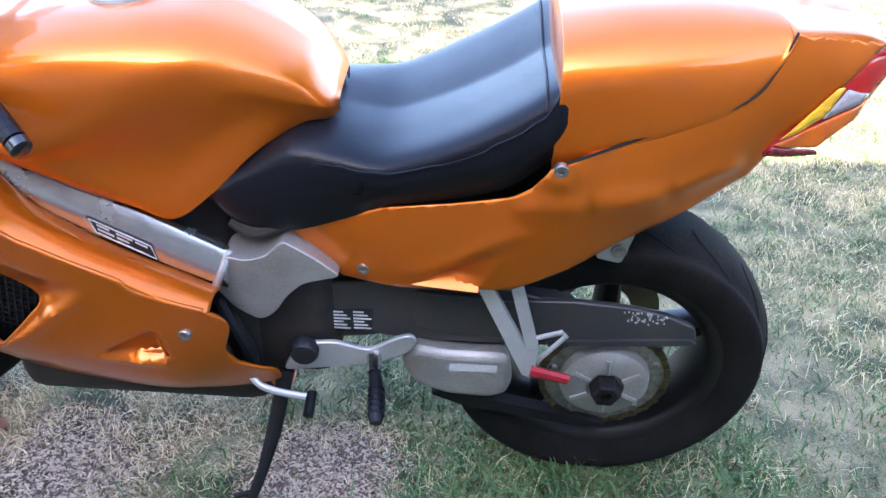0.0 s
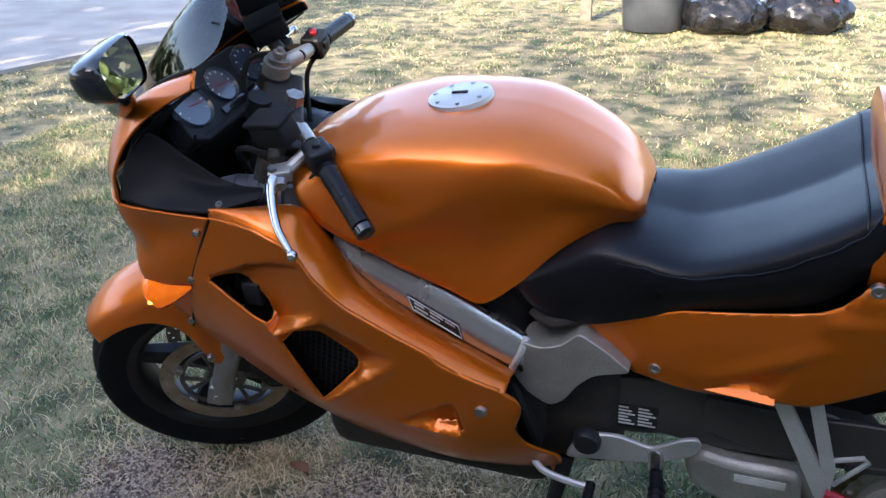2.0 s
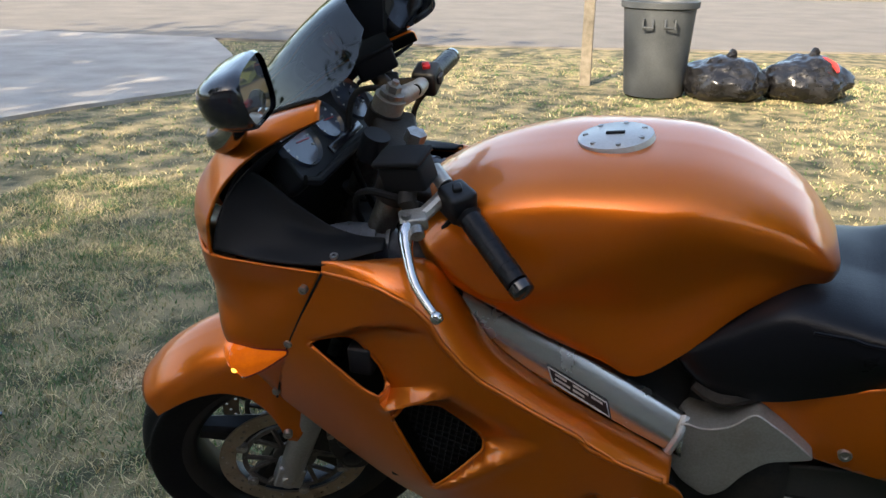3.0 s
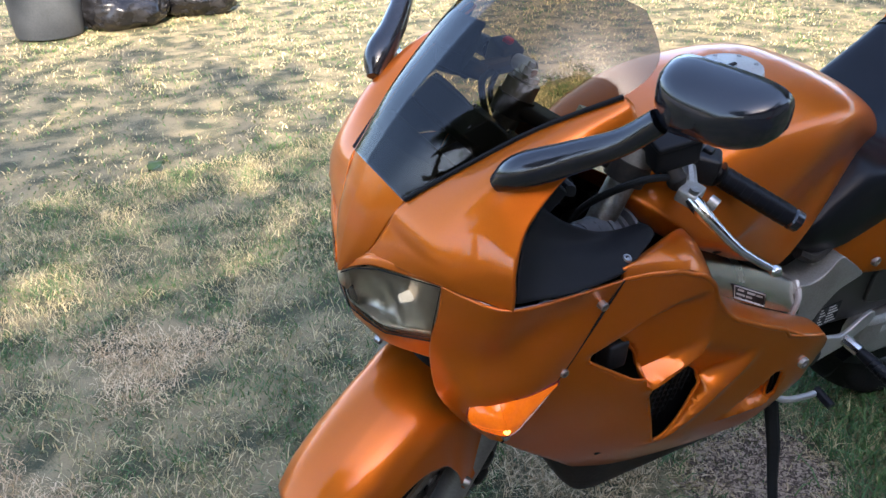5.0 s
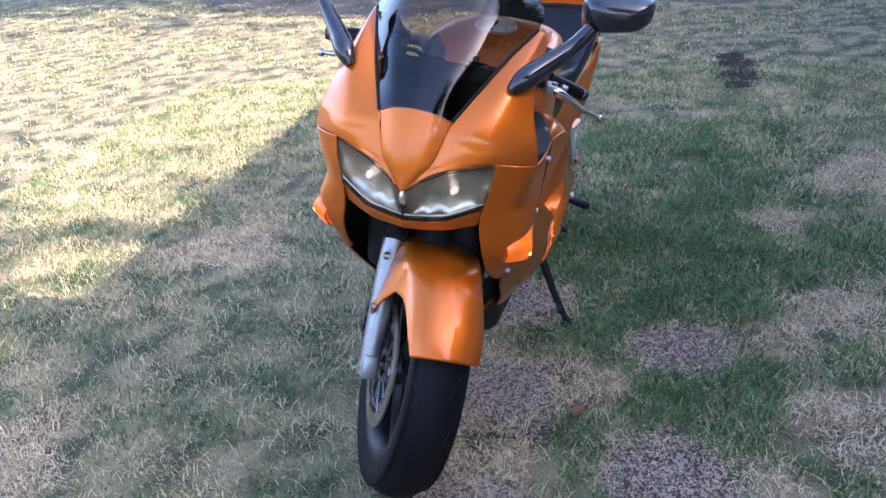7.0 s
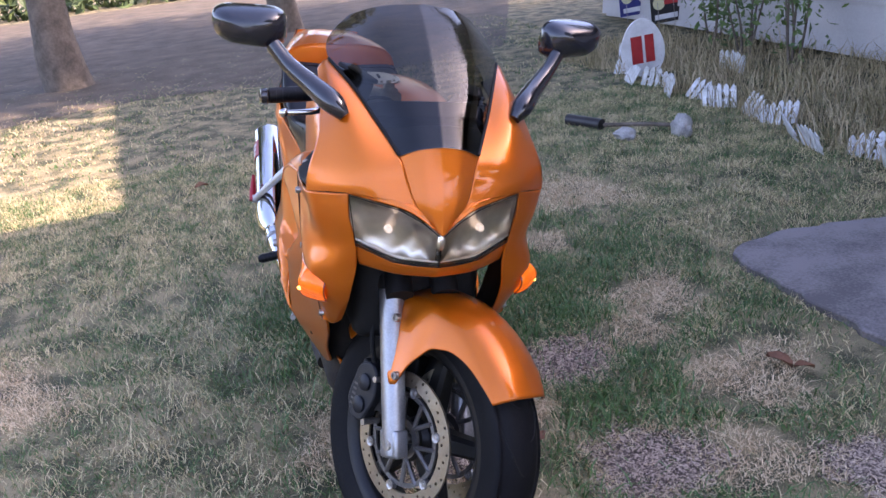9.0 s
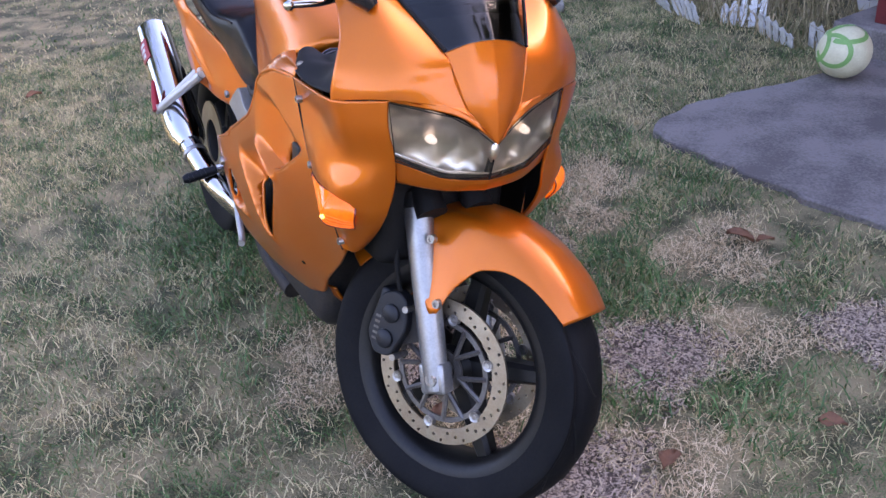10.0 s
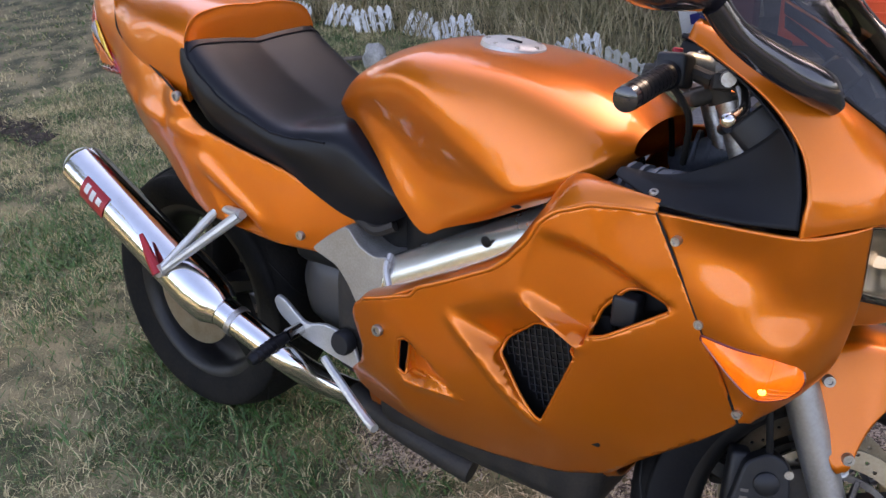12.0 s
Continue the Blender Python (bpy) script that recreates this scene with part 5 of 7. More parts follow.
# ---- wheels ----
def wheel(name, R, half, cx, cz, spokes, rim_r, turn, tyre_mat, label, grooves):
    rim_w = half * 0.86
    w = b(name, lathe([(rim_r + 0.006, rim_w), (rim_r - 0.012, rim_w), (rim_r - 0.03, rim_w * 0.75), (rim_r - 0.034, 0), (rim_r - 0.03, -rim_w * 0.75), (rim_r - 0.012, -rim_w), (rim_r + 0.006, -rim_w)], cx, cz, 72), RIM, label, turn=turn, smooth=50)
    prof = [(rim_r - 0.004, rim_w * 0.98), (rim_r + 0.012, rim_w * 1.08), (rim_r + (R - rim_r) * 0.5, half * 1.02), (rim_r + (R - rim_r) * 0.74, half * 0.98), (R - 0.020, half * 0.82), (R - 0.009, half * 0.6), (R - 0.002, half * 0.3), (R, 0)]
    prof = prof + [(r, -y) for r, y in prof[-2::-1]]
    part("tyre", lathe([tuple(p) for p in catmull(prof, 36)], cx, cz, 96), tyre_mat, w, "worn black tyre with curved tread grooves", turn=turn, smooth=180)
    gb = bmesh.new()
    for k in range(grooves):
        for s in (1, -1):
            pts = []
            for u in np.linspace(0, 1, 7):
                a = 2 * math.pi * (k + (0.5 if s < 0 else 0)) / grooves + 0.34 * u * u
                y = half * (0.12 + 0.72 * u) * s
                pts.append((cx + (np.interp(abs(y) / half, (0, 0.3, 0.6, 0.82, 0.98), (R, R - 0.002, R - 0.009, R - 0.020, R - 0.034)) + 0.0003) * math.cos(a), y, cz + (np.interp(abs(y) / half, (0, 0.3, 0.6, 0.82, 0.98), (R, R - 0.002, R - 0.009, R - 0.020, R - 0.034)) + 0.0003) * math.sin(a)))
            tube(pts, [0.0008, 0.002, 0.0024, 0.0026, 0.0026, 0.0022, 0.0008], 5, bm=gb)
    part("tread_groove", gb, DARK, w, turn=turn)
    for k in range(spokes):
        a = 2 * math.pi * k / spokes + 0.3
        c, s_ = math.cos(a), math.sin(a)
        bm = bmesh.new()
        rr = np.linspace(0.03, rim_r - 0.025, 5)
        rings = []
        for r in rr:
            t, d = np.interp(r, (0.03, rim_r), (0.026, 0.016)), np.interp(r, (0.03, rim_r), (half * 0.5, half * 0.28))
            rings.append([bm.verts.new((cx + r * c - q * t * s_, e * d, cz + r * s_ + q * t * c)) for q, e in ((-1, -0.6), (-0.6, -1), (0.6, -1), (1, -0.6), (1, 0.6), (0.6, 1), (-0.6, 1), (-1, 0.6))])
        for p, q in zip(rings, rings[1:]):
            for j in range(8):
                bm.faces.new((p[j], p[(j + 1) % 8], q[(j + 1) % 8], q[j]))
        bmesh.ops.recalc_face_normals(bm, faces=bm.faces)
        part("spoke", bm, RIM, w, turn=turn)
    part("hub", lathe([(0, half * 0.7), (0.035, half * 0.7), (0.045, half * 0.5), (0.045, -half * 0.5), (0.035, -half * 0.7), (0, -half * 0.7)], cx, cz, 32), RIM, w, turn=turn)
    return w


FX, FZ = 1.44, 0.30
fw = wheel("front_wheel", 0.30, 0.062, FX, FZ, 5, 0.222, STEER, RUBBER, "black front wheel turned to one side", 14)
rw = wheel("rear_wheel", 0.315, 0.092, 0.0, 0.312, 5, 0.224, None, DUSTY, "black rear wheel with a dusty tyre", 16)


def ring_plate(r0, r1, y0, y1, cx, cz, holes=(), segs=72):
    """A flat ring with round holes through it, as a brake disc has."""
    from mathutils.geometry import delaunay_2d_cdt
    rings = [[(r * math.cos(a), r * math.sin(a)) for a in np.linspace(0, 2 * math.pi, segs, endpoint=False)] for r in (r1, r0)]
    for hx, hz, hr in holes:
        rings.append([(hx + hr * math.cos(a), hz + hr * math.sin(a)) for a in np.linspace(0, 2 * math.pi, 8, endpoint=False)])
    pts, edges = [], []
    for r in rings:
        k = len(pts)
        pts += r
        edges += [(k + i, k + (i + 1) % len(r)) for i in range(len(r))]
    vs, _, fs, *_ = delaunay_2d_cdt([Vector(p) for p in pts], edges, [], 2, 1e-7)
    bm = bmesh.new()
    V = [bm.verts.new((cx + v.x, y0, cz + v.y)) for v in vs]
    for f in fs:
        c = np.mean([tuple(vs[i]) for i in f], 0)
        if np.hypot(*c) < r0 * 0.995 or any(np.hypot(c[0] - h[0], c[1] - h[1]) < h[2] * 0.92 for h in holes):
            continue
        bm.faces.new([V[i] for i in f])
    e = bmesh.ops.extrude_face_region(bm, geom=list(bm.faces))["geom"]
    bmesh.ops.translate(bm, vec=(0, y1 - y0, 0), verts=[v for v in e if isinstance(v, bmesh.types.BMVert)])
    bmesh.ops.recalc_face_normals(bm, faces=bm.faces)
    return bm


for s in (1, -1):
    holes = []
    for k in range(48):
        a = 2 * math.pi * k / 48
        r = (0.125, 0.133, 0.141)[k % 3]
        holes.append((r * math.cos(a), r * math.sin(a), 0.0034))
    disc = part("brake_disc", ring_plate(0.116, 0.148, 0.066 * s, 0.071 * s, FX, FZ, holes), DISC, fw, "drilled steel brake disc", turn=STEER, smooth=0)
    cm = ring_plate(0.094, 0.104, 0.063 * s, 0.068 * s, FX, FZ)
    carrier = part("disc_carrier", cm, CARRIER, fw, "grey spidered disc carrier", turn=STEER)
    part("carrier_hub", ring_plate(0.028, 0.044, 0.060 * s, 0.067 * s, FX, FZ), CARRIER, fw, turn=STEER)
    for k in range(6):
        a = 2 * math.pi * k / 6
        for d in (-0.24, 0.24):
            part("carrier_arm", tube([(FX + 0.038 * math.cos(a), 0.065 * s, FZ + 0.038 * math.sin(a)), (FX + 0.10 * math.cos(a + d), 0.066 * s, FZ + 0.10 * math.sin(a + d))], 0.0055, 6), CARRIER, fw, turn=STEER)
    for k in range(6):
        a = 2 * math.pi * (k + 0.5) / 6
        part("float_button", lathe([(0, 0.074 * s), (0.005, 0.074 * s), (0.006, 0.072 * s), (0.009, 0.074 * s), (0.011, 0.074 * s), (0.0115, 0.062 * s)], FX + 0.110 * math.cos(a), FZ + 0.110 * math.sin(a), 16), STEEL, fw, turn=STEER)

# fork and controls
AX = np.array((-0.385, 0.0, 0.923))
TILT = Matrix.Rotation(radians(-22.6), 4, "Y")


def caliper(s):
    """A two piston sliding caliper with its bridge, bosses and bracket."""
    body = b("brake_caliper", plate([(FX - 0.165, FZ + 0.03), (FX - 0.150, FZ + 0.115), (FX - 0.115, FZ + 0.135), (FX - 0.085, FZ + 0.12), (FX - 0.075, FZ + 0.06), (FX - 0.10, FZ - 0.005), (FX - 0.14, FZ - 0.01)], 0.082 * s, 0.112 * s, 0.014), PLASTIC, "dark two piston brake caliper", turn=STEER, bevel=0.004)
    part("bridge", box(FX - 0.168, FX - 0.135, min(0.05 * s, 0.09 * s), max(0.05 * s, 0.09 * s), FZ + 0.0, FZ + 0.12, 0.008), PLASTIC, body, turn=STEER)
    for dx, dz in ((-0.115, 0.085), (-0.118, 0.03)):
        part("piston_boss", lathe([(0, 0.122 * s), (0.014, 0.121 * s), (0.019, 0.117 * s), (0.020, 0.10 * s)], FX + dx, FZ + dz, 20), PLASTIC, body, turn=STEER)
    for k in range(5):
        part("print_bar", box(FX - 0.150, FX - 0.138, min(0.112 * s, 0.1127 * s), max(0.112 * s, 0.1127 * s), FZ + 0.018 + 0.012 * k, FZ + 0.023 + 0.012 * k), CARRIER, body, turn=STEER, smooth=0)
    for dx, dz in ((-0.085, 0.105), (-0.09, 0.0)):
        part("pin", tube([(FX + dx, 0.07 * s, FZ + dz), (FX + dx, 0.115 * s, FZ + dz)], 0.007, 10), STEEL, body, turn=STEER)
    part("bracket", plate([(FX - 0.10, FZ + 0.02), (FX - 0.10, FZ + 0.10), (FX - 0.045, FZ + 0.115), (FX - 0.02, FZ + 0.06)], 0.08 * s, 0.092 * s), GRIME, body, turn=STEER)


for s in (1, -1):
    base = np.array([FX + 0.01, 0.102 * s, FZ])
    leg = b("fork_leg", tube([base - AX * 0.022, base + AX * 0.05, base + AX * 0.18, base + AX * 0.33], [0.024, 0.0255, 0.027, 0.028], 20), FORK, "worn silver fork slider", turn=STEER)
    part("axle_clamp", box(-0.028, 0.028, -0.018, 0.018, -0.03, 0.03, 0.006, Matrix.Translation(base) @ TILT), FORK, leg, turn=STEER)
    bolt(leg, FX + 0.012, 0.121 * s, FZ, 0.013, turn=STEER)
    part("dust_seal", tube([base + AX * 0.33, base + AX * 0.36], 0.031, 20), DARK, leg, turn=STEER)
    b("fork_stanchion", tube([base + AX * 0.35, base + AX * 0.74], 0.0215, 18), STEEL, turn=STEER)
    caliper(s)
    b("brake_hose", tube([(FX - 0.115, 0.10 * s, FZ + 0.13), (FX - 0.13, 0.115 * s, FZ + 0.2), (FX - 0.15, 0.11 * s, FZ + 0.30), (FX - 0.20, 0.08 * s, FZ + 0.45)], 0.0055, 8, 20), DARK, turn=STEER)
b("axle", tube([(FX, -0.10, FZ), (FX, 0.10, FZ)], 0.012, 14), STEEL, turn=STEER)
TOP = np.array([FX + 0.01, 0, FZ]) + AX * 0.715
for hgt in (0.0, -0.17):
    c = TOP + AX * hgt
    m = Matrix.Translation(c) @ TILT
    b("fork_clamp", merge(box(-0.055, 0.02, -0.12, 0.12, -0.011, 0.011, 0.008, m), *[tube([c + (0, y, 0) - AX * 0.015, c + (0, y, 0) + AX * 0.015], 0.031, 18) for y in (-0.102, 0.102)]), GRIME, "fork clamp", turn=STEER)
b("steering_nut", tube([TOP + (-0.035, 0, 0) + AX * 0.01, TOP + (-0.035, 0, 0) + AX * 0.03], 0.017, 6), STEEL, turn=STEER)
b("ignition_switch", tube([TOP + (0.03, 0, 0) - AX * 0.01, TOP + (0.03, 0, 0) + AX * 0.035], 0.022, 20), PLASTIC, turn=STEER)
for s in (1, -1):
    a0, a1 = np.array([1.118, 0.112 * s, 0.996]), np.array([1.027, 0.334 * s, 0.930])
    d = a1 - a0
    up = TOP + (0, 0.102 * s, 0)
    riser = b("bar_riser", merge(tube([up + AX * 0.012, up + AX * 0.040], 0.027, 18), tube([up + AX * 0.027, a0 + d * 0.05, a0 + d * 0.16], [0.019, 0.015, 0.013], 12)), CAST, "cast silver handlebar riser", turn=STEER)
    part("fork_cap", merge(tube([up + AX * 0.042, up + AX * 0.050], 0.021, 20), tube([up + AX * 0.05, up + AX * 0.062], 0.013, 6), tube([up + AX * 0.062, up + AX * 0.07], 0.006, 10)), STEEL, riser, turn=STEER)
    part("clamp_bolt", tube([up + AX * 0.027 + (-0.03, 0.012 * s, 0), up + AX * 0.027 + (-0.045, 0.012 * s, 0.0)], 0.007, 8), STEEL, riser, turn=STEER)
    bar = b("handlebar", tube([a0, a1], 0.011, 12), DARK, "black clip-on handlebar", turn=STEER)
    part("grip", tube([a0 + d * 0.42, a0 + d * 0.44, a0 + d * 0.93], [0.0205, 0.0168, 0.0168], 18), VINYL, bar, "black rubber grip", turn=STEER)
    for k in range(8):
        u = 0.47 + k * 0.055
        part("grip_rib", tube([a0 + d * u, a0 + d * (u + 0.018)], 0.0174, 14), VINYL, bar, turn=STEER)
    part("bar_end", tube([a0 + d * 0.935, a0 + d * 0.95, a0 + d * 1.0, a0 + d * 1.012], [0.0145, 0.0175, 0.0165, 0.010], 18), GLOSS, bar, turn=STEER)
    turn_z = Matrix.Rotation(math.atan2(d[1], d[0]) - radians(90 * s), 4, "Z")
    c = a0 + d * 0.30
    sw = b("switch_box", box(-0.021, 0.022, -0.024, 0.024, -0.022, 0.024, 0.007, Matrix.Translation(c) @ turn_z), PLASTIC, "black switch housing", turn=STEER)
    part("switch_button", box(-0.007, 0.007, -0.008, 0.008, 0.020, 0.031, 0.003, Matrix.Translation(c)), RED if s < 0 else PLASTIC, sw, "red stop switch" if s < 0 else "", turn=STEER)
    part("switch_button", box(-0.028, -0.019, -0.01, 0.01, -0.004, 0.012, 0.003, Matrix.Translation(c) @ turn_z), PLASTIC, sw, turn=STEER)
    c = np.array((1.158, 0.142, 1.022)) if s > 0 else np.array((1.180, -0.215, 1.012))
    rm = Matrix.Translation(c) @ Matrix.Rotation(radians(-32 if s > 0 else 12), 4, "Z") @ Matrix.Rotation(radians(14), 4, "Y")
    mc = b("fluid_reservoir", box(-0.036, 0.036, -0.023, 0.023, -0.028, 0.014, 0.006, rm), MATT, "black brake fluid reservoir" if s < 0 else "black clutch fluid reservoir", turn=STEER)
    part("lid", box(-0.039, 0.039, -0.026, 0.026, 0.014, 0.024, 0.004, rm), MATT, mc, turn=STEER)
    p0 = np.array((1.168, 0.199 * s, 0.968))
    part("cylinder", tube([c + (0.0, 0.0, -0.028), (c + p0) / 2 + (0, 0, -0.015), p0 + (-0.01, -0.03 * s, 0.004)], 0.014, 12), GRIME, mc, turn=STEER)
    lev = [p0, p0 + (0.004, 0.020 * s, -0.006), p0 + (0.006, 0.05 * s, -0.016), p0 + (0.001, 0.095 * s, -0.034), np.array((1.148, 0.346 * s, 0.919))]
    lever = b("lever", tube(lev, [0.011, 0.0115, 0.0085, 0.0070, 0.0055], 12, 30), CHROME, "polished clutch lever" if s > 0 else "polished brake lever", turn=STEER)
    bm = bmesh.new()
    bmesh.ops.create_uvsphere(bm, u_segments=14, v_segments=10, radius=0.0095, matrix=Matrix.Translation(lev[-1]))
    part("lever_ball", bm, CHROME, lever, turn=STEER)
    part("perch", merge(box(-0.030, 0.010, -0.020, 0.010, -0.012, 0.010, 0.004, Matrix.Translation(p0)), tube([p0 + (-0.025, -0.012 * s, 0), a0 + d * 0.2], 0.011, 10)), CAST if s > 0 else GRIME, lever, turn=STEER)
    part("pivot_bolt", tube([p0 + (0, 0, 0.008), p0 + (0, 0, 0.017)], 0.0075, 10), STEEL, lever, turn=STEER)
    part("adjuster", tube([p0 + (-0.012, 0.022 * s, 0.004), p0 + (-0.012, 0.036 * s, 0.002)], 0.010, 12), STEEL, lever, turn=STEER)
    b("cable", tube([p0 + (-0.03, -0.03 * s, 0), p0 + (0.05, -0.06 * s, 0.02), p0 + (0.07, -0.12 * s, -0.06), p0 + (0.04, -0.14 * s, -0.18)], 0.0055, 8, 24), DARK, turn=STEER)
    b("cable", tube([a0 + d * 0.3 + (0, 0, -0.02), a0 + d * 0.3 + (0.03, -0.01 * s, -0.06), a0 + d * 0.1 + (0.02, -0.03 * s, -0.14)], 0.005, 8, 18), DARK, turn=STEER)


# front fender
def fender():
    rows = []
    for a in np.linspace(radians(41), radians(150), 26):
        deg = math.degrees(a)
        skirt = float(np.interp(deg, (41, 50, 60, 70, 80, 88, 94, 104, 109, 120, 150), (-0.008, -0.014, -0.022, -0.036, -0.064, -0.118, -0.170, -0.170, -0.10, -0.045, -0.03)))
        row = []
        for q, (w, dr) in enumerate(((0, 0.032), (0.03, 0.029), (0.056, 0.020), (0.073, 0.003), (0.080, skirt * 0.5), (0.083, skirt))):
            if deg < 50:
                w = w * (0.90 + 0.1 * (deg - 41) / 9)
            w += 0.044 * max(0, q - 2) / 3 * float(np.interp(deg, (50, 70, 84, 92, 106, 110), (0, 0.2, 0.55, 1, 1, 0)))
            row.append((FX + (0.30 + dr) * math.cos(a), w, FZ + (0.30 + dr) * math.sin(a)))
        rows.append(row)
    return sheet(patch(rows, 70, 26), True)


fend = b("front_fender", fender(), ORANGE, "orange front fender over the tyre", inner=DARK, solid=0.004, smooth=60, turn=STEER)
for s in (1, -1):
    bolt(fend, FX - 0.012, 0.1275 * s, FZ + 0.150, 0.009, turn=STEER)
    bolt(fend, FX - 0.058, 0.1215 * s, FZ + 0.262, 0.009, turn=STEER)

# ---- rear end ----
arm = b("swingarm", plate([(0.575, 0.515), (0.40, 0.535), (0.2, 0.532), (0.10, 0.50), (0.04, 0.44), (0.10, 0.40), (0.35, 0.395), (0.55, 0.42)], 0.06, 0.118, 0.02), GREY, "dark grey single sided swingarm", bevel=0.008)
part("chain_guard", plate([(0.36, 0.520), (0.20, 0.510), (0.08, 0.516), (-0.02, 0.508), (-0.085, 0.494), (-0.135, 0.470), (-0.144, 0.437), (-0.10, 0.430), (0.12, 0.412), (0.3, 0.425), (0.36, 0.44)], 0.112, 0.126, 0.012), GREY, arm, "dark grey chain guard", bevel=0.004)
part("guard_lip", plate([(0.12, 0.424), (0.12, 0.412), (-0.10, 0.430), (-0.143, 0.437), (-0.13, 0.446)], 0.126, 0.132, 0.003), GREY, arm)
part("front_guard", plate([(0.365, 0.405), (0.30, 0.392), (0.188, 0.394), (0.176, 0.330), (0.182, 0.296), (0.215, 0.279), (0.300, 0.284), (0.362, 0.312), (0.384, 0.362)], 0.105, 0.148, 0.022), CAST, arm, "silver sprocket guard", bevel=0.014)
lab = part("warning_label", plate([(0.293, 0.371), (0.293, 0.353), (0.207, 0.353), (0.207, 0.372)], 0.1482, 0.1490, 0.001), PAPER, arm, "pale printed label")
lab = part("info_label", plate([(0.518, 0.462), (0.519, 0.409), (0.436, 0.414), (0.434, 0.467)], 0.1186, 0.1198, 0.002), INK, arm, "black label with white print")
for k in range(6):
    for u, w in ((0.0, 0.03), (0.036, 0.032)):
        x0 = 0.506 - u
        z0 = 0.457 - 0.0078 * k + 0.05 * u
        bmx = plate([(x0, z0 + 0.0018), (x0, z0 - 0.0018), (x0 - w * (0.6 + 0.4 * ((k * 7 + int(u * 100)) % 3) / 2), z0 - 0.0015), (x0 - w * (0.6 + 0.4 * ((k * 7 + int(u * 100)) % 3) / 2), z0 + 0.002)], 0.1198, 0.1203, 0.0003)
        b("print_bar", bmx, PAPER, parent=arm)
rng = np.random.default_rng(5)
for k in range(44):
    x0 = rng.uniform(-0.085, -0.008)
    z0 = 0.496 + 0.18 * x0 + rng.uniform(-0.016, 0.010)
    b("paint_chip", plate([(x0, z0), (x0 + 0.004, z0 + 0.002), (x0 + 0.002, z0 + 0.006)], 0.126, 0.1265, 0.0003), PAPER, parent=arm)
hubc = b("hub_cover", lathe([(0.0, 0.128), (0.02, 0.128), (0.022, 0.118), (0.03, 0.118), (0.036, 0.124), (0.07, 0.122), (0.082, 0.114), (0.088, 0.09)], 0.0, 0.305, 56), CAST, "cast silver final drive hub cover", smooth=40)
for k in range(6):
    a = 2 * math.pi * k / 6 + 0.5
    part("hub_rib", tube([(0.036 * math.cos(a), 0.123, 0.305 + 0.036 * math.sin(a)), (0.07 * math.cos(a), 0.122, 0.305 + 0.07 * math.sin(a))], 0.006, 6), CAST, hubc)
part("axle_nut", lathe([(0, 0.136), (0.012, 0.136), (0.013, 0.15), (0.024, 0.15), (0.028, 0.146), (0.03, 0.118)], 0, 0.305, 6), DARK, hubc)
sp = b("rear_sprocket", ring_plate(0.085, 0.112, 0.092, 0.098, 0, 0.305), STEEL, "toothed rear sprocket")
ch = bmesh.new()
for k in range(54):
    a = 2 * math.pi * k / 54
    bmesh.ops.create_cube(ch, size=1, matrix=Matrix.Translation((0.118 * math.cos(a), 0.095, 0.305 + 0.118 * math.sin(a))) @ Matrix.Rotation(-a, 4, "Y") @ Matrix.Diagonal((0.012, 0.016 if k % 2 else 0.011, 0.0125, 1)))
part("chain", ch, CHAIN, sp, "oily drive chain", smooth=0)
for z0, z1 in ((0.42, 0.42),):
    ch = bmesh.new()
    for k in range(40):
        u = k / 40
        bmesh.ops.create_cube(ch, size=1, matrix=Matrix.Translation((0.02 + 0.54 * u, 0.095, z0 + (z1 - z0) * u)) @ Matrix.Diagonal((0.0125, 0.016 if k % 2 else 0.011, 0.012, 1)))
    part("chain", ch, CHAIN, sp, smooth=0)
for k in range(5):
    a = 2 * math.pi * k / 5 + 0.2
    part("bolt", lathe([(0, 0.106), (0.008, 0.106), (0.009, 0.094)], 0.099 * math.cos(a), 0.305 + 0.099 * math.sin(a), 6), STEEL, sp)
b("lower_guard", plate([(0.30, 0.262), (0.05, 0.205), (-0.02, 0.19), (0.02, 0.178), (0.25, 0.215), (0.33, 0.25)], 0.09, 0.115), DARK)
b("arm_shell", loft([(0.56, [(0.0, 0.35), (0.09, 0.36), (0.1, 0.45), (0.08, 0.52), (0, 0.53)]), (0.42, [(0, 0.37), (0.09, 0.38), (0.1, 0.45), (0.08, 0.52), (0, 0.53)]), (0.36, [(0, 0.4), (0.05, 0.4), (0.07, 0.45), (0.05, 0.5), (0, 0.51)])], 12, 14), GREY)
b("shock", tube([(0.46, 0, 0.34), (0.5, 0, 0.62)], 0.035, 16), DARK)
b("brake_disc_rear", ring_plate(0.07, 0.128, -0.09, -0.085, 0, 0.312), DISC)
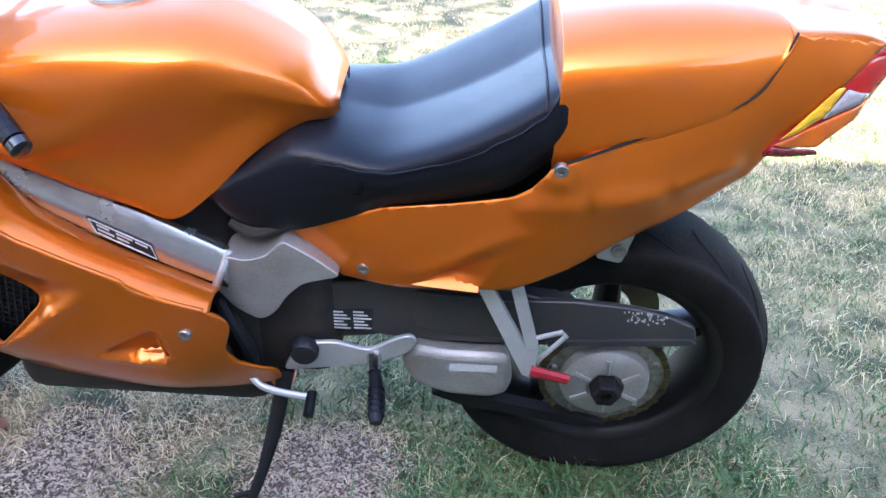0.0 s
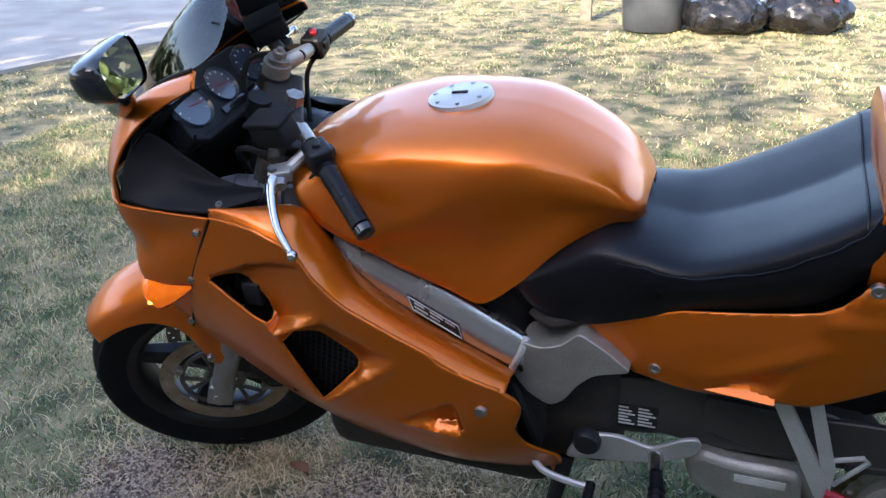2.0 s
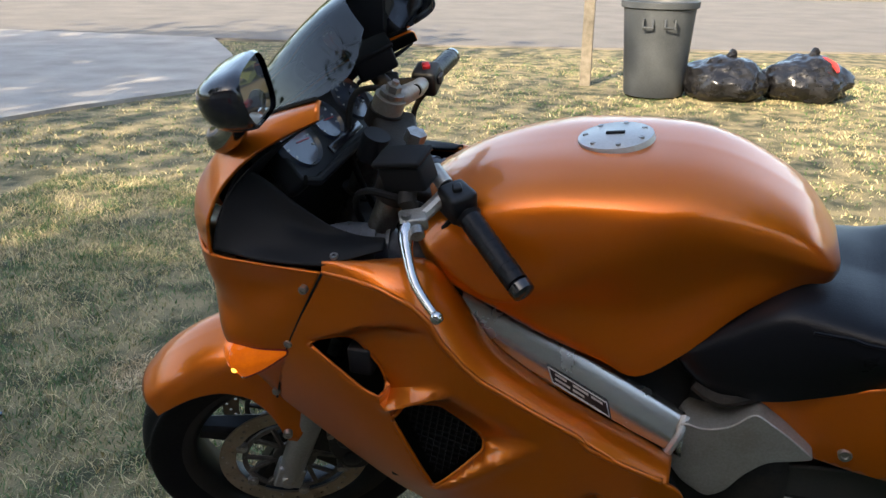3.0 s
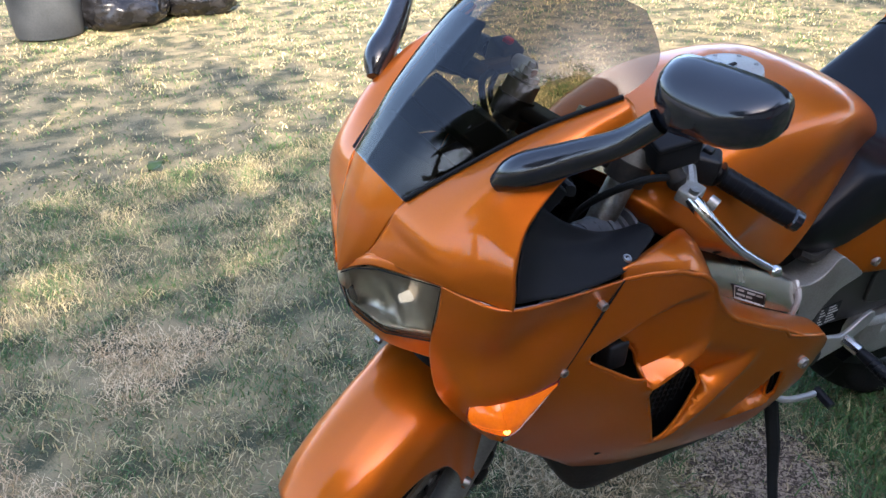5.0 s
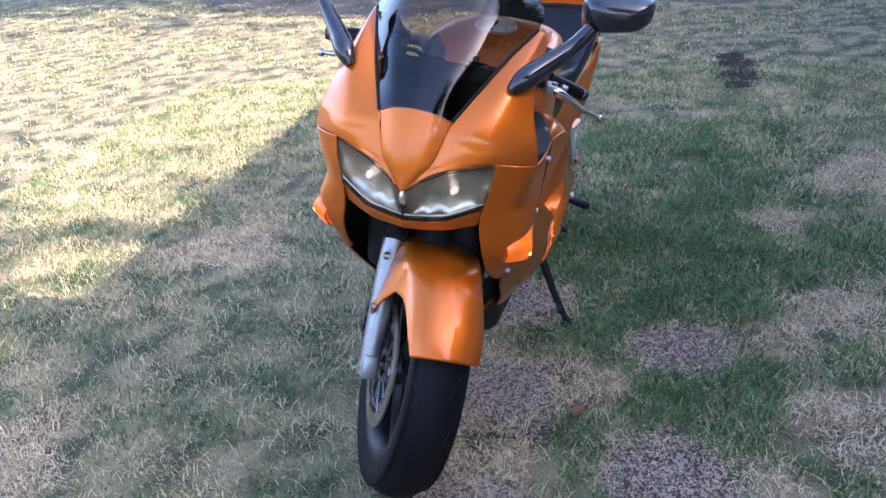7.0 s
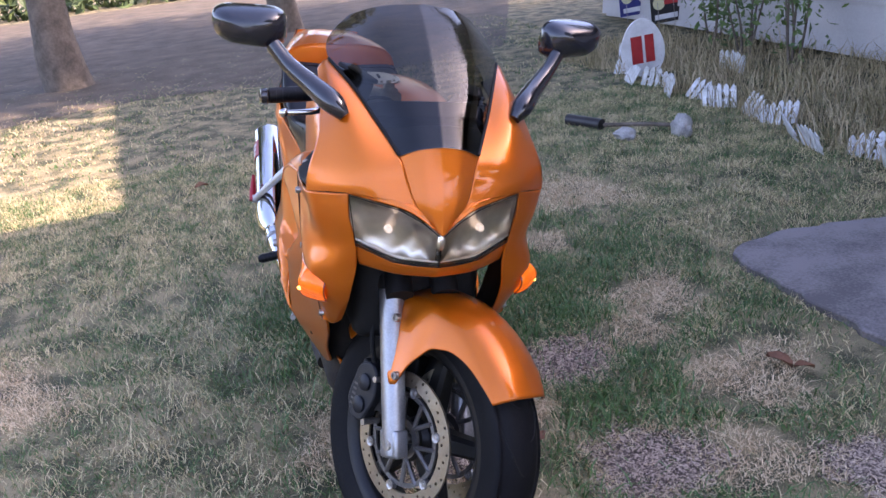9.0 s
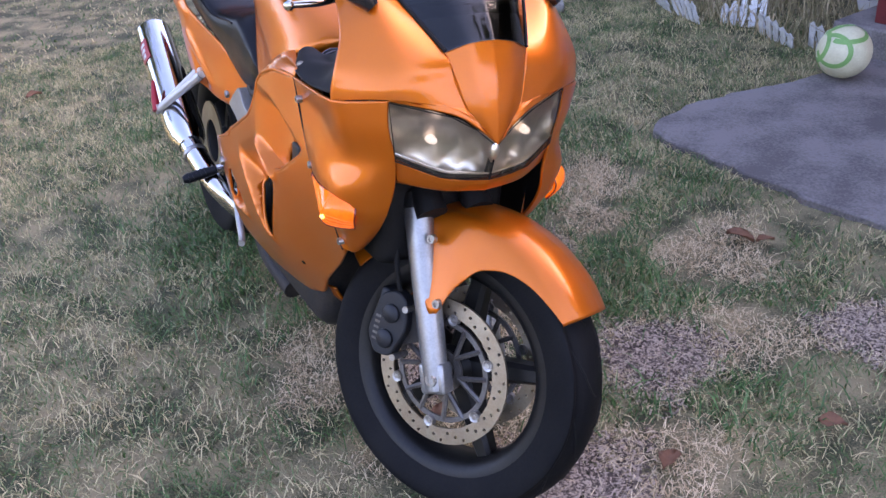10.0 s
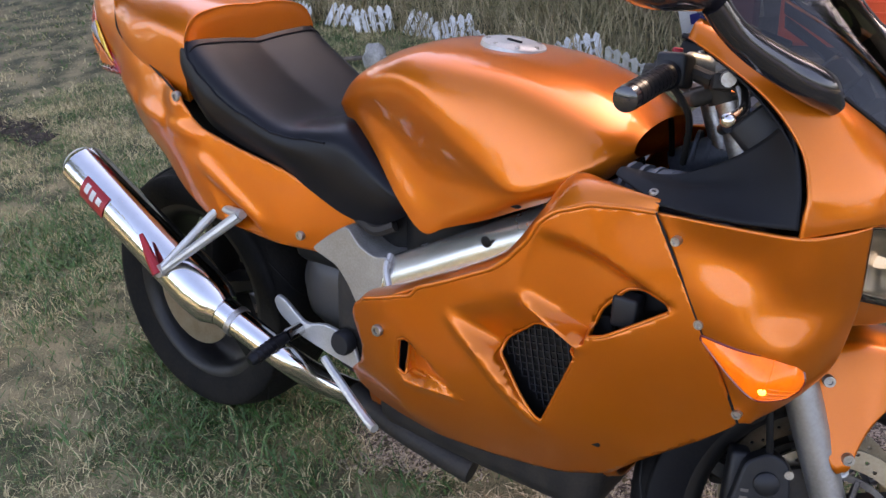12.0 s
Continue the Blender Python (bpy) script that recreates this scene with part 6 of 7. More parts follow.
for s in (1, -1):
    y = 0.168 * s
    lean = [plate([(0.272, 0.607), (0.247, 0.607), (0.152, 0.430), (0.145, 0.395), (0.150, 0.384), (0.164, 0.388)], 0, 0.013, 0.004), plate([(0.208, 0.609), (0.187, 0.609), (0.140, 0.450), (0.142, 0.405), (0.154, 0.42)], 0, 0.012, 0.004), plate([(0.27, 0.615), (0.165, 0.615), (0.168, 0.594), (0.262, 0.594)], -0.002, 0.012, 0.004)]
    for piece in lean:
        for v in piece.verts:
            v.co.y = s * (0.143 + v.co.y + (0.61 - v.co.z) * 0.12)
        bmesh.ops.recalc_face_normals(piece, faces=piece.faces)
    if s < 0:
        for piece in lean:
            piece.free()
        foot = np.array((0.142, -0.278, 0.476))
        lean = [tube([(0.300, -0.190, 0.612), foot + (0.012, 0.004, 0.006), foot], [0.012, 0.009, 0.010], 10),
                tube([(0.222, -0.178, 0.606), foot + (0.004, 0.006, 0.010), foot], [0.010, 0.008, 0.009], 10),
                tube([(0.205, -0.172, 0.608), (0.310, -0.188, 0.616)], 0.010, 10),
                tube([foot + (0, 0.02, 0), foot + (0, -0.008, 0)], 0.014, 14)]
    br = b("passenger_peg_bracket", merge(*lean), ALUMINIUM, "silver forged passenger peg bracket", bevel=0.002 if s > 0 else 0.0)
    if s > 0:
        part("folded_peg", tube([(0.150, 0.180, 0.398), (0.082, 0.187, 0.388)], [0.011, 0.009], 8), RED, br, "red folded passenger peg")
        part("loop", tube([(0.158, y, 0.462), (0.102, y, 0.484), (0.094, y, 0.476), (0.138, y, 0.412)], 0.0045, 8), ALUMINIUM, br)
    else:
        part("folded_peg", tube([(0.142, -0.285, 0.470), (0.118, -0.283, 0.503), (0.088, -0.279, 0.545)], [0.012, 0.011, 0.005], 10), RED, br, "red folded passenger peg")
b("seat_lock", plate([(0.05, 0.63), (0.0, 0.665), (0.015, 0.60), (0.06, 0.61)], 0.10, 0.115), ALUMINIUM)
b("lock_barrel", lathe([(0, 0.12), (0.006, 0.12), (0.007, 0.117), (0.013, 0.119), (0.015, 0.112)], 0.022, 0.627, 18), STEEL)

# foot controls
for s in (1, -1):
    peg = b("foot_peg", tube([(0.43, 0.15 * s, 0.385), (0.425, 0.19 * s, 0.378)], 0.014, 10), CHROME, "footpeg with black rubber sleeve")
    part("sleeve", tube([(0.425, 0.19 * s, 0.378), (0.42, 0.21 * s, 0.372), (0.414, 0.272 * s, 0.356), (0.413, 0.282 * s, 0.353)], [0.011, 0.0135, 0.0145, 0.010], 12), VINYL, peg)
    for k in range(5):
        u = 0.2 + 0.16 * k
        part("ring", tube([(0.42 - 0.007 * u, (0.205 + 0.07 * u) * s, 0.373 - 0.018 * u), (0.42 - 0.007 * u, (0.209 + 0.07 * u) * s, 0.372 - 0.018 * u)], 0.0158, 12), VINYL, peg)
    heel = b("heel_plate", plate([(0.60, 0.335), (0.57, 0.405), (0.50, 0.415), (0.44, 0.398), (0.385, 0.435), (0.362, 0.442), (0.352, 0.425), (0.365, 0.40), (0.43, 0.365), (0.52, 0.348)], 0.145 * s, 0.155 * s, 0.015), ALUMINIUM, "silver heel guard and peg hanger", bevel=0.003)
    part("pivot_cap", lathe([(0, 0.175 * s), (0.022, 0.174 * s), (0.026, 0.168 * s), (0.026, 0.15 * s)], 0.555, 0.395, 24), PLASTIC, heel)
shift = b("shift_lever", tube([(0.66, 0.17, 0.345), (0.63, 0.19, 0.325), (0.56, 0.20, 0.318), (0.535, 0.20, 0.322)], 0.007, 8, 14), ALUMINIUM, "silver gear shift lever")
part("toe_rubber", tube([(0.54, 0.195, 0.322), (0.54, 0.24, 0.312)], 0.010, 10), VINYL, shift)
b("brake_pedal", tube([(0.50, -0.16, 0.34), (0.58, -0.18, 0.30), (0.64, -0.19, 0.265), (0.67, -0.20, 0.26)], 0.009, 8, 14), ALUMINIUM, "silver rear brake pedal")
stand = b("side_stand", tube([(0.600, 0.13, 0.31), (0.622, 0.20, 0.20), (0.640, 0.235, 0.14), (0.674, 0.298, 0.058)], [0.016, 0.014, 0.011, 0.010], 10), DARK, "black side stand leg down on the ground")
part("stand_foot", plate([(0.705, 0.052), (0.648, 0.052), (0.648, 0.062), (0.705, 0.062)], 0.282, 0.318, 0.004), DARK, stand)
part("stand_tang", tube([(0.655, 0.262, 0.105), (0.692, 0.270, 0.098)], 0.006, 8), DARK, stand)

# exhaust
mf = [(-0.225, -0.205, 0.622), (-0.215, -0.205, 0.617), (0.20, -0.222, 0.43), (0.245, -0.222, 0.41), (0.27, -0.22, 0.40)]
muf = b("muffler", tube(mf, [0.046, 0.054, 0.056, 0.050, 0.036], 40), POLISHED, "polished round muffler with red badge")
part("end_cap", tube([(-0.226, -0.205, 0.6225), (-0.236, -0.2046, 0.627)], [0.047, 0.04], 32, caps=False), ALUMINIUM, muf)
part("outlet", tube([(-0.205, -0.206, 0.613), (-0.24, -0.2045, 0.629)], 0.026, 24), DARK, muf)
part("tail_pipe", tube([(0.25, -0.222, 0.405), (0.33, -0.215, 0.375), (0.42, -0.19, 0.325), (0.47, -0.14, 0.27), (0.56, -0.07, 0.22)], [0.034, 0.031, 0.03, 0.03, 0.03], 22, 30), POLISHED, muf, "polished bent link pipe")
part("joint_band", tube([(0.30, -0.219, 0.387), (0.312, -0.2178, 0.382)], 0.0345, 24), STEEL, muf)
part("header_pipe", tube([(0.52, -0.10, 0.24), (0.70, -0.13, 0.23), (0.85, -0.12, 0.20)], 0.028, 16, 16), GRIME, muf)
ax = Vector((-0.225, -0.205, 0.622)) - Vector((0.20, -0.222, 0.43))
ax.normalize()
for k, (u0, u1, mat) in enumerate(((0.085, 0.175, RED), (0.098, 0.113, PAPER), (0.121, 0.136, PAPER), (0.144, 0.160, PAPER))):
    rows = []
    for u in np.linspace(u0, u1, 6):
        c = Vector((-0.225, -0.205, 0.622)) - ax * u
        side = Vector((0, -1, 0)) - ax * Vector((0, -1, 0)).dot(ax)
        side.normalize()
        upv = ax.cross(side)
        if upv.z < 0:
            upv = -upv
        lo, hi = (-0.25, 0.75) if k == 0 else (0.05 + 0.1 * (k % 2), 0.62 - 0.06 * k)
        rows.append([c + (side * math.cos(q) + upv * math.sin(q)) * (0.0562 + (0.0008 if k else 0.0003)) for q in np.linspace(lo, hi, 10)])
    part("badge" if k == 0 else "badge_bar", sheet(rows), mat, muf, "red badge with pale shapes" if k == 0 else "")

# ---- house and porch ----
RED_WOOD = material("dark_red_post_paint", (0.16, 0.018, 0.02), 0.6, second=(0.11, 0.014, 0.016), scale=12, fine=90)
COOLER = material("orange_cooler_plastic", (0.75, 0.085, 0.02), 0.45, second=(0.65, 0.07, 0.018), scale=8, fine=120)
CAN = material("grey_bin_plastic", (0.035, 0.040, 0.045), 0.55, second=(0.06, 0.066, 0.072), scale=5, fine=80)
BAG = material("black_bag_film", (0.005, 0.005, 0.006), 0.22, second=(0.02, 0.02, 0.022), scale=9, fine=40, bump=0.35)
POST = material("grey_weathered_post", (0.22, 0.19, 0.15), 0.85, second=(0.14, 0.12, 0.09), scale=20, fine=120, bump=0.3)
BALL = material("cream_ball_skin", (0.62, 0.58, 0.38), 0.5, second=(0.50, 0.46, 0.30), scale=16, fine=120)
BALL_GREEN = material("green_ball_print", (0.17, 0.36, 0.10), 0.5, second=(0.13, 0.28, 0.08), scale=16)
BOARD = material("white_painted_board", (0.66, 0.65, 0.64), 0.6, second=(0.52, 0.51, 0.5), scale=9, fine=80)
SIGN_RED = material("red_sign_paint", (0.42, 0.03, 0.03), 0.55, scale=14)
SIGN_BLACK = material("black_sign_board", (0.02, 0.018, 0.02), 0.5, scale=14)
SIGN_BLUE = material("blue_sign_board", (0.03, 0.035, 0.16), 0.5, scale=14)
SIGN_CREAM = material("cream_sign_print", (0.62, 0.58, 0.35), 0.55, scale=14)
STONE = material("pale_broken_stone", (0.40, 0.385, 0.36), 0.85, second=(0.20, 0.19, 0.175), scale=14, fine=120, bump=0.5)
WEED = material("tall_dry_weeds", (0.44, 0.34, 0.20), 0.8, second=(0.20, 0.17, 0.08), scale=3, fine=30, island=0.6)
DARKLEAF = material("dark_tree_leaves", (0.035, 0.06, 0.018), 0.6, second=(0.07, 0.10, 0.03), scale=1, fine=8, island=0.7)
PET = glassy("clear_bottle", (0.9, 0.92, 0.95), 0.05)

HOUSE_Y = -3.0


def wall_y(x):
    return HOUSE_Y - 0.06 * (x - 3.0)


house = tagged(new("house"), "single storey house with pale lapped board walls and low roof", "house", kind="structure")
core = part("wall", box(-7.0, 6.5, -10.0, HOUSE_Y - 0.30, -0.1, 2.75), SIDING, house, smooth=0)
part("roof", slab_mesh([(-7.2, -2.12), (0.85, -2.12), (0.85, -2.1), (6.8, -2.1), (6.8, -10.4), (-7.2, -10.4)], 2.6, 2.75), ROOF, house, "low brown roof with deep eaves", smooth=0)
part("porch_roof", slab_mesh([(-7.2, -1.12), (0.85, -1.12), (0.85, -2.5), (-7.2, -2.5)], 2.56, 2.68), ROOF, house, smooth=0)
for k in range(14):
    z = 0.05 + 0.19 * k
    bm = bmesh.new()
    V = []
    for x in (0.6, 6.4):
        y = wall_y(x)
        V.append([bm.verts.new(p) for p in ((x, y, z), (x, y + 0.012, z), (x, y - 0.012, z + 0.2), (x, y - 0.02, z + 0.2))])
    for j in range(4):
        bm.faces.new((V[0][j], V[0][(j + 1) % 4], V[1][(j + 1) % 4], V[1][j]))
    bm.faces.new(V[0][::-1])
    bm.faces.new(V[1])
    bmesh.ops.recalc_face_normals(bm, faces=bm.faces)
    part("siding_board", bm, SIDING, house, smooth=0)
tagged(part("porch_floor", box(-7.0, -0.02, HOUSE_Y - 0.4, -1.22, -0.1, 0.15, 0.012), CONCRETE, smooth=0), "raised grey concrete porch step", "porch", kind="structure")
post = tagged(part("porch_post", box(-0.30, -0.17, -1.42, -1.29, 0.15, 2.57, 0.008), RED_WOOD), "dark red painted wooden porch post", "post")

cooler = tagged(new("cooler"), "bright orange wheeled cooler on the porch step", "cooler")
cooler.matrix_world = pose(-0.62, -1.42, 0.15, 0, 0, 6)
part("body", box(-0.27, 0.22, -0.16, 0.16, 0.03, 0.36, 0.03), COOLER, cooler)
part("lid", box(-0.285, 0.235, -0.175, 0.175, 0.362, 0.42, 0.02), COOLER, cooler)
for k in range(5):
    part("side_rib", box(-0.24, 0.20, 0.158, 0.166, 0.10 + 0.045 * k, 0.108 + 0.045 * k, 0.002), COOLER, cooler)
part("latch", box(0.02, 0.08, 0.16, 0.178, 0.30, 0.37, 0.006), COOLER, cooler)
part("handle", tube([(-0.12, 0.17, 0.33), (-0.12, 0.20, 0.30), (0.0, 0.20, 0.30), (0.0, 0.17, 0.33)], 0.008, 8), SIGN_BLACK, cooler)
for y in (0.13, -0.13):
    part("wheel", lathe([(0, 0.02), (0.05, 0.02), (0.06, 0.012), (0.06, -0.012), (0.05, -0.02), (0, -0.02)], -0.22, 0.06, 24, y + 0.03), RUBBER, cooler)

carton = tagged(part("carton", box(-0.2, 0.2, -0.12, 0.12, 0, 0.26, 0.004), BOARD), "white carton with blue and red print", "box")
carton.matrix_world = pose(-0.02, -1.80, 0.16, -20, 12, 20)
part("print_bar", box(-0.15, 0.15, 0.121, 0.123, 0.05, 0.11), SIGN_BLUE, carton, smooth=0)
part("print_bar", box(-0.15, 0.1, 0.121, 0.123, 0.15, 0.19), SIGN_RED, carton, smooth=0)


# ---- the ball on the slab ----
def football():
    """A ball with cream cover and raised green bands."""
    r = 0.108
    bm = bmesh.new()
    bmesh.ops.create_icosphere(bm, subdivisions=4, radius=r)
    ob = tagged(part("football", bm, BALL, smooth=180), "scuffed cream football with green bands on the slab", "ball")
    ob.matrix_world = pose(-0.27, -0.94, 0.022 + r, 20, 30, 15)
    for ax in ((1, 0, 0), (0, 1, 0), (0, 0, 1), (0.6, 0.6, 0.5), (-0.6, 0.5, 0.6), (0.5, -0.6, 0.6)):
        n = Vector(ax).normalized()
        u = n.orthogonal().normalized()
        w = n.cross(u)
        pts = []
        for q in np.linspace(0.4, 5.6, 40):
            d = (n * 0.80 + (u * math.cos(q) + w * math.sin(q)) * 0.60 * (1 + 0.12 * math.cos(2 * q))).normalized()
            pts.append(d * (r + 0.0005))
        rows = []
        for p, qn in zip(pts, pts[1:] + pts[-1:]):
            side = (qn - p).cross(p).normalized() if (qn - p).length > 1e-6 else side
            rows.append([tuple((p + side * v).normalized() * (r + 0.0012)) for v in (-0.010, 0, 0.010)])
        part("green_band", sheet(rows), BALL_GREEN, ob, smooth=180)
    return ob


football()


# ---- garden bed with toppled picket edging ----
def picket_panel(n=5, w=0.034, gap=0.05, h=0.165):
    ob = tagged(new("picket_edging"), "low white plastic picket edging, partly toppled", "garden fence", "picket edging")
    for k in range(n):
        x = (k - n / 2) * gap
        hh = h * (1 - 0.12 * abs(k - n / 2 + 0.5) / n * 2)
        bm = bmesh.new()
        f = bm.faces.new([bm.verts.new(p) for p in ((x - w / 2, 0, 0), (x + w / 2, 0, 0), (x + w / 2, 0, hh - 0.02), (x, 0, hh), (x - w / 2, 0, hh - 0.02))])
        e = bmesh.ops.extrude_face_region(bm, geom=[f])["geom"]
        bmesh.ops.translate(bm, vec=(0, 0.006, 0), verts=[v for v in e if isinstance(v, bmesh.types.BMVert)])
        bmesh.ops.recalc_face_normals(bm, faces=bm.faces)
        part("picket", bm, WHITE, ob, smooth=0)
    for z in (0.045, 0.105):
        part("rail", box(-n / 2 * gap - 0.01, n / 2 * gap - 0.03, -0.007, -0.0005, z, z + 0.016), WHITE, ob, smooth=0)
    return ob


EDGE = [(0.02, -1.24), (0.30, -1.25), (0.56, -1.30), (0.84, -1.24), (1.10, -1.34), (1.38, -1.44), (1.66, -1.47), (1.95, -1.46), (2.24, -1.50), (2.52, -1.46), (2.80, -1.53), (3.08, -1.48), (3.35, -1.62)]
edging = picket_panel()
rngf = random.Random(4)
for k, (x, y) in enumerate(EDGE):
    m = pose(x, y, -0.02, rngf.uniform(-38, 45), rngf.uniform(-20, 20), rngf.uniform(-38, 38))
    if k == 0:
        edging.matrix_world = m
    else:
        copy_thing(edging, m)
for x, y, r in ((3.9, -2.0, 30), (2.75, -2.25, -20), (2.9, -2.28, 15)):
    copy_thing(edging, pose(x, y, -0.02, rngf.uniform(-20, 20), rngf.uniform(-10, 10), r))


def bed_keep(X, Y, rng):
    front = np.interp(X, [p[0] for p in EDGE], [p[1] for p in EDGE])
    dens = np.array([noise.noise((x * 2.2, y * 2.2, 9.0)) for x, y in zip(X, Y)])
    return (Y < front + 0.06) & (rng.uniform(0, 1, len(X)) < np.clip(0.55 + dens, 0.1, 1))


blades("tall_weeds", 16000, (-0.1, 4.6, -2.95, -1.1), 0.08, 0.22, 0.0028, bed_keep, WEED, 0.5, 12, "tall dry weeds filling the garden bed", "weeds")

oval = tagged(new("oval_board"), "white oval yard board with faded red bars", "yard sign")
oval.matrix_world = pose(3.16, -1.70, -0.02, -12, 6, 68)
ov = [(0.165 * math.cos(a) * (1.0 - 0.1 * math.sin(a)), 0.24 + 0.24 * math.sin(a)) for a in np.linspace(0, 2 * math.pi, 28, endpoint=False)]
part("board", plate(ov, -0.008, 0.008, 0.001), BOARD, oval)
for d in (-0.0105, 0.0105):
    for x, w in ((-0.052, 0.034), (0.045, 0.042)):
        part("print_bar", box(x - w, x + w, d - 0.001, d + 0.001, 0.13, 0.35, 0.0), SIGN_RED, oval, "faded red painted bar", smooth=0)


def yard_sign(x, y, turn, board, size):
    ob = tagged(new("yard_sign"), "small printed yard sign on a wire stake", "yard sign", "yard signs")
    ob.matrix_world = pose(x, y, 0.0, 0, 4, turn)
    w, h = size
    part("board", box(-w / 2, w / 2, -0.004, 0.004, 0.10, 0.10 + h, 0.001), board, ob, smooth=0)
    for s in (-1, 1):
        part("figure", box(-w * 0.40, w * 0.05, s * 0.005 - 0.001, s * 0.005 + 0.001, 0.10 + h * 0.5, 0.10 + h * 0.82), SIGN_RED, ob, smooth=0)
        bm = lathe([(0, s * 0.0055), (w * 0.2, s * 0.0055), (w * 0.2, s * 0.003)], w * 0.22, 0.10 + h * 0.55, 20)
        part("disc", bm, SIGN_CREAM, ob)
        part("print_bar", box(-w * 0.38, w * 0.38, s * 0.005 - 0.001, s * 0.005 + 0.001, 0.10 + h * 0.1, 0.10 + h * 0.24), BOARD, ob, smooth=0)
    for dx in (-0.08, 0.08):
        part("wire", tube([(dx, 0.006, -0.02), (dx, 0.006, 0.3)], 0.003, 6), STEEL, ob)
    return ob


yard_sign(4.80, -3.0, 75, SIGN_BLACK, (0.30, 0.34))
yard_sign(5.55, -3.1, 75, SIGN_BLUE, (0.30, 0.34))


def leaf_cloud(n, place, size, seed, mat, name, parent=None, label="", kind=""):
    """Many small folded leaves at places that place(rng) gives."""
    rng = np.random.default_rng(seed)
    C = np.array([place(rng) for _ in range(n)])
    D = rng.normal(size=(n, 3))
    D /= np.linalg.norm(D, axis=1)[:, None]
    E = np.cross(D, rng.normal(size=(n, 3)))
    E /= np.linalg.norm(E, axis=1)[:, None]
    S = size * rng.uniform(0.6, 1.3, n)[:, None]
    N = np.cross(D, E)
    V = np.stack([C - D * S, C + E * S * 0.45 + N * S * 0.12, C + D * S, C - E * S * 0.45 + N * S * 0.12], 1).reshape(-1, 3)
    k = np.arange(n)[:, None] * 4
    F = np.concatenate([k + [0, 1, 2], k + [0, 2, 3]]).tolist()
    me = bpy.data.meshes.new(name)
    me.from_pydata(V.tolist(), [], F)
    me.materials.append(mat)
    ob = new(name, me)
    if parent is not None:
        ob.parent = parent
    return tagged(ob, label, kind=kind)


def rose_bush(x, y, h, seed):
    rng = np.random.default_rng(seed)
    ob = tagged(new("rose_bush"), "leggy rose bush against the house wall", "shrub", "rose bushes")
    ob.location = (x, y, 0)
    tips = []
    for k in range(5):
        a = rng.uniform(0, 6.3)
        p = [(0.03 * math.cos(a), 0.03 * math.sin(a), -0.02)]
        for j in range(1, 5):
            p.append((p[-1][0] + 0.05 * math.cos(a) + rng.uniform(-0.02, 0.02), p[-1][1] + 0.05 * math.sin(a) + rng.uniform(-0.02, 0.02), h * j / 4 * rng.uniform(0.85, 1.0)))
        part("stem", tube(p, [0.011, 0.009, 0.007, 0.005, 0.003], 6, 14), BARK, ob)
        tips += [np.array(q) for q in p[2:]] + [np.array(p[1])] * (k % 2)

    def place(r):
        t = tips[r.integers(len(tips))]
        return t + r.normal(size=3) * (0.09, 0.09, 0.10)
    leaf_cloud(420, place, 0.034, seed, LEAF, "foliage", ob, "dark green rose leaves")
    return ob


rose_bush(3.15, -2.62, 1.0, 21)
rose_bush(2.42, -2.45, 1.1, 22)
rose_bush(3.75, -2.75, 0.8, 23)

# single fallen leaves on the lawn
DEAD = material("dead_brown_leaf", (0.20, 0.085, 0.04), 0.7, second=(0.12, 0.05, 0.025), scale=40, fine=200)
FRESH = material("fresh_green_leaf", (0.030, 0.055, 0.016), 0.5, second=(0.02, 0.04, 0.012), scale=40, fine=200)


def fallen_leaf(x, y, size, turn, mat, label):
    """A dry curled leaf: a pointed blade folded along its rib."""
    rows = []
    for u in np.linspace(0, 1, 9):
        w = 0.34 * math.sin(math.pi * u ** 0.8) * (1 + 0.12 * math.sin(u * 19))
        rows.append([(size * (u - 0.5), size * w * v, size * (0.16 * abs(v) + 0.10 * math.sin(u * 3.1) + 0.05 * v * math.sin(u * 6))) for v in (-1, -0.5, 0, 0.5, 1)])
    ob = tagged(part("fallen_leaf", sheet(rows), mat, solid=0.0008, smooth=180), label, "leaf", "fallen leaves")
    ob.matrix_world = pose(x, y, height(x, y) + 0.022, 8, -6, turn)
    return ob


for k, (x, y, size) in enumerate(((-0.86, 0.40, 0.085), (-0.92, 0.36, 0.06), (-1.37, 1.24, 0.07), (-0.93, 1.53, 0.06), (-1.51, 0.88, 0.06), (2.36, 1.78, 0.08), (-0.86, 1.19, 0.05))):
    fallen_leaf(x, y, size, 47 * k + 20, DEAD, "curled dead brown leaf lying on the grass")
fallen_leaf(-0.69, 4.31, 0.10, 25, FRESH, "single green leaf lying on the lawn")

# rubble beside the bed
for x, y, sx, sz, lab in ((1.54, -0.92, 0.072, 0.075, "pale round stone with dark gaps"), (1.68, -0.62, 0.075, 0.04, "flat pale stone on the grass")):
    bm = bmesh.new()
    bmesh.ops.create_icosphere(bm, subdivisions=3, radius=1.0)
    for v in bm.verts:
        v.co *= 1 + 0.35 * noise.noise(v.co * 1.6 + Vector((x, y, 0)))
        v.co = Vector((v.co.x * sx, v.co.y * sx * 0.8, v.co.z * sz))
    st = tagged(part("stone", bm, STONE), lab, "stone", "stones by the bed")
    st.location = (x, y, sz * 0.5)
pipe = tagged(part("pipe", tube([(2.2, -0.52, 0.035), (1.95, -0.62, 0.03)], 0.035, 12), SIGN_BLACK), "short black pipe lying on the grass", "pipe")
tagged(part("stick", tube([(2.0, -0.6, 0.02), (1.75, -0.85, 0.03), (1.6, -0.95, 0.03)], 0.012, 8), BARK), "dry stick lying on the grass", "stick")

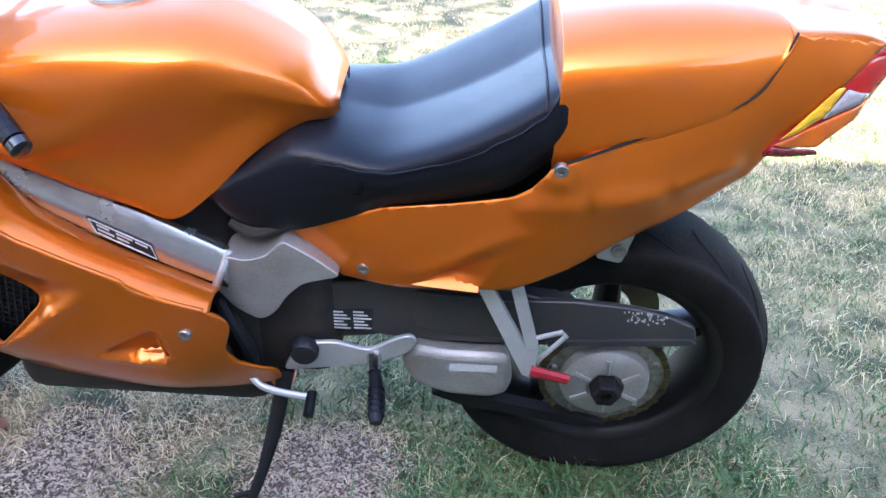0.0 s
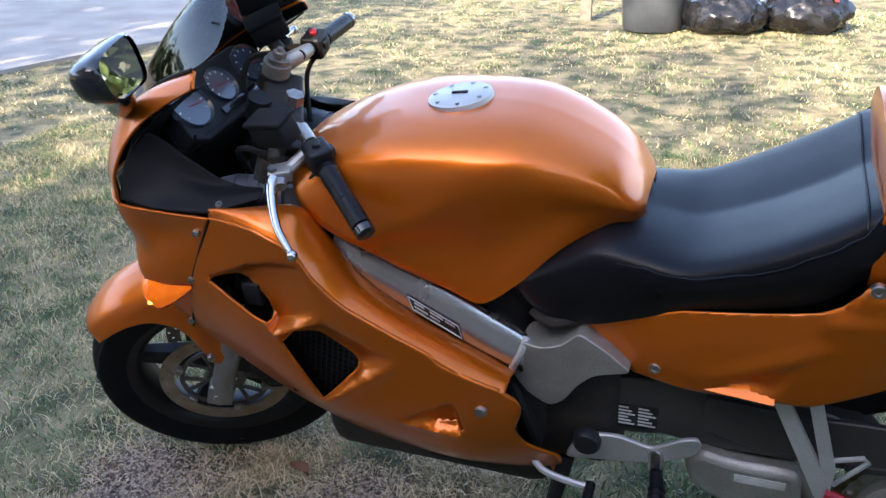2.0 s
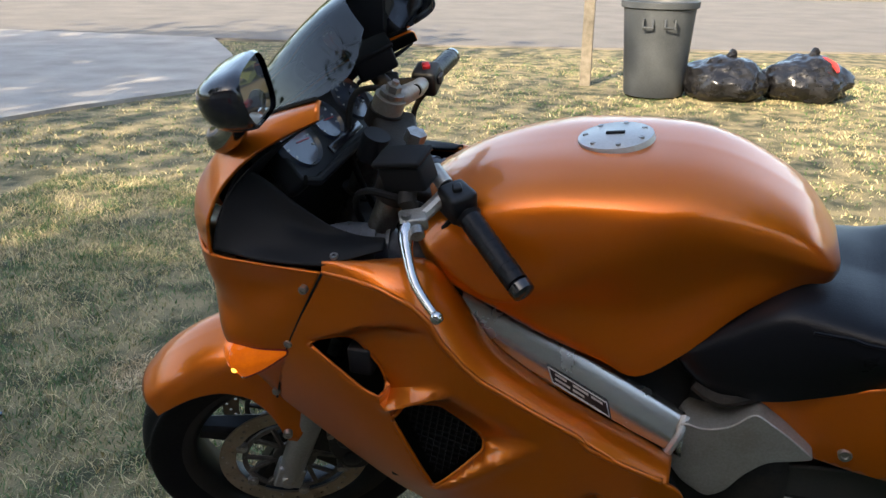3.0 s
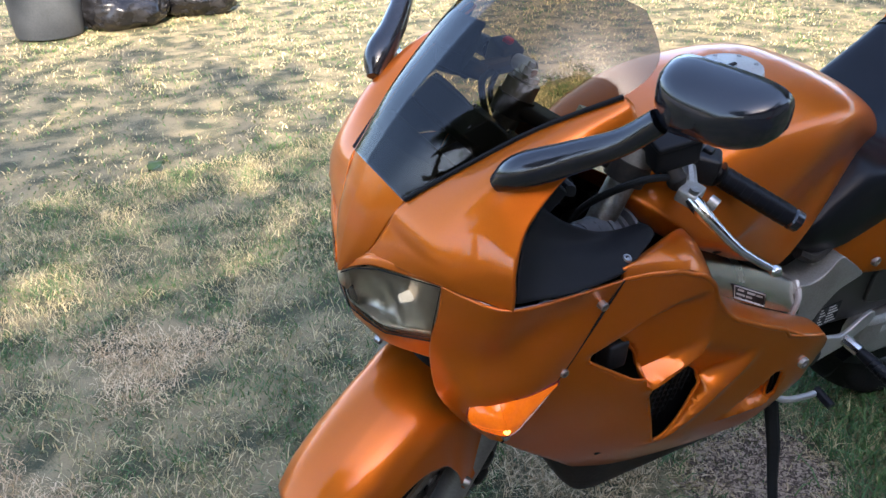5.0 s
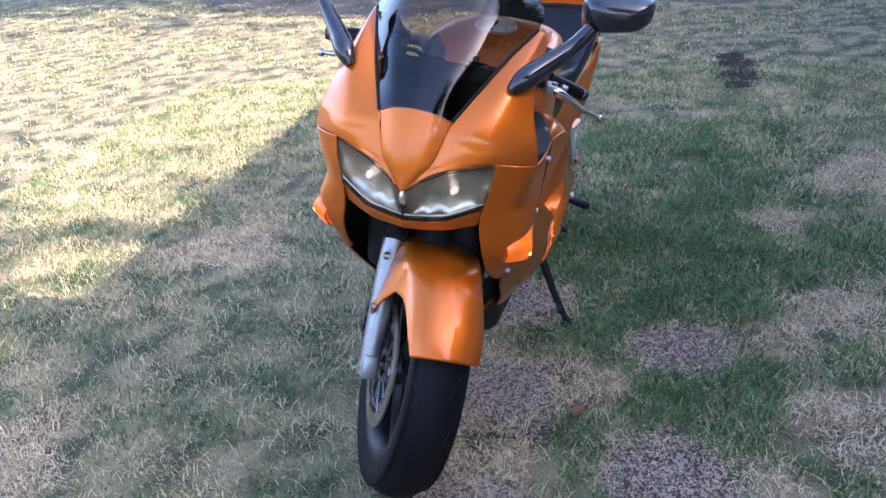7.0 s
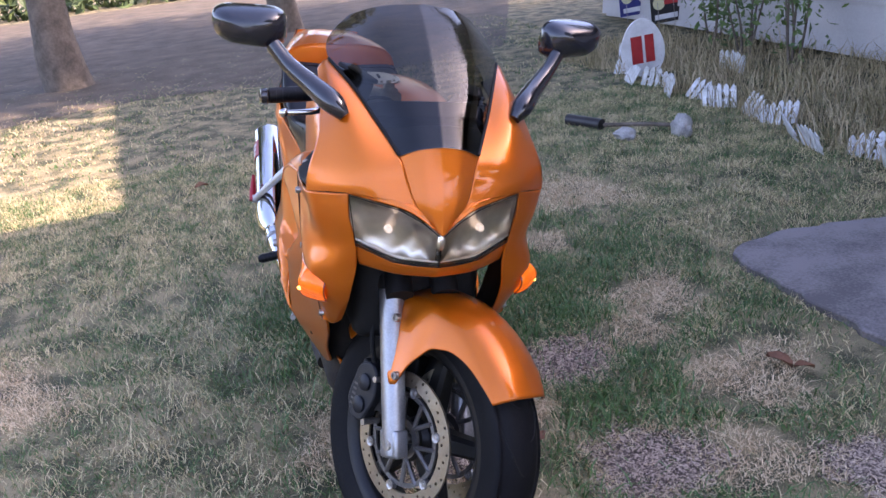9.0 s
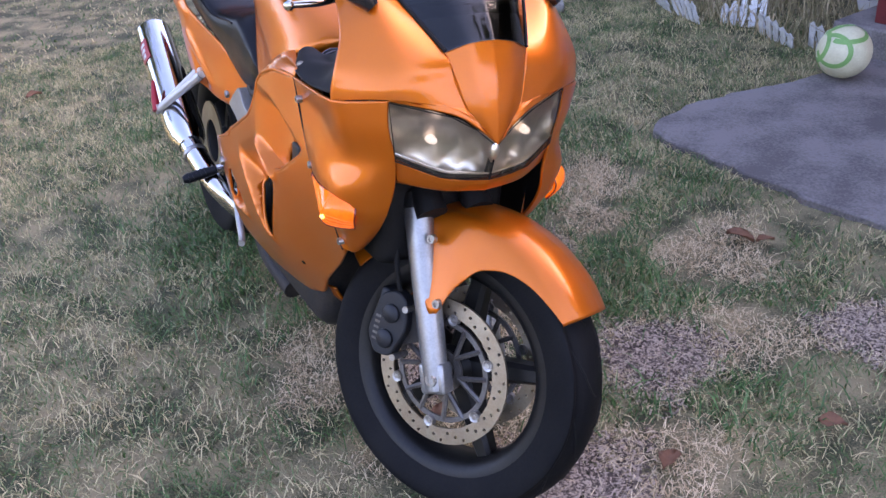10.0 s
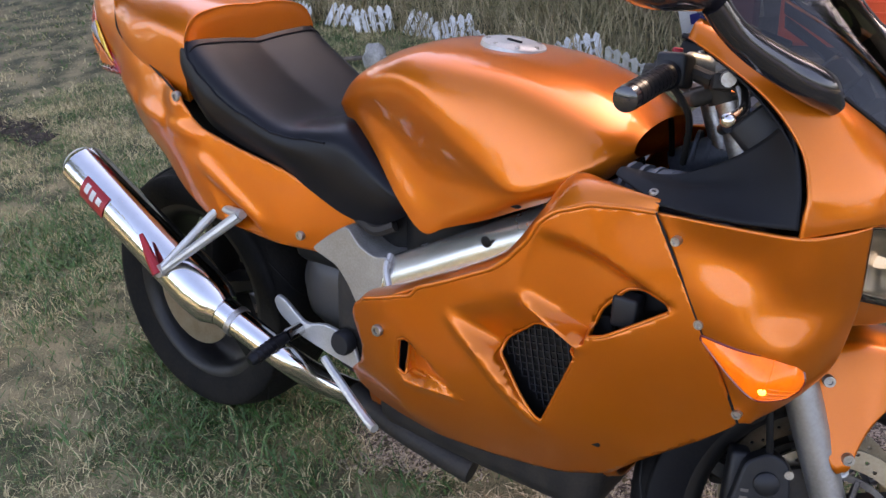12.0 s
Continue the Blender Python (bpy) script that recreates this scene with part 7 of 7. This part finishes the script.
# ---- kerbside bin, bags and post ----
bin_ = tagged(new("refuse_bin"), "tall grey round refuse bin by the road", "bin")
bin_.location = (-0.36, 7.98, 0)
part("body", sheet([[(r * math.cos(a), r * math.sin(a), z) for a in np.linspace(0, 2 * math.pi, 40, endpoint=False)] for r, z in ((0.0, 0.01), (0.245, 0.01), (0.255, 0.03), (0.30, 0.70), (0.305, 0.74), (0.328, 0.75), (0.33, 0.80), (0.31, 0.805), (0.29, 0.75), (0.25, 0.1), (0, 0.08))], close=True), CAN, bin_)
for s in (-1, 1):
    part("handle", tube([(0.12 * s - 0.0, -0.285, 0.66), (0.13 * s, -0.335, 0.66), (0.13 * s, -0.34, 0.60), (0.05 * s, -0.34, 0.60), (0.05 * s, -0.29, 0.66)], 0.012, 8), CAN, bin_)


def rubbish_bag(x, y, w, h, seed, tie):
    bm = bmesh.new()
    bmesh.ops.create_icosphere(bm, subdivisions=5, radius=1.0)
    off = Vector((seed * 3.1, seed, 0))
    for v in bm.verts:
        d = v.co.normalized()
        k = 1 + 0.16 * noise.noise(d * 1.8 + off) + 0.07 * noise.noise(d * 5 + off) + 0.05 * abs(noise.noise(Vector((d.x * 12, d.y * 12, d.z * 3)) + off))
        z = max(d.z * k, -0.75)
        v.co = Vector((d.x * k * w * (1 - 0.15 * max(0, z)), d.y * k * w * 0.8, (z + 0.75) * h / 1.75))
    ob = tagged(new("rubbish_bag"), "knotted shiny black rubbish bag" + (" with a red tie" if tie else ""), "rubbish bag", "rubbish bags")
    ob.location = (x, y, 0)
    part("film", bm, BAG, ob, smooth=60)
    part("knot", tube([(0.02, 0, h * 0.93), (0.03, -0.02, h * 1.02), (0.06, 0.01, h * 1.06)], [0.05, 0.025, 0.045], 8, 8), BAG, ob)
    if tie:
        part("tie", tube([(0.05, -0.06, h * 0.97), (0.12, -0.12, h * 0.94), (0.2, -0.16, h * 0.82), (0.22, -0.2, h * 0.7)], [0.012, 0.02, 0.026, 0.012], 6, 10), SIGN_RED, ob, "red plastic tie")
    return ob


rubbish_bag(0.22, 7.98, 0.37, 0.36, 1, False)
rubbish_bag(0.90, 8.12, 0.37, 0.38, 2, True)
tagged(part("marker_post", box(-1.03, -0.93, 8.36, 8.44, -0.05, 1.25, 0.008), POST), "grey weathered square wooden post", "post")

bottle = tagged(new("bottle"), "crushed clear plastic bottle with blue label on the grass", "bottle")
bottle.matrix_world = pose(-2.13, 1.84, 0.035, 90, 0, -45)
part("body", sheet([[(r * math.cos(a), r * math.sin(a) * 0.8, z) for a in np.linspace(0, 2 * math.pi, 20, endpoint=False)] for r, z in ((0.0, -0.05), (0.028, -0.05), (0.03, -0.03), (0.027, 0.0), (0.03, 0.03), (0.022, 0.05), (0.011, 0.065), (0.011, 0.08))], close=True), PET, bottle)
part("label", sheet([[(0.0305 * math.cos(a), 0.0305 * 0.82 * math.sin(a), z) for a in np.linspace(0, 2 * math.pi, 20, endpoint=False)] for z in (-0.03, 0.0, 0.025)], close=True), BOARD, bottle)
part("cap", tube([(0, 0, 0.08), (0, 0, 0.092)], 0.0135, 12), SIGN_BLUE, bottle)


# ---- brown litter under the yard trees, their shade put into its colour ----
LITTER = material("shade_darkened_litter", (0.115, 0.085, 0.058), 0.95, second=(0.050, 0.042, 0.028), scale=3.0, fine=120, bump=0.8, spread=0.5, detail=9)
LITTER_AREA = [(5.6, -1.6), (5.2, 0.4), (5.9, 2.0), (5.4, 3.6), (6.4, 5.6), (8.5, 7.6), (13.0, 9.5), (18.5, 8.0), (18.5, -6.0), (9.5, -3.4)]


def litter_sheet():
    """A low ragged spread that thins out to nothing along its edge."""
    ring = [Vector((p[0], p[1], 0)) for p in ragged([(x, y) for x, y in LITTER_AREA])]
    mid = Vector((11.5, 2.0, 0))
    rows = []
    for u in np.linspace(0, 1, 14):
        rows.append([(q.x, q.y, height(q.x, q.y) + 0.012 * min(1.0, 6 * u) + 0.004) for q in (p.lerp(mid, u) for p in ring)])
    return sheet(rows, close=True)


tagged(part("leaf_litter", litter_sheet(), LITTER, smooth=180), "brown leaf litter coloured darker for the shade of the yard trees", "ground", kind="structure")


# ---- trees and far growth ----
def tree(x, y, r, h, crown_r, leaves, seed, label, size=0.14):
    rng = np.random.default_rng(seed)
    ob = tagged(new("tree"), label, "tree", "yard trees")
    ob.location = (x, y, 0)
    bend = [(0, 0, -0.1), (0.02, 0.03, h * 0.1), (0.10, -0.05, h * 0.3), (-0.05, 0.08, h * 0.5), (0.1, 0, h * 0.72)]
    bm = tube(bend, [r * 1.35, r * 1.0, r * 0.82, r * 0.6, r * 0.3], 18, 24)
    for v in bm.verts:
        v.co += Vector((noise.noise(v.co * 5), noise.noise(v.co * 5 + Vector((7, 0, 0))), 0)) * r * 0.16
    part("trunk", bm, BARK, ob)
    tips = []
    for k in range(9):
        a, z = k * 2.4, h * rng.uniform(0.38, 0.7)
        d = crown_r * rng.uniform(0.5, 1.0)
        end = (d * math.cos(a), d * math.sin(a), z + crown_r * rng.uniform(0.2, 0.8))
        part("limb", tube([(0, 0, z), (end[0] * 0.4, end[1] * 0.4, z + 0.3 * crown_r), end], [r * 0.35, r * 0.2, r * 0.06], 8, 10), BARK, ob)
        tips += [np.array(end), np.array(end) * (0.6, 0.6, 1)]
    tips.append(np.array((0, 0, h * 0.9)))

    def place(g):
        return tips[g.integers(len(tips))] + g.normal(size=3) * (crown_r * 0.26, crown_r * 0.26, crown_r * 0.17)
    leaf_cloud(leaves, place, size, seed, DARKLEAF, "crown", ob)
    return ob


# Only the trunks come into view; the crowns are leafed thickly to shade below.
tree(7.40, 2.68, 0.20, 7.0, 3.4, 9500, 31, "rough barked yard tree with full crown", 0.20)
tree(9.60, -0.1, 0.18, 7.5, 3.4, 9500, 32, "slim rough barked yard tree", 0.20)
# Unseen tree, set where its crown throws dappled shade on the lawn.
tree(-7.9, -11.6, 0.28, 13.5, 3.4, 2300, 33, "unseen tall tree added behind the house for dappled shade", 0.17)
# Another unseen tree, added only to darken the far lawn.
tree(4.2, -13.2, 0.28, 14.0, 3.9, 7500, 34, "unseen tall tree added behind the house to shade the far lawn", 0.22)

# Out-of-view tree, added so that shade falls on the driveway.
tree(-10.8, -3.6, 0.25, 8.5, 3.6, 5200, 35, "unseen broad tree added to shade the driveway", 0.20)


# Added ring of trees out of view, a dark horizon for the paint to reflect.
def far_place(g):
    a = g.uniform(0, 2 * math.pi)
    d = g.uniform(40, 52)
    return np.array((d * math.cos(a), 8 + d * math.sin(a), abs(g.normal()) * 3.2 + 0.4))


tagged(leaf_cloud(9000, far_place, 1.1, 41, DARKLEAF, "unseen_woods"), "unseen dark belt of trees added round the yard for reflections", "woods", kind="stuff")


def hedge_place(g):
    return np.array((g.uniform(19, 21.5), g.uniform(-14, 16), g.uniform(0, 1) ** 1.5 * 2.0))


tagged(leaf_cloud(7000, hedge_place, 0.16, 42, DARKLEAF, "hedge"), "dark overgrown hedge at the far side of the yard", "hedge", kind="stuff")
